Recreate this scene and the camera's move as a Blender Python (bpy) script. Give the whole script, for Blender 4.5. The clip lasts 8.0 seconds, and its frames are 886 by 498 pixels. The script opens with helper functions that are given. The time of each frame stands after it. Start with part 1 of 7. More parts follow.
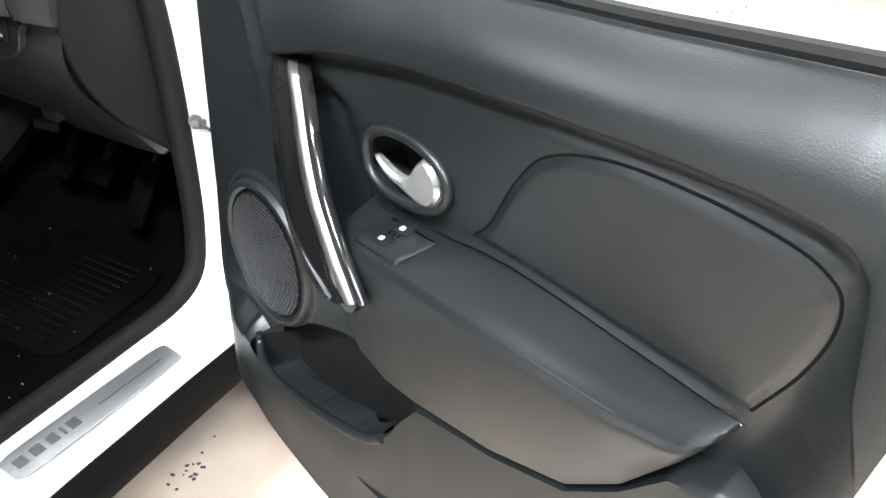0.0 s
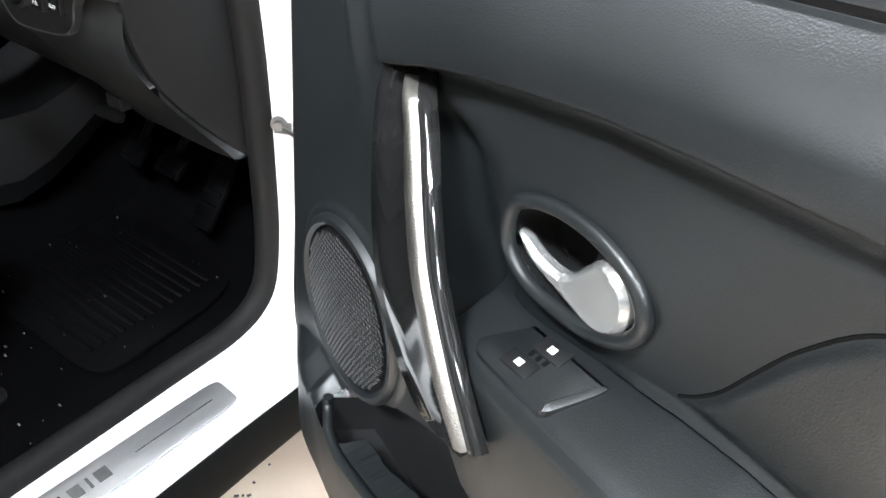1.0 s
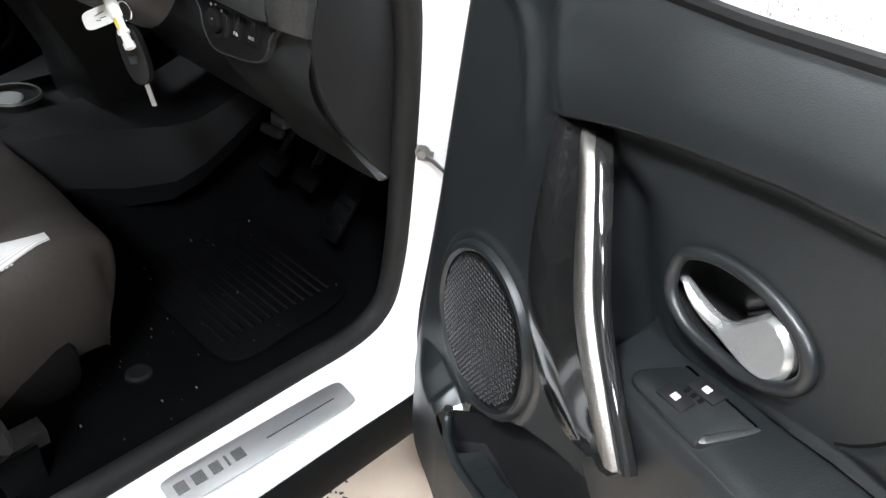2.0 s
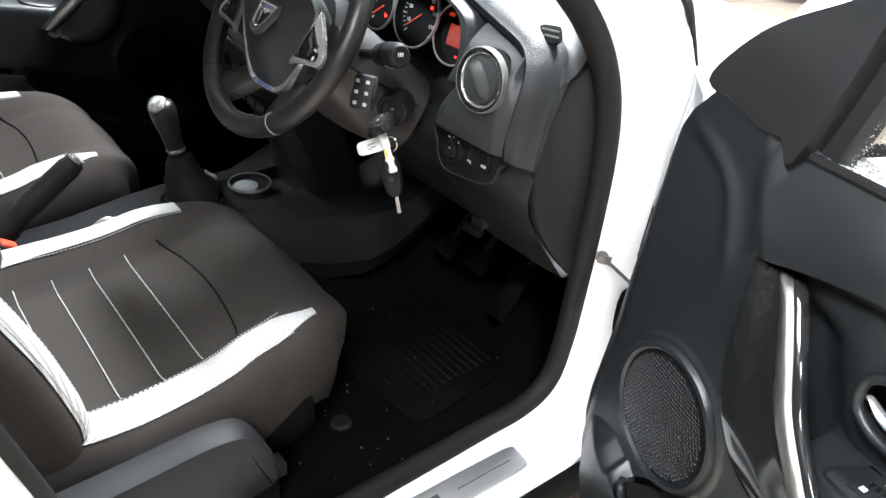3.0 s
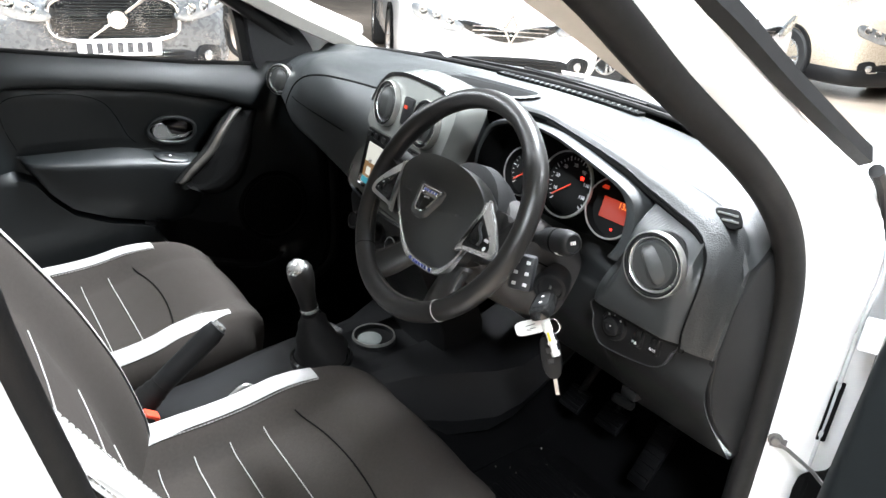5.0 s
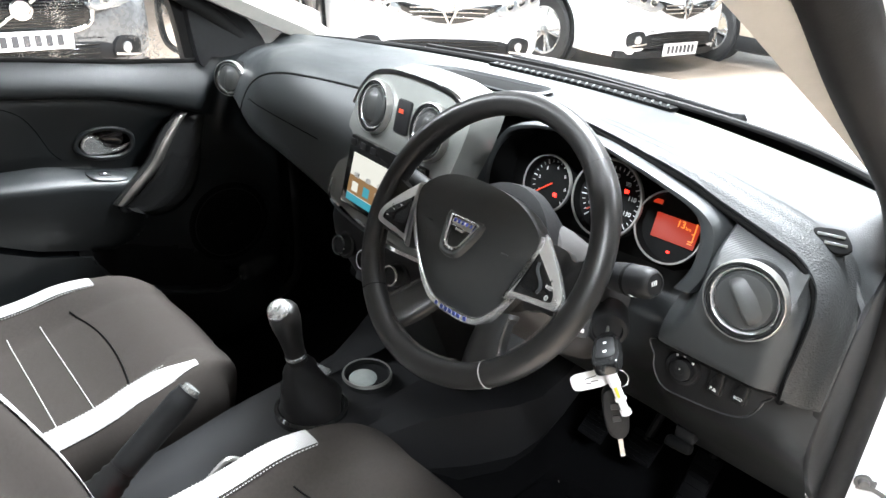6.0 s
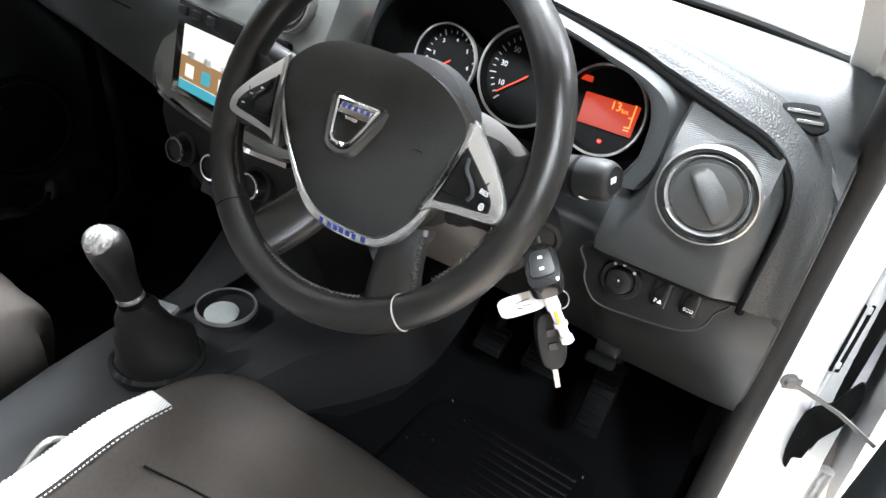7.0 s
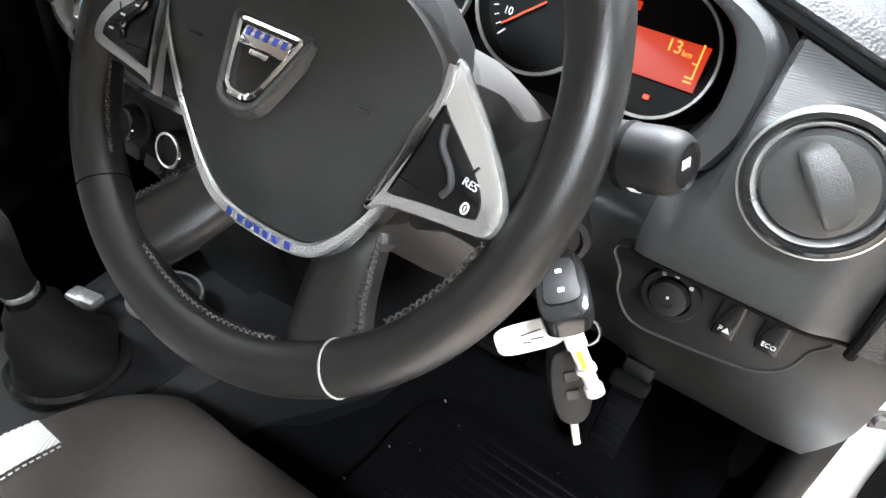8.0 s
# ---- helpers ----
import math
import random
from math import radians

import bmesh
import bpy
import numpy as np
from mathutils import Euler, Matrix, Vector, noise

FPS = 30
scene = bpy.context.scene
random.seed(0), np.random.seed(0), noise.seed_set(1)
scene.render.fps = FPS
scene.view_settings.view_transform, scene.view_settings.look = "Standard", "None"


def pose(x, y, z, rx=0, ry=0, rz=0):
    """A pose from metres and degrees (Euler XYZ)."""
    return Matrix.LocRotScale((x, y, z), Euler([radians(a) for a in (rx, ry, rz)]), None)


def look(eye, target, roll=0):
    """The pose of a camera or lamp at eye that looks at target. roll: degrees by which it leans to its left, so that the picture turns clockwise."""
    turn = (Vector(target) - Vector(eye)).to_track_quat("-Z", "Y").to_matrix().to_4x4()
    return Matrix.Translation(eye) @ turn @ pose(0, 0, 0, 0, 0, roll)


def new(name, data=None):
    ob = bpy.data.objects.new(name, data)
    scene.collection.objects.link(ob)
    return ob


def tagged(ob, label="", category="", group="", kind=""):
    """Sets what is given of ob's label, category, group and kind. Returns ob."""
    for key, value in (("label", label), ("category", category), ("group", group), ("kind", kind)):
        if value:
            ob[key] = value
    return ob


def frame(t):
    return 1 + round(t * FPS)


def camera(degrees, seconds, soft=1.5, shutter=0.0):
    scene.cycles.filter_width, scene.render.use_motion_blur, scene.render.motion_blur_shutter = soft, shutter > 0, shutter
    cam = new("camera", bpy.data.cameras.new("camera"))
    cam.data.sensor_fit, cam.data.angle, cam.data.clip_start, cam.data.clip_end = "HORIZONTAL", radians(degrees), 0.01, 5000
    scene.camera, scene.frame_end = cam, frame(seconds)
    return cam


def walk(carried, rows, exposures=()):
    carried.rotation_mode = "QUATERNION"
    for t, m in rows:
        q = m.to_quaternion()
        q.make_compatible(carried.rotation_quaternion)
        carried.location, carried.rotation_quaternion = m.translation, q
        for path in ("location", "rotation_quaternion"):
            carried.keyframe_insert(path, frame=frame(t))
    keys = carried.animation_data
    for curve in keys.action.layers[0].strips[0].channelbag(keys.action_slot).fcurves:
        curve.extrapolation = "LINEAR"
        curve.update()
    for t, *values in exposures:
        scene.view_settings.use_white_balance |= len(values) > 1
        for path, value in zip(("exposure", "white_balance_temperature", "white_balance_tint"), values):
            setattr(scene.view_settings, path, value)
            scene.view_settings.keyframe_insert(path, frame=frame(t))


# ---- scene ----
cam = camera(66.8, 8.0)
PATH = [
    (0.0, 1.4133, 0.4153, 1.2350, 55.380, -5.494, 24.245),
    (0.5, 1.3457, 0.5119, 1.1958, 53.178, -5.505, 25.700),
    (1.0, 1.2709, 0.5887, 1.1803, 53.259, -6.705, 33.034),
    (1.2, 1.2538, 0.5909, 1.1864, 53.557, -6.654, 35.000),
    (2.3, 1.2294, 0.4346, 1.2331, 54.505, -8.118, 44.379),
    (2.5, 1.2211, 0.3772, 1.2565, 55.360, -8.409, 46.647),
    (3.0, 1.2052, 0.3001, 1.3343, 58.166, -6.476, 49.385),
    (3.5, 1.1972, 0.2561, 1.3975, 61.443, -5.959, 53.193),
    (4.0, 1.1679, 0.2267, 1.4399, 63.500, -6.451, 54.557),
    (4.5, 1.1384, 0.2210, 1.4387, 64.799, -5.732, 55.239),
    (4.7, 1.1050, 0.2262, 1.4273, 65.479, -4.716, 54.923),
    (5.8, 0.8397, 0.2706, 1.4018, 65.062, -2.918, 49.794),
    (6.0, 0.8063, 0.2726, 1.3946, 64.620, -3.254, 47.456),
    (6.5, 0.7220, 0.2775, 1.3600, 60.979, -4.420, 38.359),
    (7.0, 0.6583, 0.3702, 1.3040, 57.465, -6.640, 34.770),
    (7.5, 0.6099, 0.4880, 1.2564, 54.809, -7.057, 34.807),
    (8.0, 0.5759, 0.5445, 1.2259, 53.306, -7.108, 35.959),
]
walk(cam, [(t, pose(x, y, z, rx, ry, rz)) for t, x, y, z, rx, ry, rz in PATH], exposures=[(0.0, 0.05), (1.2, 0.0), (2.5, -0.3), (3.5, 0.0), (4.5, 0.0), (6.0, 0.25), (6.5, 0.35), (7.0, 0.6), (8.0, 0.75)])

# ---- light ----
world = bpy.data.worlds.new("showroom_air")
scene.world = world
world.use_nodes = True
world.node_tree.nodes["Background"].inputs[0].default_value = (1.0, 1.0, 1.0, 1)
world.node_tree.nodes["Background"].inputs[1].default_value = 0.25


# ---- materials ----
def material(name, color, rough=0.5, metal=0.0, vary=0.12, scale=60.0, bump=0.0, bump_scale=400.0, wear=0.0, coat=0.0, pattern="noise", spec=0.5, stretch=(1, 1, 1)):
    """A procedural surface: base colour with two scales of variation, fine relief, uneven gloss."""
    m = bpy.data.materials.new(name)
    m.use_nodes = True
    nt = m.node_tree
    b = nt.nodes["Principled BSDF"]
    b.inputs["Roughness"].default_value = rough
    b.inputs["Metallic"].default_value = metal
    b.inputs["Coat Weight"].default_value = coat
    b.inputs["Coat Roughness"].default_value = 0.08
    b.inputs["Specular IOR Level"].default_value = spec
    co = nt.nodes.new("ShaderNodeTexCoord")
    mp = nt.nodes.new("ShaderNodeMapping")
    mp.inputs["Scale"].default_value = stretch
    nt.links.new(co.outputs["Object"], mp.inputs[0])
    n1 = nt.nodes.new("ShaderNodeTexNoise")
    n1.inputs["Scale"].default_value = scale
    n1.inputs["Detail"].default_value = 6
    n2 = nt.nodes.new("ShaderNodeTexNoise")
    n2.inputs["Scale"].default_value = scale / 14
    n2.inputs["Detail"].default_value = 3
    for n in (n1, n2):
        nt.links.new(mp.outputs[0], n.inputs["Vector"])
    add = nt.nodes.new("ShaderNodeMath")
    add.operation = "ADD"
    nt.links.new(n1.outputs[0], add.inputs[0])
    nt.links.new(n2.outputs[0], add.inputs[1])
    ramp = nt.nodes.new("ShaderNodeMapRange")
    ramp.inputs[1].default_value, ramp.inputs[2].default_value = 0.6, 1.4
    nt.links.new(add.outputs[0], ramp.inputs[0])
    mix = nt.nodes.new("ShaderNodeMix")
    mix.data_type = "RGBA"
    mix.inputs[6].default_value = (*[c * (1 - vary) for c in color], 1)
    mix.inputs[7].default_value = (*[min(1, c * (1 + vary)) for c in color], 1)
    nt.links.new(ramp.outputs[0], mix.inputs[0])
    nt.links.new(mix.outputs[2], b.inputs["Base Color"])
    rr = nt.nodes.new("ShaderNodeMapRange")
    rr.inputs[1].default_value, rr.inputs[2].default_value = 0.3, 0.7
    rr.inputs[3].default_value, rr.inputs[4].default_value = max(0.02, rough * (0.86 - wear)), min(1, rough * (1.14 + wear))
    nt.links.new(n2.outputs[0], rr.inputs[0])
    nt.links.new(rr.outputs[0], b.inputs["Roughness"])
    if bump:
        if pattern == "grain":
            t = nt.nodes.new("ShaderNodeTexVoronoi")
            t.inputs["Scale"].default_value = bump_scale
            out = t.outputs["Distance"]
        elif pattern == "weave":
            t = nt.nodes.new("ShaderNodeTexWave")
            t.inputs["Scale"].default_value = bump_scale
            t.inputs["Distortion"].default_value = 0.15
            t.bands_direction = "Z"
            out = t.outputs["Fac"]
        else:
            t = nt.nodes.new("ShaderNodeTexNoise")
            t.inputs["Scale"].default_value = bump_scale
            t.inputs["Detail"].default_value = 4
            out = t.outputs[0]
        nt.links.new(mp.outputs[0], t.inputs["Vector"])
        bp = nt.nodes.new("ShaderNodeBump")
        bp.inputs["Strength"].default_value = bump
        bp.inputs["Distance"].default_value = 0.0006
        nt.links.new(out, bp.inputs["Height"])
        nt.links.new(bp.outputs[0], b.inputs["Normal"])
    return m


def rib_fabric(m, groove, scale):
    """Fine darker ribs woven across a fabric, with relief."""
    nt = m.node_tree
    b = nt.nodes["Principled BSDF"]
    co = nt.nodes.new("ShaderNodeTexCoord")
    wave = nt.nodes.new("ShaderNodeTexWave")
    wave.inputs["Scale"].default_value = scale
    wave.inputs["Distortion"].default_value = 0.4
    wave.bands_direction = "X"
    across = nt.nodes.new("ShaderNodeVectorMath")
    across.operation = "DOT_PRODUCT"
    across.inputs[1].default_value = (0.85, 0.30, 0.12)
    nt.links.new(co.outputs["Object"], across.inputs[0])
    line = nt.nodes.new("ShaderNodeCombineXYZ")
    nt.links.new(across.outputs["Value"], line.inputs[0])
    nt.links.new(line.outputs[0], wave.inputs["Vector"])
    old = b.inputs["Base Color"].links[0].from_socket
    mix = nt.nodes.new("ShaderNodeMix")
    mix.data_type = "RGBA"
    mix.inputs[6].default_value = (*groove, 1)
    nt.links.new(old, mix.inputs[7])
    ease = nt.nodes.new("ShaderNodeMapRange")
    ease.inputs[1].default_value, ease.inputs[2].default_value = 0.15, 0.55
    nt.links.new(wave.outputs["Fac"], ease.inputs[0])
    nt.links.new(ease.outputs[0], mix.inputs[0])
    nt.links.new(mix.outputs[2], b.inputs["Base Color"])
    bp = nt.nodes.new("ShaderNodeBump")
    bp.inputs["Strength"].default_value = 0.6
    bp.inputs["Distance"].default_value = 0.0006
    nt.links.new(wave.outputs["Fac"], bp.inputs["Height"])
    nt.links.new(bp.outputs[0], b.inputs["Normal"])


def glow(name, color, strength):
    m = bpy.data.materials.new(name)
    m.use_nodes = True
    b = m.node_tree.nodes["Principled BSDF"]
    b.inputs["Base Color"].default_value = (0.02, 0.02, 0.02, 1)
    b.inputs["Emission Color"].default_value = (*color, 1)
    b.inputs["Emission Strength"].default_value = strength
    return m


def clear(name, tint=(1, 1, 1), gloss=0.05):
    """A thin pane: see-through with a weak mirror gloss."""
    m = bpy.data.materials.new(name)
    m.use_nodes = True
    nt = m.node_tree
    tr = nt.nodes.new("ShaderNodeBsdfTransparent")
    tr.inputs[0].default_value = (*tint, 1)
    gl = nt.nodes.new("ShaderNodeBsdfGlossy")
    gl.inputs["Roughness"].default_value = 0.02
    mx = nt.nodes.new("ShaderNodeMixShader")
    mx.inputs[0].default_value = gloss
    nt.links.new(tr.outputs[0], mx.inputs[1])
    nt.links.new(gl.outputs[0], mx.inputs[2])
    nt.links.new(mx.outputs[0], nt.nodes["Material Output"].inputs[0])
    return m


def wet(name):
    """A pane with small rain drops that bend and catch the light."""
    m = bpy.data.materials.new(name)
    m.use_nodes = True
    nt = m.node_tree
    co = nt.nodes.new("ShaderNodeTexCoord")
    v = nt.nodes.new("ShaderNodeTexVoronoi")
    v.inputs["Scale"].default_value = 300
    nt.links.new(co.outputs["Object"], v.inputs["Vector"])
    n = nt.nodes.new("ShaderNodeTexNoise")
    n.inputs["Scale"].default_value = 14
    nt.links.new(co.outputs["Object"], n.inputs["Vector"])
    size = nt.nodes.new("ShaderNodeMapRange")
    size.inputs[1].default_value, size.inputs[2].default_value, size.inputs[3].default_value, size.inputs[4].default_value = 0.42, 0.64, 0.06, 0.36
    nt.links.new(n.outputs[0], size.inputs[0])
    less = nt.nodes.new("ShaderNodeMath")
    less.operation = "LESS_THAN"
    nt.links.new(v.outputs["Distance"], less.inputs[0])
    nt.links.new(size.outputs[0], less.inputs[1])
    bp = nt.nodes.new("ShaderNodeBump")
    bp.inputs["Strength"].default_value = 1.0
    bp.inputs["Distance"].default_value = 0.004
    nt.links.new(v.outputs["Distance"], bp.inputs["Height"])
    drop = nt.nodes["Principled BSDF"]
    drop.inputs["Base Color"].default_value = (0.9, 0.9, 0.9, 1)
    drop.inputs["Roughness"].default_value = 0.05
    drop.inputs["Transmission Weight"].default_value = 0.8
    drop.inputs["IOR"].default_value = 1.33
    nt.links.new(bp.outputs[0], drop.inputs["Normal"])
    tr = nt.nodes.new("ShaderNodeBsdfTransparent")
    mx = nt.nodes.new("ShaderNodeMixShader")
    nt.links.new(less.outputs[0], mx.inputs[0])
    nt.links.new(tr.outputs[0], mx.inputs[1])
    nt.links.new(drop.outputs[0], mx.inputs[2])
    nt.links.new(mx.outputs[0], nt.nodes["Material Output"].inputs[0])
    return m


PAINT = material("white_paint", (0.80, 0.80, 0.80), 0.28, vary=0.02, scale=8, coat=0.6)
PANEL = material("door_plastic", (0.0088, 0.0105, 0.0113), 0.40, vary=0.10, scale=90, bump=0.16, bump_scale=900, pattern="grain", spec=0.5)
DASH = material("dash_plastic", (0.029, 0.0315, 0.0325), 0.4, vary=0.08, scale=120, bump=0.4, bump_scale=900, pattern="grain")
DASH_RIB = material("dash_grained_band", (0.016, 0.017, 0.0175), 0.5, vary=0.10, scale=220, bump=0.8, bump_scale=420, pattern="grain", spec=0.4)
DARK = material("black_plastic", (0.010, 0.010, 0.0105), 0.5, vary=0.15, scale=120, bump=0.25, bump_scale=1200, spec=0.22)
# Serves real black trim and joints, and sheets painted in for shade.
BLACK = material("black_trim_and_shade", (0.003, 0.003, 0.003), 0.8, vary=0.2, scale=60, spec=0.1)
GLOSS = material("gloss_black", (0.012, 0.012, 0.012), 0.08, vary=0.1, scale=40, wear=0.2)
RUBBER = material("seal_rubber", (0.011, 0.0105, 0.0105), 0.62, vary=0.2, scale=140, bump=0.3, bump_scale=700, spec=0.2)
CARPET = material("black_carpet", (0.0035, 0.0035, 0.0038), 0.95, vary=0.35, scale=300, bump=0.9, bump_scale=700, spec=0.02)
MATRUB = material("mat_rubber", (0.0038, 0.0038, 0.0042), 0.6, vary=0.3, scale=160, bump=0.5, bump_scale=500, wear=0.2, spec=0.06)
FABRIC = material("seat_fabric", (0.033, 0.0280, 0.0250), 0.95, vary=0.14, scale=220, bump=0.6, bump_scale=1400, spec=0.2)
MESH_W = material("white_mesh_fabric", (0.43, 0.42, 0.41), 0.85, vary=0.10, scale=300, spec=0.25)
rib_fabric(MESH_W, (0.27, 0.26, 0.25), 120)
STITCH = material("dark_stitch_thread", (0.045, 0.040, 0.036), 0.8, vary=0.2, scale=300)
PODBLACK = material("pod_black", (0.008, 0.008, 0.008), 0.22, vary=0.1, scale=40, spec=0.35)
THREAD = material("stitch_thread", (0.36, 0.35, 0.33), 0.8, vary=0.1, scale=300)
LEATHER = material("wheel_leather", (0.0115, 0.0110, 0.0105), 0.37, vary=0.14, scale=90, bump=0.16, bump_scale=1100, pattern="grain")
HUB = material("airbag_cover", (0.031, 0.0322, 0.0315), 0.40, vary=0.10, scale=90, bump=0.28, bump_scale=1000, pattern="grain")
SILVER = material("satin_silver", (0.60, 0.60, 0.59), 0.26, metal=0.75, vary=0.05, scale=60)
CHROME = material("bright_chrome", (0.80, 0.80, 0.80), 0.07, metal=1.0, vary=0.03, scale=30)
ALU = material("brushed_aluminium", (0.60, 0.60, 0.61), 0.33, metal=0.85, vary=0.06, scale=90, bump=0.25, bump_scale=300, stretch=(14, 1, 1))
CARBON = material("patterned_silver", (0.20, 0.188, 0.170), 0.34, metal=0.85, vary=0.22, scale=700, bump=0.45, bump_scale=900, pattern="grain")
FASCIA = material("satin_grey_fascia", (0.0155, 0.0162, 0.0165), 0.38, vary=0.06, scale=110, bump=0.2, bump_scale=900, pattern="grain")
POD = material("ribbed_grey_pod", (0.032, 0.034, 0.0345), 0.36, vary=0.06, scale=110, bump=0.34, bump_scale=230, pattern="weave")
SHROUD = material("column_plastic", (0.050, 0.047, 0.046), 0.48, vary=0.08, scale=100, bump=0.25, bump_scale=900)
CONSOLE = material("console_plastic", (0.008, 0.008, 0.0087), 0.55, vary=0.12, scale=100, bump=0.25, bump_scale=900, spec=0.25)
GREYTRIM = material("grey_console", (0.030, 0.031, 0.033), 0.42, vary=0.08, scale=100, bump=0.3, bump_scale=900, spec=0.3)
PIANO = material("radio_fascia", (0.17, 0.175, 0.165), 0.2, vary=0.06, scale=40, coat=0.3)
BEIGE = material("pillar_trim", (0.46, 0.44, 0.40), 0.7, vary=0.06, scale=90, bump=0.2, bump_scale=900)
BLUE = material("blue_print", (0.03, 0.05, 0.28), 0.4, vary=0.05)
WHITE = material("white_plastic", (0.78, 0.78, 0.76), 0.45, vary=0.03, scale=50)
YELLOW = material("yellow_paper", (0.75, 0.60, 0.05), 0.6, vary=0.06)
RED = material("red_buckle", (0.60, 0.05, 0.02), 0.45, vary=0.06)
INK = material("dark_ink", (0.05, 0.05, 0.055), 0.5, vary=0.1)
GRILLE = material("grille_plastic", (0.009, 0.0095, 0.010), 0.5, vary=0.1, scale=90, spec=0.22)
PAD = material("pale_rubber_pad", (0.24, 0.26, 0.25), 0.7, vary=0.12, scale=120)
LETTER = material("tread_print", (0.09, 0.09, 0.09), 0.5, vary=0.35, scale=300)
ICON = material("pale_print", (0.70, 0.70, 0.70), 0.5, vary=0.05)
STEEL = material("zinc_steel", (0.45, 0.44, 0.42), 0.35, metal=0.8, vary=0.2, scale=120)
STEEL_DARK = material("darker_steel", (0.16, 0.155, 0.15), 0.4, metal=0.7, vary=0.25, scale=120)
GLASS = clear("window_glass")
WETGLASS = wet("wet_window_glass")
SCREEN_R = glow("orange_display", (1.0, 0.060, 0.010), 0.40)
RED_LED = glow("red_warning_light", (1.0, 0.02, 0.01), 5.0)
AMBER = glow("amber_digits", (1.0, 0.28, 0.05), 1.6)
SCREEN_W = glow("pale_screen", (0.80, 0.80, 0.72), 0.9)
SCREEN_T = glow("teal_screen", (0.05, 0.35, 0.45), 0.8)
SCREEN_B = glow("brown_screen", (0.35, 0.20, 0.08), 0.7)
TYRE = material("tyre_rubber", (0.018, 0.018, 0.018), 0.75, vary=0.2, scale=60, bump=0.5, bump_scale=200)
# Unseen room: three dark walls and ceiling cut fill, white north wall reflects.
WALLD = material("unseen_wall_dark", (0.10, 0.102, 0.105), 0.8, vary=0.05, scale=6, bump=0.1, bump_scale=100)
CEILM = material("unseen_ceiling_dark", (0.15, 0.155, 0.16), 0.8, vary=0.03, scale=6)
WALLM = material("unseen_wall_white", (0.78, 0.79, 0.80), 0.8, vary=0.03, scale=6, bump=0.1, bump_scale=100)

# ---- building helpers ----
PLACED = {}


def thing(name, base, label, category, group="", kind=""):
    ob = new(name)
    ob.empty_display_size = 0.05
    ob.matrix_basis = Matrix.Translation(base)
    PLACED[ob] = Matrix.Translation(base)
    return tagged(ob, label, category, group, kind)


def part(name, shape, mat, parent=None, label="", smooth=38):
    """Links a shape (vertices, faces) as one mesh object under a thing or a part."""
    verts, faces = shape
    me = bpy.data.meshes.new(name)
    me.from_pydata([tuple(map(float, v)) for v in verts], [], [tuple(map(int, f)) for f in faces])
    bm = bmesh.new()
    bm.from_mesh(me)
    bmesh.ops.remove_doubles(bm, verts=bm.verts, dist=1e-5)
    bmesh.ops.recalc_face_normals(bm, faces=bm.faces)
    bm.to_mesh(me)
    bm.free()
    me.shade_smooth()
    me.set_sharp_from_angle(angle=radians(smooth))
    me.materials.append(mat)
    ob = new(name, me)
    if parent is not None:
        ob.parent = parent
        ob.matrix_parent_inverse = PLACED.get(parent, Matrix()).inverted()
    return tagged(ob, label)


def whole(name, shape, mat, label, category, group="", kind="", smooth=38):
    return tagged(part(name, shape, mat, None, "", smooth), label, category, group, kind)


def join(*shapes):
    vs, fs = [], []
    for v, f in shapes:
        o = len(vs)
        vs += list(v)
        fs += [tuple(i + o for i in q) for q in f]
    return vs, fs


def moved(shape, m):
    return [m @ Vector(v) for v in shape[0]], shape[1]


def spline(points, n, closed=False):
    """A smooth curve through the points, n steps a span."""
    p = [np.array(q, float) for q in points]
    out = []
    k = len(p)
    for i in range(k if closed else k - 1):
        a, b = p[i], p[(i + 1) % k]
        z = p[i - 1] if closed or i else a * 2 - b
        c = p[(i + 2) % k] if closed or i + 2 < k else b * 2 - a
        for j in range(n):
            t = j / n
            out.append(0.5 * (2 * a + (b - z) * t + (2 * z - 5 * a + 4 * b - c) * t * t + (3 * a - z - 3 * b + c) * t ** 3))
    if not closed:
        out.append(p[-1])
    return out


def grid(rows, close_u=False, close_v=False):
    """A sheet through rows of points."""
    n, m = len(rows), len(rows[0])
    vs = [v for r in rows for v in r]
    fs = []
    for i in range(n if close_v else n - 1):
        for j in range(m if close_u else m - 1):
            a, b = i * m + j, i * m + (j + 1) % m
            i2 = (i + 1) % n
            fs.append((a, b, i2 * m + (j + 1) % m, i2 * m + j))
    return vs, fs


def sweep(path, profile, up=(0, 0, 1), closed=False, caps=True, scales=None):
    """A profile of (side, up) pairs carried along a path."""
    p = [Vector(tuple(q)) for q in path]
    n = len(p)
    rows = []
    upv = Vector(up)
    for i in range(n):
        t = (p[(i + 1) % n] - p[i - 1]) if closed or 0 < i < n - 1 else (p[1] - p[0] if i == 0 else p[-1] - p[-2])
        t.normalize()
        s = t.cross(upv)
        s.normalize()
        w = s.cross(t)
        k = scales[i] if scales is not None else 1
        rows.append([p[i] + s * a * k + w * b * k for a, b in profile])
    vs, fs = grid(rows, close_u=True, close_v=closed)
    if caps and not closed:
        m = len(profile)
        fs += [tuple(range(m)), tuple(range((n - 1) * m, n * m))]
    return vs, fs


def circle(r, n=12, r2=None):
    r2 = r2 or r
    return [(r * math.cos(2 * math.pi * i / n), r2 * math.sin(2 * math.pi * i / n)) for i in range(n)]


def tube(path, r, n=10, up=(0, 0, 1), closed=False, scales=None):
    return sweep(path, circle(r, n), up, closed, True, scales)


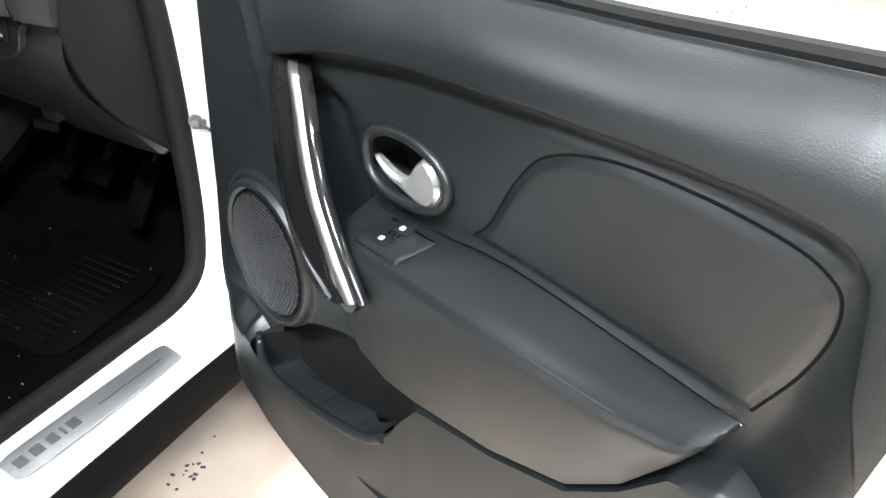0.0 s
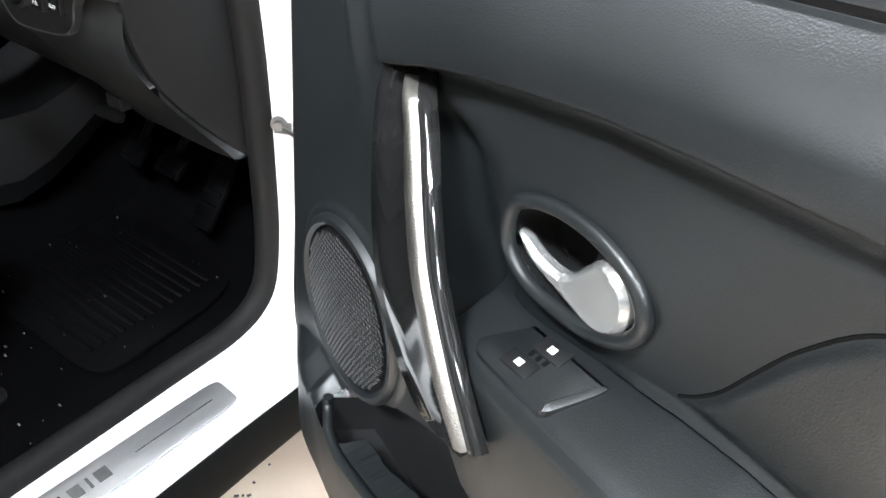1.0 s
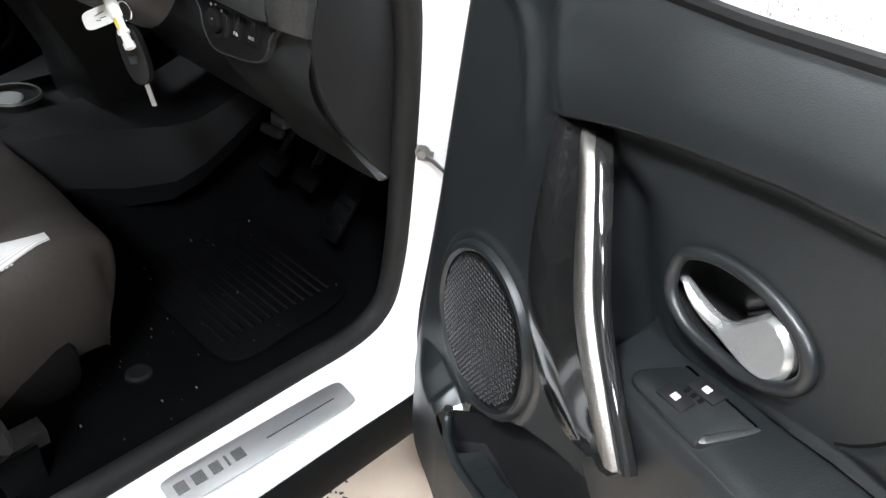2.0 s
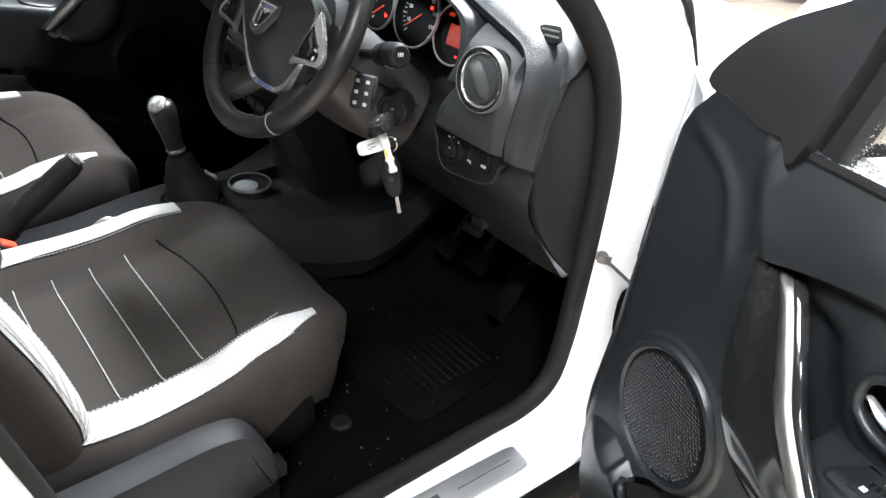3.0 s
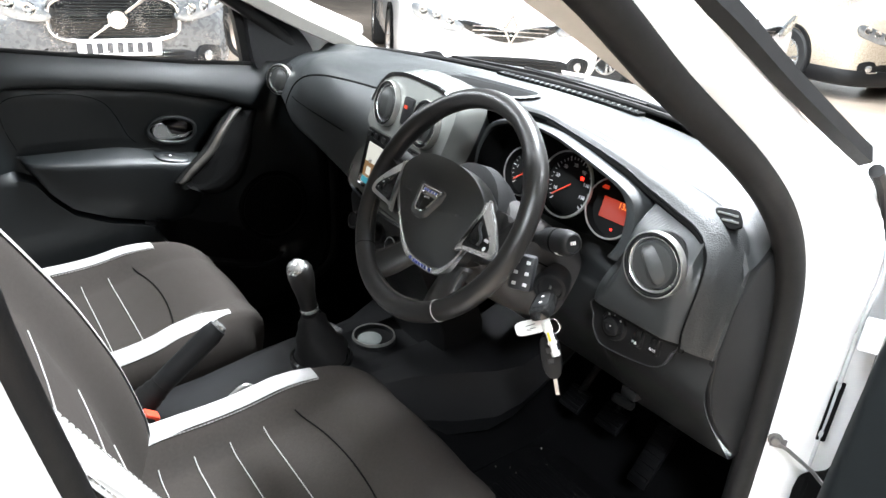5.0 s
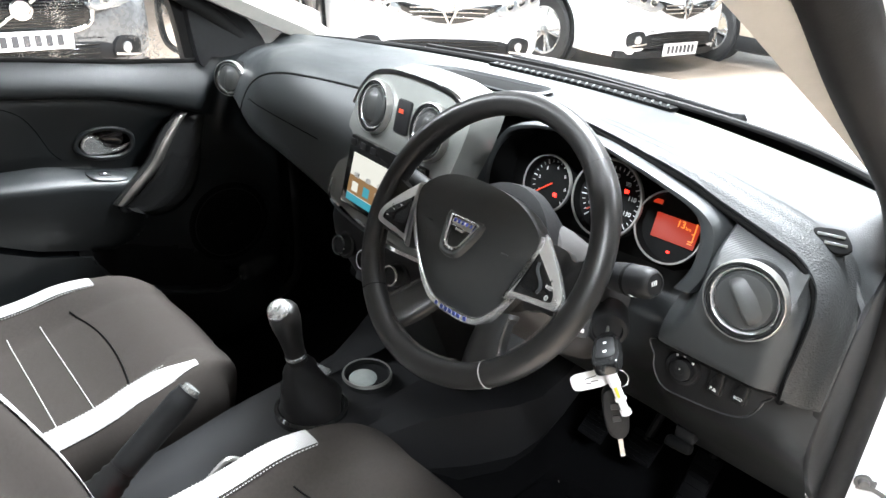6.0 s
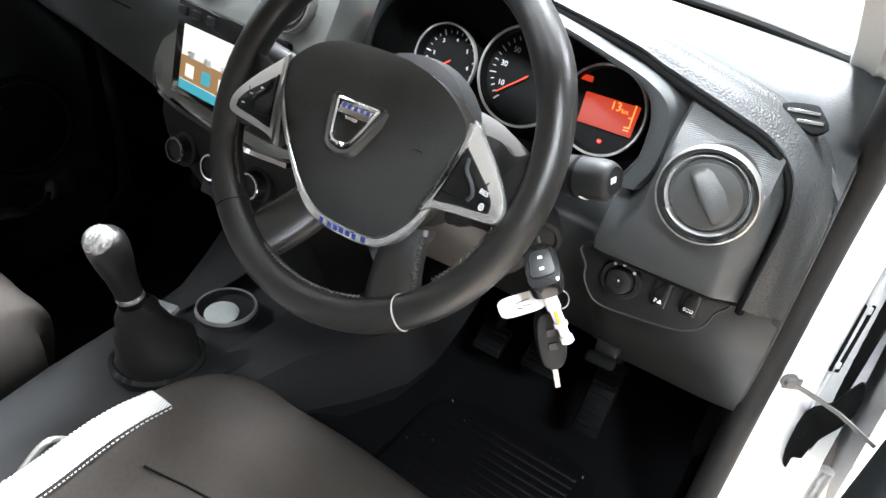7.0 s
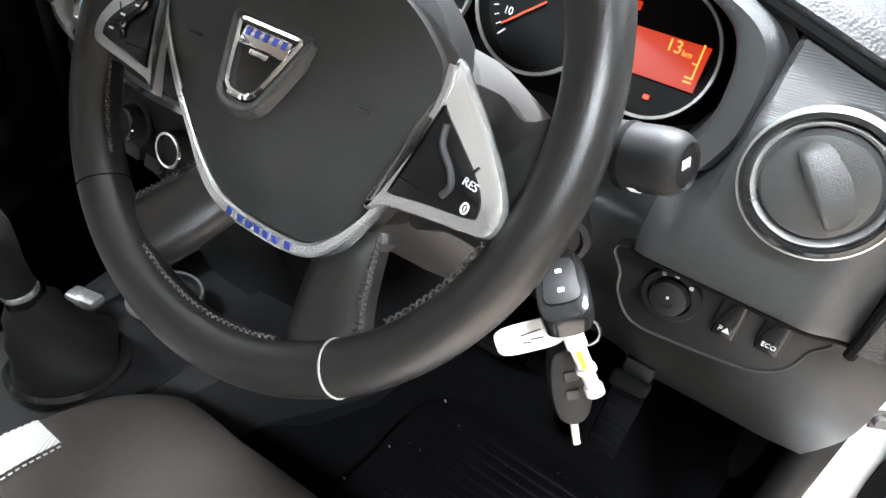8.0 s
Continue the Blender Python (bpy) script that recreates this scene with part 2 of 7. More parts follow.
def axes(origin, normal, up=(0, 0, 1)):
    """A pose whose z axis is the normal and whose y axis lies towards up."""
    z = Vector(normal).normalized()
    x = Vector(up).cross(z).normalized()
    y = z.cross(x)
    return Matrix(((x.x, y.x, z.x, origin[0]), (x.y, y.y, z.y, origin[1]), (x.z, y.z, z.z, origin[2]), (0, 0, 0, 1)))


def lathe(profile, m, n=40, closed=False):
    """A turned shape about the z axis of the pose m; profile of (radius, height)."""
    rows = [[m @ Vector((r * math.cos(2 * math.pi * i / n), r * math.sin(2 * math.pi * i / n), h)) for i in range(n)] for r, h in profile]
    vs, fs = grid(rows, close_u=True, close_v=closed)
    if not closed:
        fs += [tuple(range(n)), tuple(range((len(profile) - 1) * n, len(profile) * n))]
    return vs, fs


def rbox(m, sx, sy, sz, r=0.004, seg=2):
    """A box with rounded edges, centred in the pose m."""
    bm = bmesh.new()
    bmesh.ops.create_cube(bm, size=1)
    for v in bm.verts:
        v.co = Vector((v.co.x * sx, v.co.y * sy, v.co.z * sz))
    if r:
        bmesh.ops.bevel(bm, geom=list(bm.edges), offset=min(r, 0.49 * min(sx, sy, sz)), segments=seg, affect="EDGES", profile=0.5)
    bm.verts.index_update()
    out = [m @ v.co for v in bm.verts], [tuple(v.index for v in f.verts) for f in bm.faces]
    bm.free()
    return out


def inset(poly, d):
    """A closed outline moved inwards by d."""
    n = len(poly)
    area = sum(poly[i][0] * poly[(i + 1) % n][1] - poly[(i + 1) % n][0] * poly[i][1] for i in range(n))
    s = 1 if area > 0 else -1
    out = []
    for i in range(n):
        a, b, c = poly[i - 1], poly[i], poly[(i + 1) % n]
        e = Vector((c[0] - a[0], c[1] - a[1]))
        if e.length < 1e-9:
            out.append(b)
            continue
        e.normalize()
        out.append((b[0] - s * e.y * d, b[1] + s * e.x * d))
    return out


def plate(poly, m, thick, bevel=0.001, back=True):
    """An outline raised to a plate with softened rim, on the xy plane of the pose m."""
    n = len(poly)
    loops = [[(x, y, 0) for x, y in poly], [(x, y, thick - bevel) for x, y in poly],
             [(x, y, thick - 0.3 * bevel) for x, y in inset(poly, bevel * 0.3)], [(x, y, thick) for x, y in inset(poly, bevel)]]
    vs = [m @ Vector(v) for l in loops for v in l]
    fs = [(k * n + i, k * n + (i + 1) % n, (k + 1) * n + (i + 1) % n, (k + 1) * n + i) for k in range(3) for i in range(n)]
    fs.append(tuple(range(3 * n, 4 * n)))
    if back:
        fs.append(tuple(range(n)))
    return vs, fs


def oval(a, b, p=2.0, n=32, turn=0.0, at=(0, 0)):
    """A rounded outline; p above 2 squares it off."""
    out = []
    for i in range(n):
        t = 2 * math.pi * i / n
        x = a * math.copysign(abs(math.cos(t)) ** (2 / p), math.cos(t))
        y = b * math.copysign(abs(math.sin(t)) ** (2 / p), math.sin(t))
        out.append((at[0] + x * math.cos(turn) - y * math.sin(turn), at[1] + x * math.sin(turn) + y * math.cos(turn)))
    return out


def smooth01(t):
    t = np.clip(t, 0, 1)
    return t * t * (3 - 2 * t)


def inside(px, pz, poly):
    """Signed distance of points to a closed outline, positive inside."""
    best = np.full(px.shape, 1e9)
    ins = np.zeros(px.shape, bool)
    n = len(poly)
    for i in range(n):
        (ax, az), (bx, bz) = poly[i], poly[(i + 1) % n]
        dx, dz = bx - ax, bz - az
        t = np.clip(((px - ax) * dx + (pz - az) * dz) / (dx * dx + dz * dz + 1e-12), 0, 1)
        best = np.minimum(best, np.hypot(px - ax - t * dx, pz - az - t * dz))
        if az != bz:
            c = ((az > pz) != (bz > pz)) & (px < (bx - ax) * (pz - az) / (bz - az) + ax)
            ins ^= c
    return np.where(ins, best, -best)

# ---- showroom ----
TILE = material("floor_tile", (0.66, 0.54, 0.44), 0.16, vary=0.07, scale=14, bump=0.05, bump_scale=120, wear=0.3)
GROUT = material("floor_grout", (0.40, 0.35, 0.30), 0.8, vary=0.15, scale=80)
floor = whole("floor", rbox(pose(-2, 4, -0.056), 30, 34, 0.1, 0), GROUT, "pale beige polished floor with thin grout joints", "floor", kind="structure")
# Walls out of view; dark ones absorb stray light, the white one brightens the deck.
for nm, c, s in (("wall_north", (-2, 21, 2.2), (30, 0.2, 4.6)), ("wall_south", (-2, -13, 2.2), (30, 0.2, 4.6)), ("wall_east", (13, 4, 2.2), (0.2, 33.8, 4.6)), ("wall_west", (-17, 4, 2.2), (0.2, 33.8, 4.6))):
    whole(nm, rbox(pose(*c), *s, 0), WALLM if nm == "wall_north" else WALLD, "unseen white wall, added as a bright reflection for the deck" if nm == "wall_north" else "unseen wall, dark grey to cut stray light", "wall", kind="structure")
whole("ceiling", rbox(pose(-2, 4, 4.6), 30, 34, 0.2, 0), CEILM, "unseen ceiling, dark grey to cut stray light", "ceiling", kind="structure")
# Glowing ceiling panels, out of view, added for even light and reflections.
LAMP = glow("unseen_lamp_glow", (0.93, 1.0, 1.06), 9.0)
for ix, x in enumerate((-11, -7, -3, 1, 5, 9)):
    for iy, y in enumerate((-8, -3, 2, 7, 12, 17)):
        lamp = thing("unseen_ceiling_light", (x, y, 4.49), "unseen white ceiling light panel, added and switched on", "ceiling light", "ceiling lights")
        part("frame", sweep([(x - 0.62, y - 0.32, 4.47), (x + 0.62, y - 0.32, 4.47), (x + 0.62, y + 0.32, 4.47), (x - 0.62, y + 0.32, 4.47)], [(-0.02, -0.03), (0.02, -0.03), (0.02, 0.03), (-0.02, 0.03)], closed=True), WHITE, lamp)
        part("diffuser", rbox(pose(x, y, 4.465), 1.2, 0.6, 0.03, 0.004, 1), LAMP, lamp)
# Unseen area lamps, placed and powered to light door, seat, wheel and dashboard.
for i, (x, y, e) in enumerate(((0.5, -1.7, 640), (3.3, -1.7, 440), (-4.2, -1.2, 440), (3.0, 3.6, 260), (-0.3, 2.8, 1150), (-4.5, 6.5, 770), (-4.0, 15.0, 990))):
    la = bpy.data.lights.new("unseen_ceiling_lamp", "AREA")
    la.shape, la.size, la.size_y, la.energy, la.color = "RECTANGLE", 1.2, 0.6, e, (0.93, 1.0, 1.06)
    lo = new("unseen_ceiling_lamp", la)
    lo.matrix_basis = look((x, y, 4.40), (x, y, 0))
    tagged(lo, "unseen white ceiling lamp, added to light the car", "ceiling light", "ceiling lights")

# ---- car body round the door opening ----
def body_loop():
    """Four rails round the driver's door opening: seal edge, flange, shoulder, outer skin."""
    keys = [
        # A-pillar, from the roof down to the belt
        ((0.660, 0.420, 1.470), (0.665, 0.430, 1.495), (0.640, 0.440, 1.530), (0.560, 0.450, 1.560)),
        ((0.675, 0.600, 1.415), (0.690, 0.635, 1.425), (0.690, 0.665, 1.440), (0.640, 0.690, 1.455)),
        ((0.682, 0.760, 1.318), (0.704, 0.795, 1.328), (0.705, 0.830, 1.345), (0.650, 0.860, 1.360)),
        ((0.688, 0.915, 1.228), (0.712, 0.960, 1.236), (0.715, 1.000, 1.250), (0.660, 1.030, 1.262)),
        ((0.690, 1.020, 1.150), (0.716, 1.072, 1.155), (0.730, 1.130, 1.165), (0.720, 1.200, 1.180)),
        ((0.690, 1.085, 1.070), (0.720, 1.130, 1.068), (0.745, 1.185, 1.075), (0.775, 1.270, 1.090)),
        ((0.690, 1.120, 0.980), (0.722, 1.150, 0.975), (0.750, 1.200, 0.980), (0.790, 1.300, 0.990)),
        ((0.690, 1.138, 0.860), (0.724, 1.160, 0.860), (0.752, 1.204, 0.860), (0.800, 1.310, 0.860)),
        ((0.690, 1.148, 0.700), (0.726, 1.168, 0.700), (0.756, 1.206, 0.700), (0.810, 1.310, 0.690)),
        ((0.690, 1.150, 0.580), (0.728, 1.166, 0.570), (0.765, 1.200, 0.560), (0.815, 1.290, 0.520)),
        ((0.690, 1.135, 0.495), (0.738, 1.140, 0.478), (0.785, 1.160, 0.465), (0.822, 1.220, 0.420)),
        # sill
        ((0.688, 1.075, 0.455), (0.742, 1.075, 0.446), (0.817, 1.080, 0.440), (0.828, 1.090, 0.405)),
        ((0.682, 0.950, 0.448), (0.742, 0.950, 0.442), (0.810, 0.950, 0.437), (0.822, 0.950, 0.405)),
        ((0.678, 0.750, 0.450), (0.742, 0.750, 0.442), (0.801, 0.750, 0.437), (0.814, 0.750, 0.405)),
        ((0.676, 0.560, 0.455), (0.740, 0.560, 0.444), (0.798, 0.560, 0.437), (0.812, 0.560, 0.405)),
        # B-pillar
        ((0.678, 0.440, 0.480), (0.735, 0.430, 0.460), (0.790, 0.400, 0.445), (0.812, 0.380, 0.405)),
        ((0.682, 0.370, 0.580), (0.725, 0.345, 0.570), (0.765, 0.300, 0.560), (0.800, 0.220, 0.540)),
        ((0.686, 0.330, 0.760), (0.715, 0.305, 0.760), (0.750, 0.255, 0.760), (0.785, 0.140, 0.760)),
        ((0.688, 0.296, 0.920), (0.712, 0.272, 0.920), (0.742, 0.225, 0.920), (0.775, 0.110, 0.920)),
        ((0.686, 0.262, 1.090), (0.706, 0.238, 1.090), (0.732, 0.195, 1.090), (0.755, 0.090, 1.090)),
        ((0.680, 0.236, 1.250), (0.696, 0.212, 1.250), (0.715, 0.175, 1.255), (0.730, 0.080, 1.260)),
        ((0.668, 0.236, 1.380), (0.678, 0.212, 1.390), (0.690, 0.175, 1.405), (0.690, 0.080, 1.420)),
        ((0.655, 0.290, 1.465), (0.660, 0.275, 1.490), (0.645, 0.260, 1.525), (0.570, 0.240, 1.560)),
    ]
    return [spline([k[i] for k in keys], 6, closed=True) for i in range(4)]


rails = body_loop()
car_body = thing("hatchback_car", (0, 0.4, 0.0), "glossy white hatchback standing with its driver's door open", "car")
part("door_frame", grid(rails, close_u=True), PAINT, car_body, "glossy white painted door frame and sill")
seal_path = [Vector(tuple(p)) + Vector((-0.006, 0, 0)) for p in rails[0]]
part("door_seal", tube(seal_path, 0.019, 12, up=(1, 0, 0), closed=True, scales=[0.55 + 0.45 * float(smooth01((p.y - 0.36) / 0.14)) for p in seal_path]), RUBBER, car_body, "black rubber door seal")
# black guard along the foot of the sill
guard = [(float(np.interp(y, [0.30, 0.56, 0.75, 0.95, 1.08, 1.30], [0.813, 0.814, 0.817, 0.826, 0.834, 0.838])), y, 0.400) for y in np.linspace(0.30, 1.30, 24)]
part("sill_guard", sweep(guard, [(-0.030, -0.045), (0.000, -0.040), (0.008, -0.020), (0.009, 0.004), (0.004, 0.024), (-0.004, 0.036), (-0.010, 0.0385), (-0.014, 0.036)]), BLACK, car_body, "black plastic rocker guard under the sill")
# sill tread plate
tread = thing("tread_plate", (0.742, 0.85, 0.445), "brushed aluminium sill tread plate with dark lettering blocks", "tread plate")
tp = axes((0.746, 0.856, 0.4465), (0.085, 0.0, 1), up=(1, -0.068, 0))
part("plate", plate(oval(0.140, 0.0245, 9, 64), tp, 0.0022, 0.001), ALU, tread)
# x of the plate runs backwards along the car, y outwards
sgn = -1 if (tp.to_3x3() @ Vector((1, 0, 0))).y < 0 else 1
for i, w in enumerate((0.0150, 0.0160, 0.0140, 0.0035, 0.0160)):
    yy = 0.732 + (0.0, 0.0235, 0.0465, 0.0625, 0.0790)[i]
    part("mark", rbox(tp @ pose(sgn * (yy - 0.852), -0.001, 0.0023), w, 0.0170, 0.0008, 0.0003, 1), LETTER, tread, "plain grey printed block")
part("groove_line", rbox(tp @ pose(sgn * (0.9135 - 0.856), 0.0, 0.0023), 0.113, 0.0018, 0.0008, 0.0003, 1), INK, tread)

# hinge pillar: hinges, check strap, black plates painted for shaded openings
hinge = thing("door_hinge_set", (0.76, 1.2, 0.6), "white painted steel door hinges with check strap and black plates for shaded openings", "hinge")
for z in (0.62, 0.98):
    part("hinge_leaf", rbox(pose(0.775, 1.185, z, 0, 0, 30), 0.03, 0.012, 0.05, 0.004), PAINT, hinge)
    part("hinge_pin", lathe([(0.0085, -0.045), (0.0085, 0.045)], pose(0.80, 1.165, z), 14), STEEL, hinge)
part("check_strap", sweep([(0.716, 1.148, 0.775), (0.735, 1.150, 0.772), (0.775, 1.145, 0.766), (0.820, 1.126, 0.758)], [(-0.0012, -0.0028), (0.0012, -0.0028), (0.0012, 0.0028), (-0.0012, 0.0028)]), STEEL_DARK, hinge, "steel door check strap")
part("strap_bolt", lathe([(0.0001, 0.006), (0.006, 0.006), (0.007, 0.004), (0.007, 0), (0.011, 0), (0.011, -0.002)], axes((0.714, 1.149, 0.777), (0.5, -0.8, 0)), 12), STEEL_DARK, hinge)
part("strap_bracket", rbox(axes((0.718, 1.152, 0.773), (0.5, -0.8, 0)), 0.022, 0.016, 0.003, 0.001), STEEL_DARK, hinge)
# Solid black plates lie on the pillar in place of shaded hollows.
part("gap_shadow_panel", rbox(pose(0.7545, 1.198, 0.836, 0, 0, 25), 0.013, 0.004, 0.105, 0.002), BLACK, hinge, "black plate for the shade in the pillar slot")
recess = [(0.749, 0.718), (0.770, 0.736), (0.786, 0.772), (0.796, 0.752), (0.797, 0.705), (0.777, 0.668), (0.769, 0.622), (0.759, 0.616), (0.750, 0.645)]
recess = [(q[0], q[1]) for q in spline(recess, 3, closed=True)]
lap = lambda d: [(x + 0.10 * (x - 0.749), 1.182 + d + 0.9 * (x - 0.749), z) for x, z in recess]
k = len(recess)
part("recess_shade_plate", (lap(0.0) + lap(0.006), [tuple(range(k)), tuple(range(k, 2 * k))] + [(i, (i + 1) % k, k + (i + 1) % k, k + i) for i in range(k)]), BLACK, hinge, "flat black plate for the shade in the pillar opening")

# bonnet, wing, cowl, windscreen, roof
def bonnet_z(x, y):
    return 1.115 - 0.10 * (y - 1.42) - 0.16 * max(0, y - 1.75) ** 1.6 - 0.07 * abs(x / 0.72) ** 3.2


rows = [[(x, 1.42 + (2.28 - 1.42) * t - 0.16 * (x / 0.7) ** 2 * (0.8 + 0.3 * t), bonnet_z(x, 1.42 + 0.86 * t)) for x in np.linspace(-0.70, 0.70, 29)] for t in np.linspace(0, 1, 18)]
part("bonnet", grid(rows), PAINT, car_body, "white painted bonnet")
for s in (1, -1):
    rows = []
    for t in np.linspace(0, 1, 16):
        y = 1.19 + 1.05 * t
        zt = 1.125 - 0.085 * t - 0.05 * t * t
        rows.append([(s * (0.705 + 0.01 * t), y, zt + 0.004), (s * (0.735), y, zt - 0.012), (s * 0.775, y, zt - 0.06), (s * 0.80, y, zt - 0.16), (s * 0.82, y, zt - 0.32), (s * 0.83, y, 0.55)])
    part("front_wing", grid(rows), PAINT, car_body, "white painted front wing")
ws_base = spline([(-0.66, 1.16, 1.15), (-0.45, 1.30, 1.150), (-0.15, 1.375, 1.150), (0.15, 1.375, 1.150), (0.45, 1.30, 1.150), (0.66, 1.16, 1.150)], 8)
ws_top = spline([(-0.56, 0.50, 1.475), (-0.38, 0.56, 1.485), (-0.13, 0.60, 1.49), (0.13, 0.60, 1.49), (0.38, 0.56, 1.485), (0.56, 0.50, 1.475)], 8)
windscreen = grid([[np.array(a) * (1 - t) + np.array(b) * t + np.array((0, 0.05, 0.02)) * math.sin(math.pi * t) for a, b in zip(ws_base, ws_top)] for t in np.linspace(0, 1, 8)])
glass = part("windscreen", windscreen, GLASS, car_body, "clear windscreen glass")
glass.visible_shadow = False
part("windscreen_band", tube([np.array(p) + np.array((0, 0.004, -0.004)) for p in ws_base], 0.006, 8), RUBBER, car_body, "black rubber windscreen edge")
cowl_rows = [[np.array(p) + np.array((0, dy * (1 - 0.35 * abs(p[0]) / 0.66), dz)) for p in ws_base] for dy, dz in ((0.012, -0.010), (0.04, -0.030), (0.075, -0.045), (0.10, -0.05))]
part("cowl", grid(cowl_rows), DARK, car_body, "black plastic windscreen cowl")
part("roof_skin", grid([[(x, y, 1.575 - 0.06 * (x / 0.62) ** 2 - 0.08 * max(0, y - 0.2) ** 2 * 2) for x in np.linspace(-0.6, 0.6, 15)] for y in np.linspace(-1.6, 0.58, 12)]), PAINT, car_body, "white painted roof")
part("headlining", grid([[(x, y, 1.515 - 0.06 * (x / 0.62) ** 2 - 0.10 * max(0, y - 0.2) ** 2 * 2) for x in np.linspace(-0.62, 0.62, 15)] for y in np.linspace(-1.6, 0.52, 12)]), BEIGE, car_body, "pale grey headlining")
for s in (1, -1):
    # pillar trim inside, and the outer strip beside the windscreen
    inner = spline([(s * 0.640, 1.29, 1.090), (s * 0.652, 1.235, 1.125), (s * 0.655, 1.17, 1.165), (s * 0.655, 1.00, 1.235), (s * 0.645, 0.80, 1.33), (s * 0.62, 0.60, 1.43), (s * 0.59, 0.48, 1.475)], 6)
    part("pillar_trim", sweep(inner, [(-0.034, -0.014), (-0.01, -0.03), (0.02, -0.026), (0.03, 0.0), (0.01, 0.018), (-0.03, 0.012)], up=(s, 0, 0.4)), BEIGE, car_body, "pale grey windscreen pillar trim")
    strip = spline([(s * 0.7255, 1.092, 1.2265), (s * 0.722, 1.05, 1.246), (s * 0.712, 0.90, 1.318), (s * 0.698, 0.74, 1.400), (s * 0.66, 0.56, 1.480)], 6)
    part("pillar_strip", sweep(strip, [(-0.012, -0.006), (0.012, -0.006), (0.010, 0.008), (-0.010, 0.008)], up=(s, 0, 0.5)), DARK, car_body, "dark strip along the windscreen pillar")
# mirror image of the door frame for the closed side, and the rear of the cabin
part("far_door_frame", grid([[(-p[0], p[1], p[2]) for p in r] for r in rails], close_u=True), PAINT, car_body)
part("far_door_seal", tube([(-p[0], p[1], p[2]) for p in seal_path], 0.019, 10, up=(1, 0, 0), closed=True), RUBBER, car_body)
# Unseen low panel added to close the rear of the cabin against light.
part("rear_light_block", rbox(pose(0, -1.55, 0.715), 1.3, 0.05, 0.68, 0.01), CARPET, car_body)
part("rear_screen", rbox(pose(0, -1.60, 1.30, -8, 0, 0), 1.30, 0.005, 0.42, 0), GLASS, car_body, "clear rear window glass").visible_shadow = False
for s in (1, -1):
    part("rear_side", rbox(pose(s * 0.74, -0.76, 0.78), 0.04, 1.7, 0.72, 0.01), PAINT, car_body)
    part("rear_window", rbox(pose(s * 0.705, -0.76, 1.33), 0.005, 1.6, 0.36, 0), GLASS, car_body).visible_shadow = False
# left windscreen pillar skin
lp = spline([(-0.70, 1.23, 1.17), (-0.70, 1.02, 1.25), (-0.69, 0.82, 1.35), (-0.66, 0.60, 1.455)], 6)
part("far_pillar", sweep(lp, circle(0.03, 10), up=(1, 0, 0)), PAINT, car_body)
# wiper beyond the glass
wiper = thing("windscreen_wiper", (0.30, 1.40, 1.15), "black windscreen wiper resting on the lower glass", "wiper")
part("arm", tube(spline([(0.33, 1.392, 1.142), (0.10, 1.408, 1.152), (-0.18, 1.404, 1.156)], 8), 0.006, 8), DARK, wiper)
part("blade", sweep(spline([(0.20, 1.385, 1.148), (-0.10, 1.402, 1.152), (-0.40, 1.350, 1.150)], 8), [(-0.004, -0.010), (0.004, -0.010), (0.005, 0.005), (-0.005, 0.005)]), RUBBER, wiper)
part("pivot", lathe([(0.014, 0), (0.014, 0.012), (0.009, 0.02)], pose(0.335, 1.396, 1.128), 16), DARK, wiper)

# ---- cabin floor ----
fl = []
for y in np.linspace(-1.5, 1.55, 44):
    zf = 0.375 + 0.30 * smooth01((y - 1.22) / 0.32) * 0.9
    row = []
    for x in np.linspace(-0.70, 0.70, 57):
        tun = smooth01((0.20 - abs(x)) / 0.07) * 0.17
        side = smooth01((abs(x) - 0.645) / 0.04) * 0.065
        row.append((x, y, zf + tun + side + 0.002 * math.sin(x * 31 + y * 17)))
    fl.append(row)
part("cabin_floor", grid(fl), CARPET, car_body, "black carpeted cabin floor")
# Kick panels added to close gaps where light leaked into the footwell.
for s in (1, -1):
    part("kick_panel", rbox(pose(s * 0.678, 1.38 if s > 0 else 1.32, 0.545 if s > 0 else 0.71), 0.012, 0.44 if s > 0 else 0.52, 0.33 if s > 0 else 0.66, 0.004), CARPET, car_body, "black kick panel, added to stop light at the footwell side")
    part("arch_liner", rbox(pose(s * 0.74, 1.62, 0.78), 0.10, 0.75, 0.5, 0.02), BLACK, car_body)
# Unseen black block keeps light from leaking through below the bonnet.
part("bonnet_light_block", rbox(pose(0, 1.9, 0.75), 1.36, 0.6, 0.44, 0.03), BLACK, car_body, "unseen black block stopping light under the bonnet")
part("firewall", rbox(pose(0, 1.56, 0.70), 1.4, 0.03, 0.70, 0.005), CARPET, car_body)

for s in (1, -1):
    for y in (1.62, -0.97):
        wm = axes((s * 0.74, y, 0.335), (s, 0, 0))
        wh = part("wheel", lathe([(0.20, -0.10), (0.31, -0.10), (0.332, -0.08), (0.335, 0.0), (0.332, 0.08), (0.31, 0.10), (0.22, 0.095)], wm, 40), TYRE, car_body, "black tyre on a silver rim")
        part("rim", lathe([(0.22, 0.05), (0.222, 0.097), (0.20, 0.098), (0.18, 0.04), (0.06, 0.05), (0.002, 0.06)], wm, 40), SILVER, wh, "silver wheel rim")

# plain closing panels at the nose and tail
nose = [[(0.83 * k, 2.22 + 0.10 * (1 - k * k) + dy, z) for k in np.linspace(-1, 1, 21)] for dy, z in ((0.0, 1.005), (0.035, 0.93), (0.05, 0.75), (0.06, 0.55), (0.03, 0.36), (-0.06, 0.28))]
part("front_panel", grid(nose), PAINT, car_body, "plain white front panel")
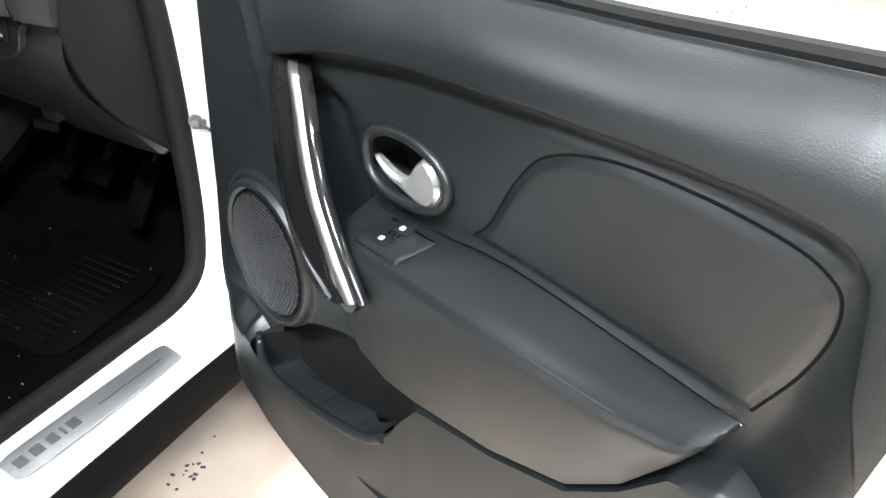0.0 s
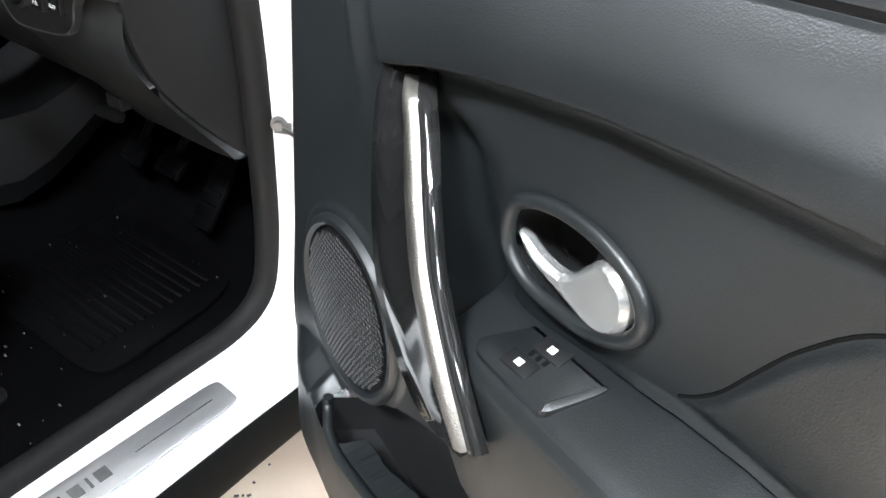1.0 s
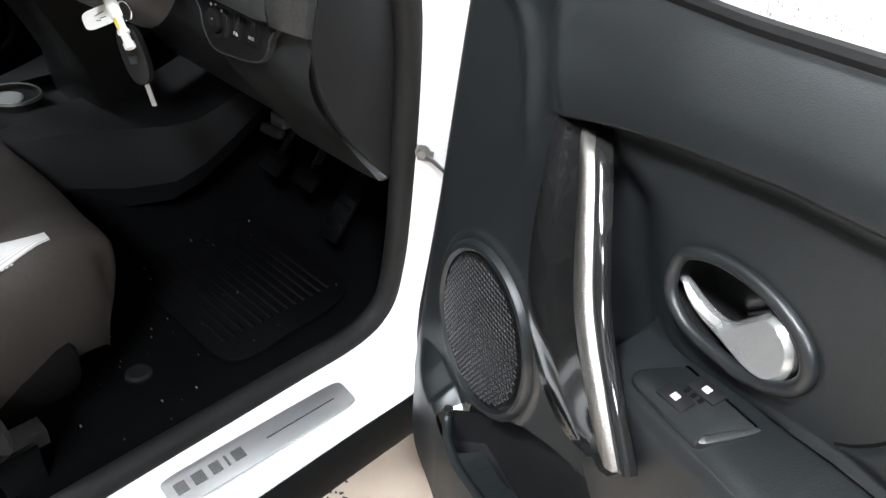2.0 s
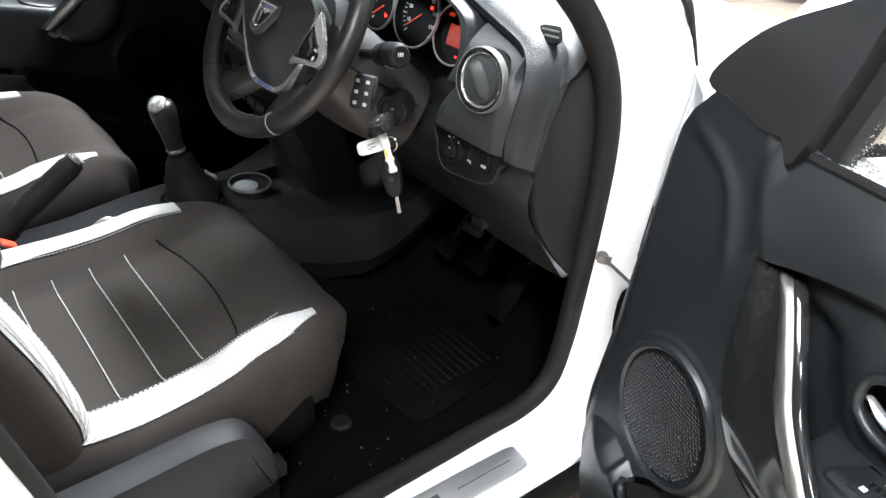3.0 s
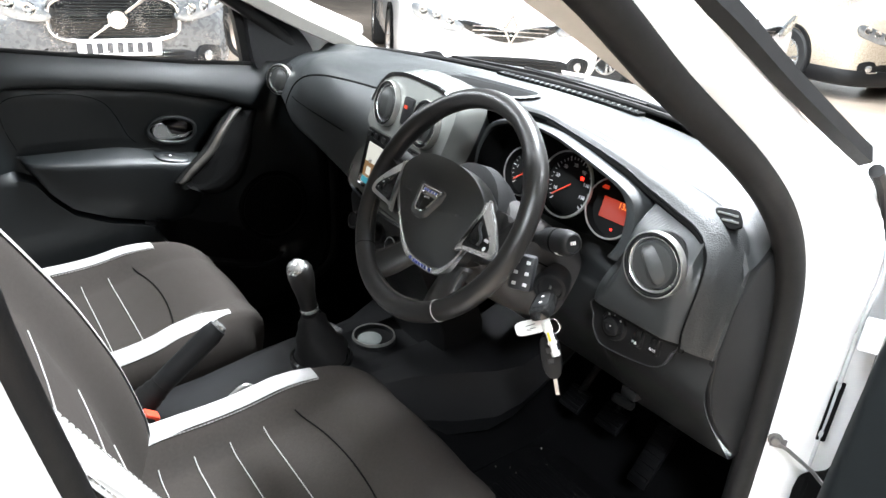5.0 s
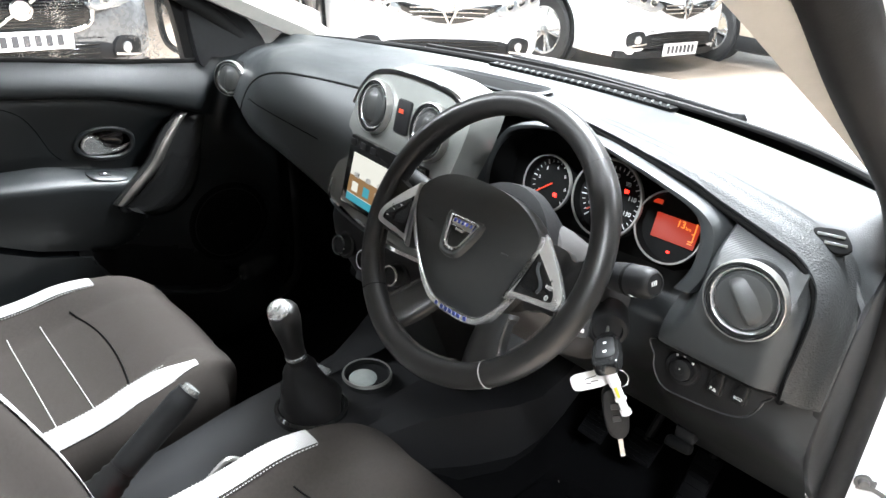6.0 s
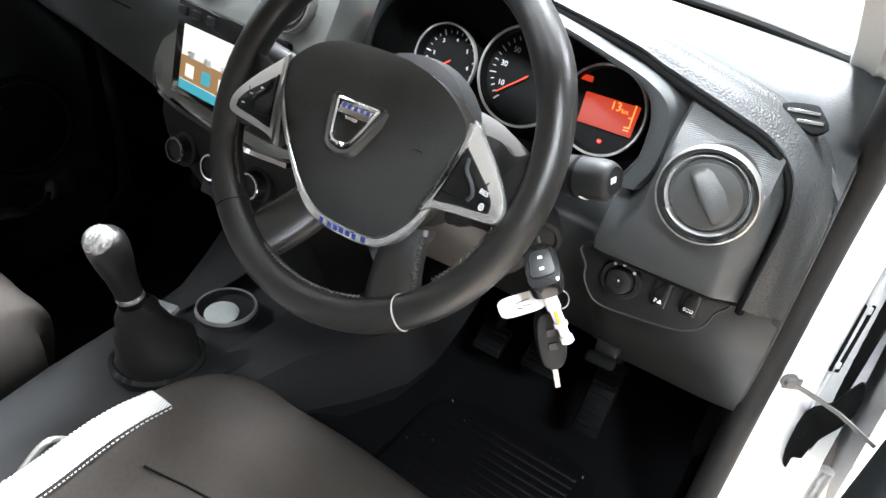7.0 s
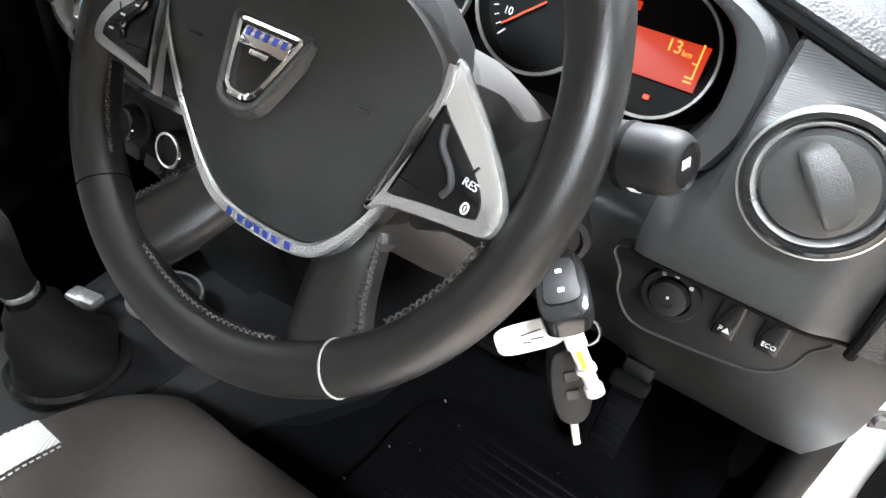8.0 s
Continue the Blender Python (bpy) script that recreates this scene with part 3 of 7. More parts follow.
tail = [[(0.74 * k, -1.62 - 0.06 * (1 - k * k) + dy, z) for k in np.linspace(-1, 1, 17)] for dy, z in ((-0.02, 1.10), (-0.05, 0.95), (-0.06, 0.60), (-0.03, 0.36))]
part("tailgate", grid(tail), PAINT, car_body, "plain white tailgate")
for s in (1, -1):
    part("rear_quarter", grid([[(s * x, y, z) for y in np.linspace(-1.62, 0.24, 12)] for x, z in ((0.60, 1.55), (0.70, 1.44), (0.735, 1.16), (0.79, 1.08), (0.82, 0.80), (0.82, 0.45), (0.80, 0.36))][2:]), PAINT, car_body, "plain white rear side panel")
# joint between the pillar and the wing, with its clips, and the gasket at the foot of the windscreen pillar
joint = spline([(0.750, 1.194, 1.095), (0.757, 1.194, 1.06), (0.754, 1.196, 1.02), (0.752, 1.197, 0.93), (0.753, 1.198, 0.84), (0.753, 1.198, 0.74), (0.757, 1.198, 0.65)], 5)
SEALANT = material("seam_sealant", (0.42, 0.43, 0.44), 0.5, vary=0.25, scale=60, bump=0.3, bump_scale=300)
part("pillar_joint", tube(joint, 0.0032, 8, up=(1, 0, 0), scales=[0.6 + 0.5 * math.sin(math.pi * i / (len(joint) - 1)) for i in range(len(joint))]), SEALANT, car_body, "pale grey joint down the hinge pillar")
for z in (0.97, 0.885, 0.80):
    part("joint_clip", rbox(pose(0.755, 1.190, z, 0, 0, 20), 0.006, 0.005, 0.010, 0.002), SEALANT, car_body, "small white clip")
part("joint_slot", rbox(pose(0.757, 1.192, 0.700, 0, 0, 25), 0.009, 0.006, 0.045, 0.002), BLACK, car_body, "black slot in the pillar")
gasket = spline([(0.738, 1.105, 1.210), (0.735, 1.150, 1.180), (0.738, 1.180, 1.140), (0.750, 1.194, 1.100)], 6)
part("pillar_gasket", tube(gasket, 0.008, 8, up=(1, 0, 0), scales=[1.1 - 0.9 * i / (len(gasket) - 1) for i in range(len(gasket))]), RUBBER, car_body, "black rubber gasket at the foot of the pillar")

# ---- doors ----
NEAR_O, NEAR_U, NEAR_N = Vector((0.675, 1.134, 0)), Vector((0.9154, -0.4025, 0)), Vector((-0.4025, -0.9154, 0))


def near_door(u, d, z):
    return NEAR_O + NEAR_U * u + NEAR_N * d + Vector((0, 0, z))


def far_door(u, d, z):
    return Vector((-0.67 + d, 1.26 - u, z))


INSERT = [(0.655, 0.931), (0.664, 0.940), (0.674, 0.955), (0.684, 0.979), (0.695, 1.003), (0.713, 1.029), (0.739, 1.045), (0.777, 1.055), (0.833, 1.059), (0.883, 1.057), (0.907, 1.050), (0.918, 1.038), (0.921, 1.015), (0.915, 0.980), (0.901, 0.938)]
POCKET = [(0.298, 0.562), (0.300, 0.575), (0.312, 0.588), (0.345, 0.618), (0.40, 0.656), (0.453, 0.681), (0.50, 0.694), (0.545, 0.712), (0.60, 0.718), (0.637, 0.727), (0.617, 0.689), (0.600, 0.652), (0.575, 0.624), (0.526, 0.602), (0.452, 0.575), (0.367, 0.556), (0.316, 0.555)]
LOWER = [(0.495, 0.830), (0.505, 0.790), (0.520, 0.752), (0.545, 0.728), (0.590, 0.719), (0.637, 0.727), (0.735, 0.753), (0.812, 0.788), (0.853, 0.833), (0.886, 0.895), (0.904, 0.932)]


RING = spline([(0.511, 0, 0.951), (0.516, 0, 0.969), (0.539, 0, 0.982), (0.568, 0, 0.987), (0.597, 0, 0.984), (0.619, 0, 0.974), (0.629, 0, 0.957), (0.621, 0, 0.939), (0.597, 0, 0.926), (0.568, 0, 0.921), (0.540, 0, 0.921), (0.518, 0, 0.932)], 5, closed=True)
RING_C = (0.569, 0.953)
RIDGE = [(q[0], q[1]) for q in spline([(0.170, 1.078), (0.206, 1.072), (0.250, 1.058), (0.278, 1.038), (0.294, 1.012), (0.305, 0.980), (0.310, 0.950), (0.310, 0.915)], 5)]


def to_line(px, pz, line):
    """Distance of points to an open line, and how far along it they lie (0 to 1)."""
    best, where = np.full(np.shape(px), 1e9), np.zeros(np.shape(px))
    n = len(line) - 1
    for i in range(n):
        (ax, az), (bx, bz) = line[i], line[i + 1]
        dx, dz = bx - ax, bz - az
        t = np.clip(((px - ax) * dx + (pz - az) * dz) / (dx * dx + dz * dz), 0, 1)
        d = np.hypot(px - ax - t * dx, pz - az - t * dz)
        where = np.where(d < best, (i + t) / n, where)
        best = np.minimum(best, d)
    return best, where


def belt_z(u):
    return np.interp(u, [0.13, 0.15, 0.19, 0.246, 0.293, 0.318, 0.343, 0.36, 0.433, 0.492, 0.684, 0.759, 0.825, 0.882, 0.97], [1.05, 1.09, 1.124, 1.119, 1.112, 1.114, 1.101, 1.102, 1.106, 1.109, 1.127, 1.133, 1.140, 1.146, 1.155])


def crease_z(u):
    return np.interp(u, [0.13, 0.34, 0.387, 0.44, 0.492, 0.569, 0.633, 0.737, 0.816, 0.866, 0.895, 0.911, 0.926, 0.937, 0.945, 0.97], [0.94, 0.985, 1.003, 1.021, 1.034, 1.050, 1.058, 1.068, 1.075, 1.077, 1.076, 1.072, 1.060, 1.028, 1.00, 0.95])


def shelf_hi(u):
    return np.interp(u, [0.48, 0.55, 0.62, 0.66, 0.70, 0.752, 0.83, 0.90], [0.882, 0.893, 0.909, 0.919, 0.925, 0.926, 0.925, 0.924])


def shelf_lo(u):
    return np.interp(u, [0.48, 0.557, 0.623, 0.68, 0.797, 0.882, 0.91], [0.868, 0.879, 0.888, 0.894, 0.904, 0.912, 0.914])


def lip_z(u):
    return np.interp(u, [0.13, 0.24, 0.28, 0.316, 0.367, 0.452, 0.526, 0.575, 0.60, 0.617, 0.637, 0.735, 0.812, 0.853, 0.88, 0.91, 0.97], [0.615, 0.612, 0.600, 0.560, 0.556, 0.575, 0.602, 0.624, 0.652, 0.689, 0.727, 0.753, 0.788, 0.833, 0.876, 0.890, 0.890])


def door_relief(u, z):
    """How far the inner panel stands out towards the cabin."""
    crease, top = crease_z(u), belt_z(u)
    t = np.clip((z - crease) / np.maximum(top - crease, 0.02), 0, 1.2)
    front = smooth01((u - 0.300 - 0.35 * np.clip(1.06 - z, 0, 0.2)) / (0.016 + 0.5 * np.clip(1.10 - z, 0, 0.12)))
    # upper band: stands out at the crease and rolls back towards the window
    band = 0.032 + 0.004 * np.sin(np.clip(t / 0.4, 0, 1) * math.pi / 2) - 0.038 * np.clip(t, 0, 1) ** 2.0
    step = smooth01((z - crease + 0.004) / 0.008)
    wall = 0.004 + 0.016 * np.clip((z - 0.90) / 0.15, 0, 1) * smooth01((u - 0.40) / 0.1) + 0.006 * smooth01((0.5 - u) / 0.1)
    d = wall + (band - wall) * step * front - 0.0055 * np.exp(-((z - crease + 0.007) / 0.006) ** 2) * front * smooth01((0.93 - u) / 0.03)
    # the panel turns out again behind the pad
    rear = smooth01((u - np.interp(z, [0.40, 0.90, 0.95, 1.04], [0.945, 0.905, 0.914, 0.914])) / 0.055)
    d = d + rear * np.maximum(0, wall + 0.028 - d)
    # pad with a groove round it
    s = inside(u, z, INSERT)
    d += 0.003 * smooth01((s + 0.001) / 0.009)
    # arm rest: shelf and rounded face
    low = np.interp(u, [p[0] for p in LOWER], [p[1] for p in LOWER], left=2, right=2)
    hi, lo = shelf_hi(u), shelf_lo(u)
    depth = np.interp(u, [0.49, 0.52, 0.56, 0.72, 0.84, 0.885, 0.915], [0.030, 0.050, 0.058, 0.060, 0.056, 0.048, 0.020])
    ends = smooth01((u - 0.494) / 0.014) * smooth01((0.925 - u) / 0.045)
    k = np.clip((z - lo) / (hi - lo), 0, 1)
    face = np.clip((z - low) / np.maximum(lo - low, 0.02), 0, 1)
    shelf = 0.001 + (depth - 0.001) * (1 - k) ** 0.9
    arm = np.where(z > lo, shelf, depth - (depth - 0.036) * (1 - face) ** 1.7) - 0.0045 * np.exp(-((z - lo) / 0.005) ** 2)
    on_arm = (z > low) & (z < hi)
    d = np.where(on_arm, d + (np.maximum(arm, 0.001) - d) * ends, d)
    d += 0.0035 * np.exp(-((z - hi - 0.003) / 0.0030) ** 2) * smooth01((u - 0.60) / 0.04) * smooth01((0.90 - u) / 0.02)
    # lower panel with the pocket's lip
    lip = lip_z(u)
    soft = np.interp(u, [0.27, 0.31, 0.60, 0.64], [0.055, 0.004, 0.004, 0.006])
    bulge = 0.034 + 0.018 * np.exp(-((u - 0.43) / 0.17) ** 2) * np.exp(-np.clip(lip - z, 0, 1) ** 2 / 0.012)
    bulge *= smooth01((u - 0.130) / 0.12)
    d = np.where(z < lip + 1e-5, np.maximum(d, bulge * smooth01((lip - z) / soft)), d)
    # groove under the arm rest
    d -= 0.010 * np.exp(-((z - low) / 0.0028) ** 2) * smooth01((u - 0.50) / 0.02) * smooth01((0.90 - u) / 0.02)
    # moulded ridge near the hinge edge, and the panel falling away towards it
    rd, along = to_line(u, z, RIDGE)
    d += 0.0065 * np.exp(-(rd / 0.0115) ** 2) * smooth01(along / 0.25) * smooth01((1 - along) / 0.35)
    d -= 0.016 * smooth01((0.175 - u) / 0.045)
    # seat of the loudspeaker
    d = np.maximum(d, 0.014 * smooth01((0.125 - np.hypot(u - 0.310, z - 0.712)) / 0.02) * (z > 0.60))
    # recess behind the pull
    pu = np.interp(z, [0.78, 0.92, 1.01], [0.50, 0.425, 0.385])
    d -= 0.024 * np.exp(-((u - pu - 0.035) / 0.035) ** 2) * smooth01((z - 0.80) / 0.05) * smooth01((1.0 - z) / 0.04) * (1 - on_arm * ends)
    return d


def car_door(name, P, label, base, open_door):
    nu, nv = (400, 370) if open_door else (120, 110)
    us = np.linspace(0.135, 0.968, nu)
    zb = np.interp(us, [0.135, 0.142, 0.16, 0.20, 0.26, 0.335, 0.45, 0.97], [0.60, 0.545, 0.505, 0.462, 0.430, 0.412, 0.402, 0.405])
    zt = belt_z(us)
    U = np.repeat(us[None, :], nv, 0)
    lines = [zb, np.maximum(lip_z(us), zb + 0.02), np.maximum(shelf_lo(us), lip_z(us) + 0.012), shelf_hi(us), np.maximum(crease_z(us) - 0.005, shelf_hi(us) + 0.02), np.maximum(crease_z(us) + 0.005, shelf_hi(us) + 0.03), zt]
    cuts = [round(q * nv) for q in (0, 0.30, 0.52, 0.64, 0.78, 0.82, 1)]
    cuts[-1] = nv - 1
    Z = np.array([[np.interp(i, cuts, [l[j] for l in lines]) for j in range(nu)] for i in range(nv)])
    ul = np.interp(Z, [0.55, 0.713, 0.912, 1.017, 1.121], [0.135, 0.146, 0.154, 0.160, 0.174])
    U = np.where(U < 0.24, ul + (U - 0.135) / 0.105 * (0.24 - ul), U)
    # the pocket is cut out along its outline
    pocket = [(q[0], q[1]) for q in spline(POCKET, 5, closed=True)]
    ring2 = [(RING_C[0] + (q[0] - RING_C[0]) * 0.95, RING_C[1] + (q[2] - RING_C[1]) * 0.95) for q in RING]
    cut = lambda a, b: np.maximum(inside(a, b, pocket), inside(a, b, ring2))
    sp = cut(U, Z)
    for _ in range(2):
        e = 1e-4
        gu, gz = (cut(U + e, Z) - sp) / e, (cut(U, Z + e) - sp) / e
        near = np.abs(sp) < (0.0016 if open_door else 0.004)
        U, Z = U - np.where(near, gu * sp, 0), Z - np.where(near, gz * sp, 0)
        sp = cut(U, Z)
    D = door_relief(U, Z)
    rows = [[P(U[i, j], D[i, j], Z[i, j]) for j in range(nu)] for i in range(nv)]
    edge = lambda i, j, k: P(U[i, j], k, Z[i, j])
    v, f = grid(rows)
    flat = sp.ravel()
    f = [q for q in f if sum(flat[i] for i in q) < 0.0008]
    rim = [(0, j) for j in range(nu)] + [(i, nu - 1) for i in range(1, nv)] + [(nv - 1, j) for j in range(nu - 2, -1, -1)] + [(i, 0) for i in range(nv - 2, 0, -1)]
    skirt = grid([[rows[i][j] for i, j in rim], [edge(i, j, min(D[i, j], 0) - 0.012) for i, j in rim]], close_u=True)
    door = part("door", join((v, f), skirt), PANEL, car_body, label, 60)
    # door pocket: back wall, floor, end wall, rounded lip
    wall = [[P(u, -0.022 + 0.054 * smooth01((u - 0.565) / 0.075), z) for u in np.linspace(0.318, 0.66, 22)] for z in np.linspace(0.505, 0.74, 8)]
    base_ = [[P(u, d, 0.514 + 0.10 * max(0, u - 0.42)) for u in np.linspace(0.305, 0.64, 16)] for d in (-0.024, 0.0, 0.024, 0.040)]
    left = [[P(u, d, z) for d, u in ((-0.024, 0.327), (0.002, 0.314), (0.024, 0.303))] for z in (0.50, 0.54, 0.572)]
    backing = grid([[P(u, -0.034, z) for u in (0.26, 0.66)] for z in (0.47, 0.76)])
    part("door_pocket", join(grid(wall), grid(base_), grid(left), backing), DARK, door, "dark storage pocket in the door")
    lipline = spline([(0.300, 0.574), (0.302, 0.562), (0.318, 0.556), (0.367, 0.556), (0.452, 0.575), (0.526, 0.602), (0.575, 0.624), (0.594, 0.641)], 6)
    ld = np.interp([q[0] for q in lipline], [0.30, 0.33, 0.37, 0.56, 0.62], [0.028, 0.042, 0.048, 0.046, 0.036])
    part("pocket_lip", tube([P(q[0], dd, q[1] - 0.001) for q, dd in zip(lipline, ld)], 0.0060, 12, up=P(0, 1, 0) - P(0, 0, 0)), PANEL, door)
    # steel shell
    outline = [(0.150, 0.58), (0.165, 0.51), (0.21, 0.455), (0.28, 0.42), (0.36, 0.398), (0.50, 0.390), (0.985, 0.392), (1.005, 0.60), (1.012, 0.95), (1.005, 1.095), (0.90, 1.090), (0.42, 1.060), (0.30, 1.070), (0.19, 1.075), (0.155, 1.03)]
    outer = spline([(a, b, 0) for a, b in outline], 3, closed=True)
    sx = lambda p, k: (0.56 + (p[0] - 0.56) * k, 0.8 + (p[1] - 0.8) * k)
    ring_s = lambda k, d: [P(sx(p, k)[0], d, sx(p, k)[1]) for p in outer]
    shell = [ring_s(0.90, -0.050), ring_s(0.965, -0.046), ring_s(0.985, -0.022), ring_s(1.0, -0.024), ring_s(1.0, -0.085), ring_s(1.018, -0.118), ring_s(1.018, -0.124), ring_s(0.985, -0.165)]
    v, f = grid(shell, close_u=True)
    n = len(outer)
    part("steel_shell", (v, f + [tuple(range(n)), tuple(range(7 * n, 8 * n))]), PAINT, door, "white painted steel door shell")
    # belt seal, window frame, glass
    belt = [P(u, -0.004, belt_z(u) + 0.002) for u in np.linspace(0.350, 0.985, 30)]
    part("belt_seal", tube(belt, 0.006, 8), RUBBER, door, "black rubber window seal")
    top = [(0.352, 1.105), (0.362, 1.22), (0.390, 1.30), (0.47, 1.37), (0.62, 1.43), (0.80, 1.45), (0.93, 1.445), (0.985, 1.42), (1.000, 1.30), (1.000, 1.16)]
    fr = spline([(a, -0.03 - (b - 1.12) * 0.22, b) for a, b in top], 5)
    part("window_frame", sweep([P(*q) for q in fr], [(-0.018, -0.014), (0.018, -0.014), (0.018, 0.014), (-0.018, 0.014)], up=P(0, 1, 0) - P(0, 0, 0)), RUBBER, door, "black window frame")
    gl = [(0.358, 1.08), (0.368, 1.22), (0.396, 1.295), (0.475, 1.365), (0.62, 1.425), (0.80, 1.445), (0.93, 1.44), (0.98, 1.415), (0.995, 1.30), (0.995, 1.10)]
    g1 = [P(a, -0.03 - (b - 1.12) * 0.22, b) for a, b in gl]
    g2 = [P(a, -0.034 - (b - 1.12) * 0.22, b) for a, b in gl]
    k = len(gl)
    pane = part("window_glass", (g1 + g2, [tuple(range(k)), tuple(range(k, 2 * k))] + [(i, (i + 1) % k, k + (i + 1) % k, k + i) for i in range(k)]), WETGLASS, door, "wet window glass with rain drops")
    pane.visible_shadow = False
    # mirror sail
    sail = [(0.186, 1.126), (0.205, 1.170), (0.244, 1.208), (0.301, 1.240), (0.345, 1.265), (0.356, 1.22), (0.347, 1.098), (0.318, 1.112), (0.293, 1.109), (0.246, 1.116)]
    sail = [(q[0], q[1]) for q in spline(sail, 4, closed=True)]
    s1 = [P(a, 0.010 - (b - 1.12) * 0.22, b) for a, b in sail]
    s2 = [P(a, -0.03 - (b - 1.12) * 0.18, b) for a, b in sail]
    k = len(sail)
    part("mirror_sail", (s1 + s2, [tuple(range(k)), tuple(range(k, 2 * k))] + [(i, (i + 1) % k, k + (i + 1) % k, k + i) for i in range(k)]), DARK, door, "black triangular mirror cover")
    # door mirror outside, its glass towards the rear
    mo = [(q[0], q[1]) for q in spline([(-0.045, 1.110), (-0.050, 1.180), (-0.075, 1.235), (-0.150, 1.262), (-0.240, 1.255), (-0.285, 1.215), (-0.290, 1.150), (-0.260, 1.095), (-0.170, 1.078), (-0.085, 1.080)], 4, closed=True)]
    mc = (-0.165, 1.17)
    ring_at = lambda u, k: [P(u - 0.10 * (a - mc[0]), mc[0] + (a - mc[0]) * k, mc[1] + (b - mc[1]) * k) for a, b in mo]
    mirror = part("mirror_housing", grid([ring_at(u, k) for u, k in ((0.170, 0.02), (0.174, 0.45), (0.195, 0.80), (0.235, 0.97), (0.270, 1.0))], close_u=True), PAINT, door, "white door mirror housing")
    part("mirror_surround", grid([ring_at(u, k) for u, k in ((0.268, 1.0), (0.300, 1.0), (0.306, 0.97), (0.306, 0.86), (0.296, 0.84), (0.294, 0.02))], close_u=True), DARK, mirror, "black mirror surround")
    part("mirror_glass", grid([ring_at(u, k) for u, k in ((0.297, 0.835), (0.300, 0.82), (0.300, 0.01))], close_u=True), CHROME, mirror, "mirror glass")
    part("mirror_arm", sweep([P(0.25, -0.02, 1.115), P(0.25, -0.06, 1.118), P(0.255, -0.11, 1.13)], circle(0.045, 10, 0.022)), DARK, mirror)
    # pull handle: gloss blade with a patterned silver strip along its free edge
    across = P(0, 1, 0) - P(0, 0, 0)
    stations = spline([(0.392, 0.016, 1.000, 0.346, 0.012, 0.990), (0.410, 0.028, 0.992, 0.356, 0.022, 0.966), (0.429, 0.036, 0.975, 0.368, 0.030, 0.936), (0.460, 0.050, 0.944, 0.378, 0.033, 0.876), (0.491, 0.060, 0.906, 0.402, 0.037, 0.820), (0.535, 0.070, 0.870, 0.446, 0.043, 0.788), (0.560, 0.073, 0.847, 0.498, 0.054, 0.786), (0.573, 0.074, 0.834, 0.546, 0.067, 0.812)], 6)
    rows, face, n = [], [], len(stations)
    for i, (u1, d1, z1, u2, d2, z2) in enumerate(stations):
        a, b = np.array((u1, d1, z1)), np.array((u2, d2, z2))
        back = np.array((0.008, -0.022, 0.0))
        q = lambda t, out: a + (b - a) * t + np.array((0, out, 0))
        rows.append([P(*w) for w in (q(0.02, 0.0), q(0.25, -0.004), q(0.55, 0.000), q(0.88, 0.003), q(1.0, -0.003), q(0.98, -0.012), q(0.5, -0.020), a + back * 0.8, a + np.array((0.016, -0.012, 0.005)), a + np.array((0.014, -0.003, 0.004)))])
        face.append([P(*w) for w in (q(0.115, -0.004), q(0.10, 0.0024), a + np.array((0.001, 0.004, 0.001)), a + np.array((0.006, 0.002, 0.002)), a + np.array((0.009, -0.006, 0.003)), a + np.array((0.002, -0.010, 0.0)))])
    v, f = grid(rows, close_u=True)
    handle = part("pull_handle", (v, f + [tuple(range(10)), tuple(range((n - 1) * 10, n * 10))]), GLOSS, door, "gloss black door pull", 80)
    v, f = grid(face[1:], close_u=True)
    part("silver_face", (v, f + [tuple(range(6)), tuple(range((n - 2) * 6, (n - 1) * 6))]), CARBON, handle, "patterned silver facing of the pull", 80)
    for a, b in ((0, 0.975), (-1, 0.82)):
        q = stations[a]
        part("handle_foot", tube([P(q[0] - 0.012, q[1] - 0.006, q[2] - 0.004), P(q[0] - 0.010, -0.004, q[2] - 0.006)], 0.016, 10, up=(0.3, 0.2, 1)), GLOSS, handle)
    seam = np.array([q[:2] for q in spline(INSERT, 5)])
    sd = door_relief(seam[:, 0], seam[:, 1])
    part("pad_seam", tube([P(a, b - 0.0004, c) for (a, c), b in zip(seam, sd)], 0.0013, 6, up=across), BLACK, door, "dark seam round the padded insert")
    # release lever in its surround
    ring = RING
    part("release_surround", tube([P(RING_C[0] + (q[0] - RING_C[0]) * 0.95, 0.0135, RING_C[1] + (q[2] - RING_C[1]) * 0.95) for q in ring], 0.0052, 10, up=across, closed=True), PANEL, door, "grey oval release surround")
    c = RING_C
    cup = [[P(c[0] + (q[0] - c[0]) * k, dd, c[1] + (q[2] - c[1]) * k) for q in ring] for k, dd in ((0.98, 0.012), (0.93, -0.004), (0.82, -0.022), (0.4, -0.030), (0.02, -0.032))]
    part("release_cup", grid(cup, close_u=True), GLOSS, door, "black release recess")
    lever = [(0.516, 0.944), (0.535, 0.939), (0.555, 0.938), (0.566, 0.944), (0.576, 0.958), (0.588, 0.972), (0.600, 0.974), (0.612, 0.966), (0.617, 0.951), (0.611, 0.937), (0.598, 0.931), (0.570, 0.927), (0.545, 0.928), (0.527, 0.934)]
    lv = [(q[0], q[1]) for q in spline([(a, b) for a, b in lever], 4, closed=True)]
    li = inset(lv, 0.0035)
    k = len(lv)
    tops = lambda pts, off: [P(a, off + 0.010 * smooth01((a - 0.555) / 0.05) + 0.002, b) for a, b in pts]
    v1, v2, v3 = tops(lv, -0.004), tops(lv, 0.002), tops(li, 0.006)
    vs = v1 + v2 + v3
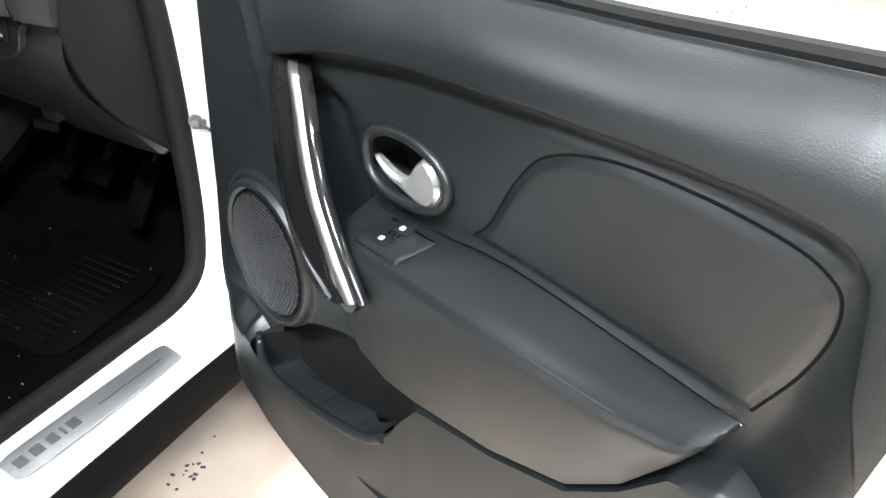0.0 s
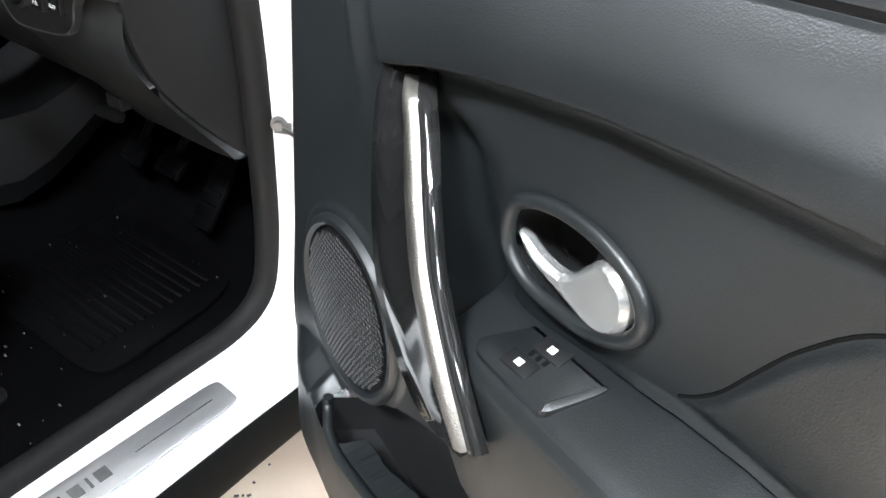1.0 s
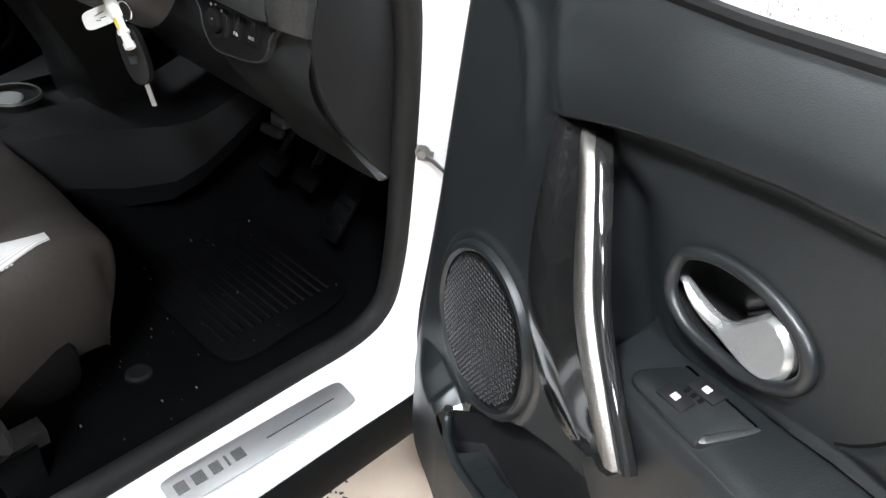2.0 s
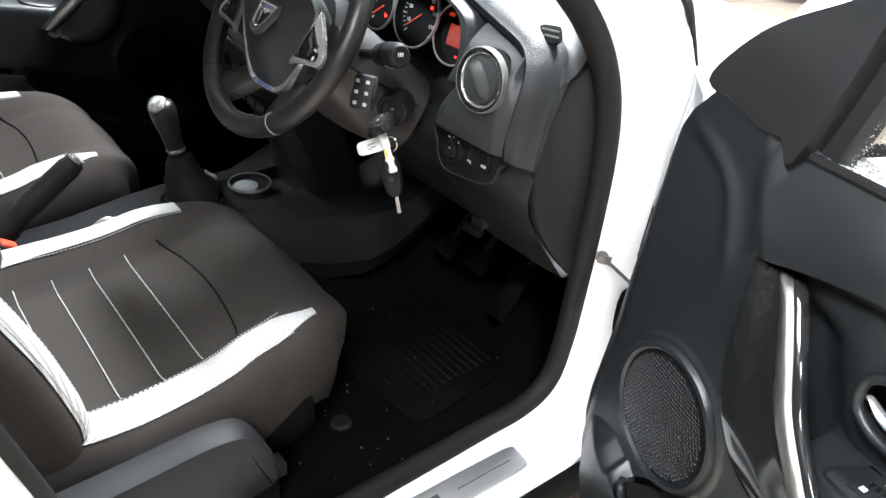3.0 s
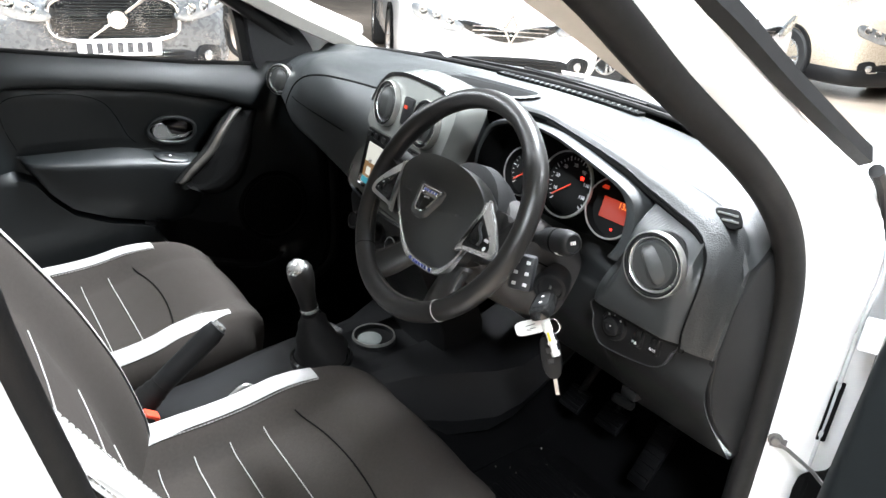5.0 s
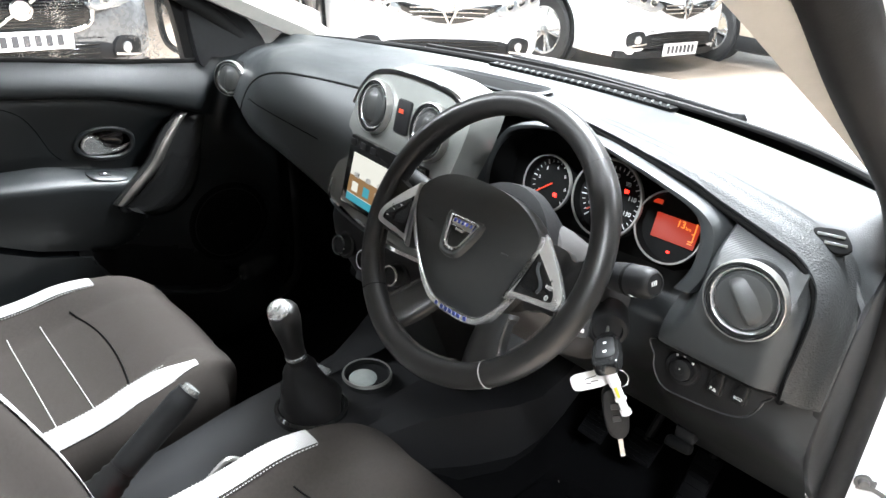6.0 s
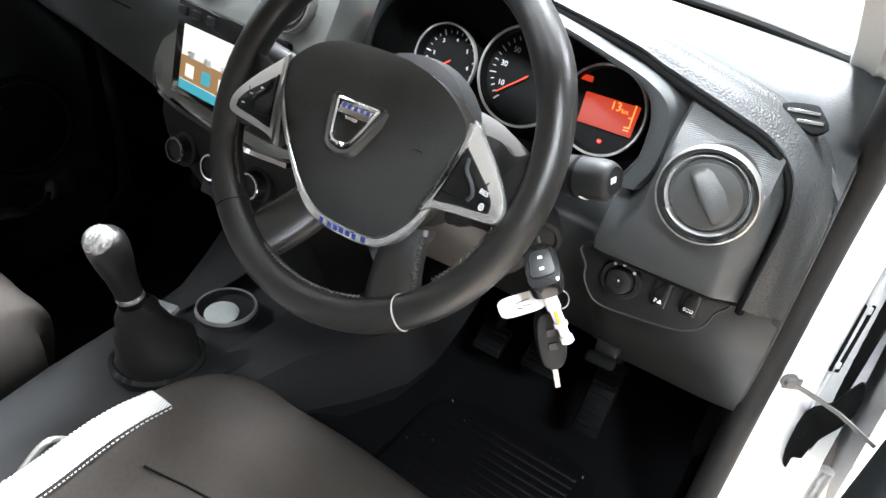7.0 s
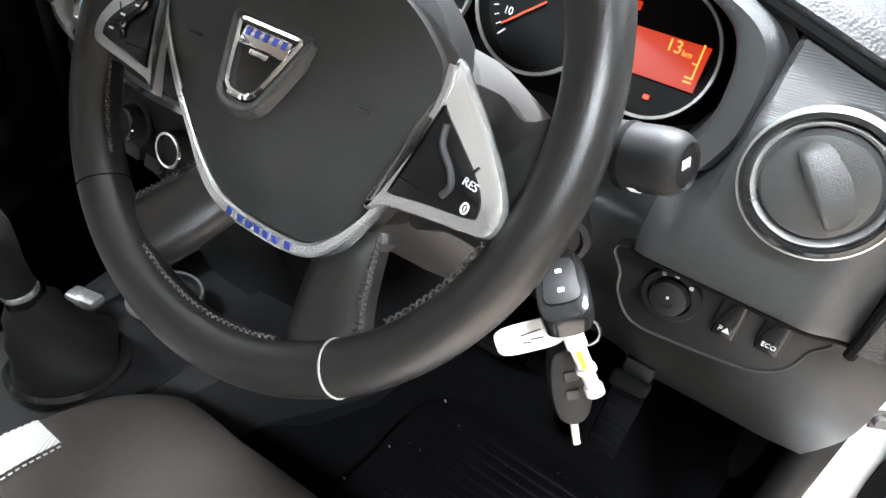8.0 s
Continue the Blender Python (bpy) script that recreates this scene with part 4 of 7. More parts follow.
    fs = [(r * k + i, r * k + (i + 1) % k, (r + 1) * k + (i + 1) % k, (r + 1) * k + i) for r in range(2) for i in range(k)] + [tuple(range(2 * k, 3 * k)), tuple(range(k))]
    part("release_lever", (vs, fs), SILVER, door, "satin silver release lever")
    # window switches on the arm rest
    sw = [(0.5395, 0.0355), (0.5405, 0.0440), (0.5529, 0.0489), (0.6011, 0.0511), (0.6090, 0.0500), (0.6130, 0.0440), (0.6215, 0.0185), (0.6164, 0.0149), (0.6010, 0.0132), (0.5577, 0.0103), (0.5525, 0.0145)] if open_door else [(0.545, 0.018), (0.55, 0.05), (0.61, 0.05), (0.615, 0.018)]
    so = spline([(a, b) for a, b in sw], 4, closed=True)
    so_in = inset([(a, b) for a, b in so], 0.0035)
    zsw = lambda a, b: 0.9025 - 0.30 * b + 0.20 * (a - 0.59)
    k = len(so)
    vs = [P(a, b, zsw(a, b) - 0.008) for a, b in so] + [P(a, b, zsw(a, b) + 0.0022) for a, b in so] + [P(a, b, zsw(a, b) + 0.0045) for a, b in so_in]
    fs = [(r * k + i, r * k + (i + 1) % k, (r + 1) * k + (i + 1) % k, (r + 1) * k + i) for r in range(2) for i in range(k)] + [tuple(range(2 * k, 3 * k)), tuple(range(k))]
    pod = part("switch_plate", (vs, fs), PANEL, door, "dark grey window switch plate")
    for a, b in (((0.5737, 0.0383), (0.5805, 0.0195)) if open_door else ((0.585, 0.034),)):
        tilted = axes(P(a, b, zsw(a, b) + 0.0045), P(-0.17, 0.34, 1) - P(0, 0, 0), up=across)
        switch = part("switch", rbox(tilted, 0.024, 0.0135, 0.0036, 0.0014), DARK, door, "black window rocker switch")
        part("switch_icon", rbox(tilted @ pose(0.0, 0.0, 0.0018), 0.0058, 0.0050, 0.0006, 0.0002, 1), ICON, switch, "pale window symbol")
    for k in range(3 if open_door else 0):
        a, b = 0.5725 + 0.006 * k, 0.0285
        part("switch_slot", rbox(axes(P(a, b, zsw(a, b) + 0.0047), P(-0.17, 0.34, 1) - P(0, 0, 0), up=across), 0.0030, 0.0045, 0.0012, 0.0003, 1), BLACK, pod)
    # loudspeaker grille
    ctr, rad = (0.312, 0.712), 0.092
    on = lambda a, r, dd: P(ctr[0] + r * math.cos(a), dd + 0.012, ctr[1] + r * math.sin(a))
    ringrows = [[on(a, r, dd) for a in np.linspace(0, 2 * math.pi, 49)[:-1]] for r, dd in ((rad + 0.012, -0.006), (rad + 0.010, 0.004), (rad + 0.006, 0.0085), (rad + 0.001, 0.009), (rad - 0.003, 0.005))]
    # The far door's ring is painted black for the footwell's shade.
    part("speaker_ring", grid(ringrows, close_u=True), PANEL if open_door else BLACK, door, "dark loudspeaker surround, blackened on the far door for shade")
    dome = [[on(a, rad * k, 0.004 + 0.006 * (1 - k * k)) for a in np.linspace(0, 2 * math.pi, 49)[:-1]] for k in (0.02, 0.25, 0.5, 0.75, 0.94)]
    part("speaker_backing", grid(dome, close_u=True), BLACK, door)
    if open_door:
        # perforated grille: a honeycomb of thin bars
        vs, fs = [], []
        pitch = 0.0058
        for r in range(-17, 18):
            for q in range(-17, 18):
                cx, cz = pitch * (q + 0.5 * (r % 2)), pitch * 0.866 * r
                if math.hypot(cx, cz) > rad * 0.90:
                    continue
                o = len(vs)
                for rr in (0.00335, 0.0025):
                    for i in range(6):
                        a = math.pi / 6 + i * math.pi / 3
                        x, z = cx + rr * math.cos(a), cz + rr * math.sin(a)
                        h = math.hypot(x, z)
                        vs.append(P(ctr[0] + x, 0.006 + 0.0065 * (1 - (h / rad) ** 2) + 0.012 - (0.0012 if rr < 0.003 else 0), ctr[1] + z))
                fs += [(o + i, o + (i + 1) % 6, o + 6 + (i + 1) % 6, o + 6 + i) for i in range(6)]
        tagged(part("speaker_grille", (vs, fs), GRILLE, door, "black perforated loudspeaker grille"), kind="stuff")
    return door


car_door("car_door", near_door, "open driver's door with dark grey grained trim and arm rest", near_door(0.15, -0.05, 0.40), True)
car_door("car_door", far_door, "closed passenger door with dark grey grained trim", far_door(0.5, -0.05, 0.40), False)

# ---- steering wheel and column ----
WH_C, WH_UP, WH_N = Vector((0.333, 0.787, 1.083)), Vector((0, 0.503, 0.864)), Vector((0, -0.864, 0.503))
WH = Matrix(((1, WH_UP.x, WH_N.x, WH_C.x), (0, WH_UP.y, WH_N.y, WH_C.y), (0, WH_UP.z, WH_N.z, WH_C.z), (0, 0, 0, 1)))


def sheet(outline, height, lift, rim, m=WH, rings=6):
    """A domed pad over a closed outline: height gives the local depth, lift the crown, rim the side wall."""
    pts = [(p[0], p[1]) for p in outline]
    cx = sum(p[0] for p in pts) / len(pts)
    cy = sum(p[1] for p in pts) / len(pts)
    rows = [[m @ Vector((x, y, height(x, y) - rim)) for x, y in pts]]
    for i in range(rings + 1):
        k = math.cos(i / rings * math.pi / 2)
        r = max(0.02, math.sin((1 - i / rings) * math.pi / 2) ** 0.55) if i < rings else 0.02
        rows.append([m @ Vector((cx + (x - cx) * r, cy + (y - cy) * r, height(x, y) * r + height(cx, cy) * (1 - r) + lift * (1 - r ** 2.2))) for x, y in pts])
    v, f = grid(rows, close_u=True)
    n = len(pts)
    return v, f + [tuple(range((len(rows) - 1) * n, len(rows) * n))]


wheel = thing("steering_wheel", tuple(WH_C), "black leather four-spoke steering wheel with satin silver trim", "steering wheel")
HUB_M = WH @ pose(-0.006, 0, 0)


def on_hub(shape):
    return moved(shape, HUB_M)


n = 120
rim_rows = []
for i in range(n):
    a = 2 * math.pi * i / n
    # thumb rests at ten and two, a fuller section along the foot
    grip = 1 + 0.12 * sum(math.exp(-((math.remainder(a - q, 2 * math.pi)) / 0.20) ** 2) for q in (0.62, 2.52)) + 0.07 * math.exp(-(math.remainder(a - 4.712, 2 * math.pi) / 0.9) ** 2)
    e = Vector((math.cos(a), math.sin(a), 0))
    rim_rows.append([HUB_M @ (e * (0.1595 + 0.0142 * grip * math.cos(t)) + Vector((0, 0, 0.0155 * grip * math.sin(t)))) for t in np.linspace(0, 2 * math.pi, 21)[:-1]])
part("rim", grid(rim_rows, close_u=True, close_v=True), LEATHER, wheel, "black leather rim")
for deg in (133, 47, 226, 306):
    a = radians(deg)
    e = Vector((math.cos(a), math.sin(a), 0))
    k = 1.0 + 0.07 * math.exp(-(math.remainder(a - 4.712, 2 * math.pi) / 0.9) ** 2)
    loop = [HUB_M @ (e * (0.1595 + 0.0144 * k * math.cos(t)) + Vector((0, 0, 0.0157 * k * math.sin(t)))) for t in np.linspace(0, 2 * math.pi, 25)[:-1]]
    tang = HUB_M.to_3x3() @ Vector((-math.sin(a), math.cos(a), 0))
    part("rim_seam", tube(loop, 0.0007 if deg == 306 else 0.0005, 6, up=tang, closed=True), THREAD if deg == 306 else BLACK, wheel, "pale stitched seam round the rim" if deg == 306 else "dark seam round the rim")


def hub_h(x, y):
    """The airbag cover leans back towards its foot and rounds off at the sides."""
    return 0.019 + (0.42 * y if y < 0 else 0.16 * y) - 0.7 * x * x


hub = [(q[0], q[1]) for q in spline([(0, 0.057), (0.034, 0.055), (0.063, 0.047), (0.085, 0.033), (0.0935, 0.020), (0.090, -0.004), (0.081, -0.030), (0.066, -0.056), (0.050, -0.075), (0.036, -0.085), (0.020, -0.0885), (0.0, -0.089), (-0.020, -0.0885), (-0.036, -0.085), (-0.050, -0.075), (-0.066, -0.056), (-0.081, -0.030), (-0.090, -0.004), (-0.0935, 0.020), (-0.085, 0.033), (-0.063, 0.047), (-0.034, 0.055)], 4, closed=True)]
part("airbag_cover", on_hub(sheet(hub, hub_h, 0.010, 0.03, Matrix(), 9)), HUB, wheel, "grained dark airbag cover")
part("boss", on_hub(lathe([(0.070, -0.085), (0.078, -0.055), (0.074, -0.034), (0.05, -0.022)], Matrix(), 36)), DARK, wheel)
# side spokes behind the button pods, and two lower spokes that rise from the hub to the rim
for s in (1, -1):
    sp = [(s * 0.086, 0.018), (s * 0.108, 0.026), (s * 0.130, 0.018), (s * 0.158, 0.022), (s * 0.160, -0.050), (s * 0.138, -0.043), (s * 0.112, -0.044), (s * 0.090, -0.046)]
    so = [(q[0], q[1]) for q in spline(sp, 5, closed=True)]
    part("spoke", on_hub(sheet(so, lambda x, y: -0.012 + 0.017 * float(smooth01((abs(x) - 0.105) / 0.045)), 0.004, 0.016, Matrix())), LEATHER, wheel, "black leather side spoke")
    rows = []
    for t in np.linspace(0, 1, 13):
        xi, yi = 0.028 + 0.022 * t + 0.010 * t ** 4, -0.080 - 0.066 * t
        xo, yo = 0.064 + 0.030 * t + 0.012 * t ** 4, -0.064 - 0.064 * t
        if t < 0.12:
            xi, xo = xi - 0.004, xo + 0.004
        h = -0.036 + 0.035 * t
        w = Vector((xo - xi, yo - yi, 0))
        base = Vector((xi, yi, h))
        sec = [(0.0, -0.016), (-0.01, -0.006), (0.03, -0.0005), (0.12, 0.0030), (0.35, 0.0055), (0.65, 0.0055), (0.88, 0.0030), (0.97, -0.0005), (1.01, -0.006), (1.0, -0.016)]
        rows.append([(s * (base.x + w.x * k), base.y + w.y * k, base.z + up) for k, up in sec])
    part("spoke", on_hub(grid(rows, close_u=True)), LEATHER, wheel, "black leather lower spoke")
    # cross stitching down the outer edge of the spoke
    stitches = []
    for k in range(18):
        t = 0.10 + 0.045 * k
        x, y, h = 0.064 + 0.030 * t + 0.012 * t ** 4, -0.064 - 0.064 * t, -0.0365 + 0.035 * t
        for turn in (40, -40):
            stitches.append(rbox(pose(s * (x + 0.0005), y, h, 0, 0, -24 * s + turn), 0.0058, 0.0012, 0.0014, 0.0004, 1))
    part("spoke_stitching", on_hub(join(*stitches)), STITCH, wheel, "cross stitching along the lower spoke")
# stitching along the inner side of the rim, in the lower window and beside the side spokes
for lo_a, hi_a in ((247, 293), (186, 222), (320, 352)):
    stitches = []
    for k in range(int((hi_a - lo_a) / 1.7)):
        a = radians(lo_a + k * 1.7)
        for turn in (48, -48):
            stitches.append(rbox(pose(0.1443 * math.cos(a), 0.1443 * math.sin(a), 0.0035, 0, 0, math.degrees(a) + turn), 0.0052, 0.0012, 0.0016, 0.0004, 1))
    part("rim_stitching", on_hub(join(*stitches)), STITCH, wheel, "grey cross stitching inside the rim")


# silver bracket round the hub with button pods
def bracket_depth(x, y):
    return hub_h(x, y) + 0.0022


half_edge = [(0.0965, 0.028), (0.0965, 0.012), (0.0915, -0.010), (0.083, -0.033), (0.0685, -0.0585), (0.0525, -0.0785), (0.038, -0.0895), (0.021, -0.0935), (0.0, -0.0942)]
edge_out = [(q[0], q[1]) for q in spline(half_edge + [(-x, y) for x, y in half_edge[-2::-1]], 6)]
part("trim_bracket", on_hub(sweep([(x, y, bracket_depth(x, y) - 0.003) for x, y in edge_out], [(-0.0036, -0.008), (0.0036, -0.008), (0.0036, 0.003), (0.0022, 0.0042), (-0.0022, 0.0042), (-0.0036, 0.003)], up=(0, 0, 1), scales=[0.62 + 0.48 * float(smooth01((-0.055 - y) / 0.034)) for x, y in edge_out])), SILVER, wheel, "satin silver bracket round the airbag")
for s in (1, -1):
    frame_o = [(0.095, 0.031), (0.1010, 0.0290), (0.1060, 0.0240), (0.118, 0.0130), (0.134, -0.0040), (0.1435, -0.017), (0.1460, -0.027), (0.1430, -0.0345), (0.1350, -0.0370), (0.112, -0.0395), (0.090, -0.0425), (0.079, -0.0480), (0.084, -0.033), (0.092, -0.008), (0.0955, 0.010)]
    fo = [(s * q[0], q[1]) for q in spline(frame_o, 4, closed=True)]
    part("pod_frame", on_hub(plate(fo, pose(0, 0, 0.0085), 0.0065, 0.0028)), SILVER, wheel, "satin silver button pod frame")
    pod_o = [(0.0990, 0.0095), (0.1020, 0.0085), (0.115, -0.0020), (0.127, -0.0120), (0.1340, -0.0205), (0.1355, -0.0275), (0.1320, -0.0305), (0.108, -0.0335), (0.090, -0.0362), (0.0905, -0.031), (0.0955, -0.010)]
    po = [(s * q[0], q[1]) for q in spline(pod_o, 4, closed=True)]
    pod = part("button_pod", on_hub(plate(po, pose(0, 0, 0.0120), 0.0042, 0.0012)), PODBLACK, wheel, "black button pod")
    rocker = spline([(s * 0.1045, 0.003, 0.0163), (s * 0.1070, -0.006, 0.0172), (s * 0.1150, -0.014, 0.0172), (s * 0.1185, -0.021, 0.0168), (s * 0.1160, -0.0265, 0.0163)], 4)
    part("rocker", on_hub(tube(rocker, 0.0018, 8)), GREYTRIM if s == 1 else GLOSS, pod, "slim control rocker")
    part("button_split", on_hub(rbox(pose(s * 0.1285, -0.0218, 0.0163, 0, 0, s * -14), 0.012, 0.0007, 0.0008, 0.0002, 1)), BLACK, pod)
    part("button_split", on_hub(rbox(pose(s * 0.1255, -0.0115, 0.0163, 0, 0, s * 62), 0.008, 0.0007, 0.0008, 0.0002, 1)), BLACK, pod)
    part("button_split", on_hub(rbox(pose(s * 0.1020, -0.0275, 0.0163, 0, 0, s * -4), 0.020, 0.0007, 0.0008, 0.0002, 1)), BLACK, pod)
    if s == 1:
        me = bpy.data.curves.new("button_text", "FONT")
        me.body, me.size, me.extrude, me.align_x, me.align_y = "RES", 0.0052, 0.0003, "CENTER", "CENTER"
        tx = new("button_text", me)
        me.materials.append(ICON)
        tx.parent = pod
        tx.matrix_basis = HUB_M @ pose(0.1270, -0.0165, 0.0165, 0, 0, -8)
        part("button_icon", on_hub(tube([(0.1290 + 0.0017 * math.cos(t), -0.0268 + 0.0024 * math.sin(t), 0.0165) for t in np.linspace(0, 6.28, 15)[:-1]], 0.0005, 6, closed=True)), ICON, pod)
        part("button_icon", on_hub(rbox(pose(0.1290, -0.0268, 0.0165), 0.0007, 0.0024, 0.0006, 0.0001, 1)), ICON, pod)
    else:
        for x, y in ((-0.112, -0.006), (-0.122, -0.014), (-0.128, -0.024)):
            part("button_icon", on_hub(rbox(pose(x, y, 0.0164), 0.004, 0.0012, 0.0006, 0.0002, 1)), ICON, pod)
# badge: a chrome shield on a dark field, set in a moulded hollow
shield = [(-0.0225, 0.0112), (-0.021, 0.0118), (0, 0.0118), (0.021, 0.0118), (0.0225, 0.0112), (0.0226, 0.0090), (0.0135, -0.0190), (0.0095, -0.0252), (0.004, -0.0275), (-0.004, -0.0275), (-0.0095, -0.0252), (-0.0135, -0.0190), (-0.0226, 0.0090)]
sh = [(q[0], q[1]) for q in spline(shield, 4, closed=True)]
BM = HUB_M @ pose(0, 0, 0.0262, -10, 0, 0)
on_badge = lambda shape: moved(shape, BM)
badge = part("badge_recess", on_badge(sweep([(x * 1.13, y * 1.10 - 0.0006, 0.0010) for x, y in sh], [(-0.0040, -0.004), (0.0040, -0.004), (0.0030, 0.0010), (0.0008, 0.0022), (-0.0012, 0.0020), (-0.0034, -0.0002)], up=(0, 0, 1), closed=True)), HUB, wheel, "moulded rim round the badge")
part("badge_field", on_badge(plate([(x, y) for x, y in sh], pose(0, 0, -0.001), 0.0024, 0.0006)), GLOSS, badge, "gloss black badge field")
part("badge_rim", on_badge(sweep([(x * 0.90, y * 0.90 - 0.0006, 0.0016) for x, y in sh], [(-0.0022, -0.002), (0.0022, -0.002), (0.0016, 0.0016), (0.0, 0.0024), (-0.0016, 0.0016)], up=(0, 0, 1), closed=True)), CHROME, badge, "chrome shield-shaped badge rim")
part("badge_bar", on_badge(rbox(pose(0, 0.0035, 0.0018), 0.0325, 0.0100, 0.0024, 0.001)), CHROME, badge, "chrome bar across the badge")
part("badge_step", on_badge(rbox(pose(0.0, -0.0035, 0.0018), 0.0130, 0.0034, 0.0024, 0.0008)), CHROME, badge)
for i in range(5):
    part("badge_mark", on_badge(rbox(pose(-0.0125 + i * 0.00625, 0.0055, 0.0031), 0.0034, 0.0042, 0.0006, 0.0002, 1)), BLUE, badge)
# blue lettering blocks along the foot of the bracket, marks on the airbag cover
for i in range(7):
    x = -0.0240 + 0.0080 * i
    j = min(range(len(edge_out)), key=lambda q: abs(edge_out[q][0] - x) + (0 if edge_out[q][1] < -0.05 else 1))
    ex, ey = edge_out[j]
    slope = math.degrees(math.atan2(edge_out[j - 1][1] - edge_out[j + 1][1], edge_out[j - 1][0] - edge_out[j + 1][0]))
    part("letter_block", on_hub(rbox(pose(ex, ey, bracket_depth(ex, ey) + 0.0022, 22, 0, slope), 0.0046, 0.0050, 0.0008, 0.0003, 1)), BLUE, wheel)
for i in range(2):
    for j in range(4):
        y = -0.058 - i * 0.0060
        part("emboss_block", on_hub(rbox(pose(-0.008 + j * 0.0050, y, hub_h(0, y) + 0.0042, 22, 0, 0), 0.0036, 0.0042, 0.0010, 0.0003, 1)), DARK, wheel)
for x in (-0.056, 0.063):
    part("horn_mark", on_hub(rbox(pose(x, -0.006, hub_h(x, -0.006) + 0.0062, 12, 0, 0), 0.0100, 0.0020, 0.0012, 0.0004, 1)), GREYTRIM, wheel)

# column shroud, stalks, ignition and keys
column = thing("steering_column", (0.34, 0.93, 0.98), "dark grey plastic steering column shroud with control stalks", "steering column")
ax = WH_N * -1
secs = []
for k, (d, w, h, dy) in enumerate(((0.045, 0.058, 0.046, -0.004), (0.055, 0.075, 0.060, -0.008), (0.10, 0.092, 0.070, -0.016), (0.16, 0.096, 0.074, -0.026), (0.24, 0.090, 0.070, -0.030))):
    c = WH_C + ax * d + WH_UP * dy
    secs.append([c + Vector((1, 0, 0)) * x + WH_UP * y for x, y in oval(w, h, 3.4, 36)])
v, f = grid(secs, close_u=True)
part("shroud", (v, f + [tuple(range(36))]), SHROUD, column, "grey-brown column shroud")
part("shroud_seam", tube([WH_C + ax * d + WH_UP * (-0.012) + Vector((w, 0, 0)) for d, w in ((0.058, 0.076), (0.10, 0.0925), (0.16, 0.0965), (0.22, 0.094))], 0.0012, 6), BLACK, column)
stalk_a, stalk_b = Vector((0.415, 0.868, 1.052)), Vector((0.516, 0.853, 1.080))
dirn = (stalk_b - stalk_a).normalized()
stalk = part("wiper_stalk", lathe([(0.008, 0), (0.0085, 0.03), (0.0105, 0.044), (0.0155, 0.056), (0.0170, 0.070), (0.0172, 0.098), (0.0160, 0.106), (0.0135, 0.1105), (0.0118, 0.1115), (0.0112, 0.1095), (0.004, 0.1095)], axes(stalk_a, dirn), 28), DARK, column, "black wiper control stalk")
am = axes(stalk_a, dirn)
part("stalk_ring", lathe([(0.0174, 0.078), (0.0178, 0.080), (0.0174, 0.082)], am, 28, True), BLACK, stalk)
for k, a in enumerate((-2.2, -1.75, -1.3)):
    part("stalk_icon", rbox(am @ pose(0.0172 * math.cos(a), 0.0172 * math.sin(a), 0.088, 90, 0, math.degrees(a) + 90), 0.0055, 0.0045, 0.0008, 0.0003, 1), ICON, stalk)
for k in range(3):
    part("stalk_icon", rbox(am @ pose(-0.003 + 0.003 * k, 0.001, 0.1100), 0.0018, 0.005, 0.0008, 0.0002, 1), ICON, stalk)
left_a = Vector((0.235, 0.868, 1.052))
part("light_stalk", lathe([(0.008, 0), (0.0085, 0.05), (0.0145, 0.065), (0.0145, 0.115), (0.011, 0.12)], axes(left_a, (-1, -0.15, 0.28)), 24), DARK, column, "black light control stalk")
sat = part("radio_control", rbox(axes((0.430, 0.862, 1.000), (0.45, -0.80, 0.25)), 0.034, 0.052, 0.020, 0.005), GREYTRIM, column, "grey radio control pad under the wheel")
sat_m = axes((0.430, 0.862, 1.000), (0.45, -0.80, 0.25))
for i, (x, y) in enumerate(((-0.008, 0.016), (0.008, 0.016), (-0.008, 0.0), (0.008, 0.0), (-0.008, -0.016), (0.008, -0.016))):
    part("pad_icon", rbox(sat_m @ pose(x, y, 0.0102), 0.006, 0.005, 0.0008, 0.0003, 1), ICON, sat)
IGN = Vector((0.447, 0.905, 0.972))
ign_n = Vector((0.55, -0.80, -0.05)).normalized()
im = axes(IGN, ign_n)
part("ignition_barrel", lathe([(0.026, -0.03), (0.026, 0.000), (0.023, 0.005), (0.0185, 0.006), (0.017, 0.002), (0.004, 0.002)], im, 30), DARK, column, "round black ignition lock")

keys = thing("car_keys", tuple(IGN + ign_n * 0.02), "car key in the ignition with white tag and spare key", "keys")
kd = IGN + ign_n * 0.012
part("key_blade", rbox(axes(kd, ign_n), 0.003, 0.010, 0.03, 0.001, 1), STEEL, keys)
head_c = IGN + ign_n * 0.050
head_n = Vector((-0.33, -0.28, 0.90)).normalized()
hm = axes(head_c, head_n, up=ign_n)
head_o = [(q[0], q[1]) for q in spline([(-0.006, -0.034), (0.006, -0.034), (0.0145, -0.022), (0.0165, 0.0), (0.0155, 0.022), (0.009, 0.032), (-0.009, 0.032), (-0.0155, 0.022), (-0.0165, 0.0), (-0.0145, -0.022)], 4, closed=True)]
key_head = part("key_head", plate(head_o, hm @ pose(0, 0, -0.007), 0.014, 0.0045), GLOSS, keys, "black plastic key head")
part("key_pad", plate([(q[0], q[1]) for q in spline([(-0.008, -0.018), (0.008, -0.018), (0.0105, 0.0), (0.0095, 0.018), (-0.0095, 0.018), (-0.0105, 0.0)], 4, closed=True)], hm @ pose(0, 0, 0.0066), 0.0016, 0.0006), DARK, key_head, "black rubber button pad")
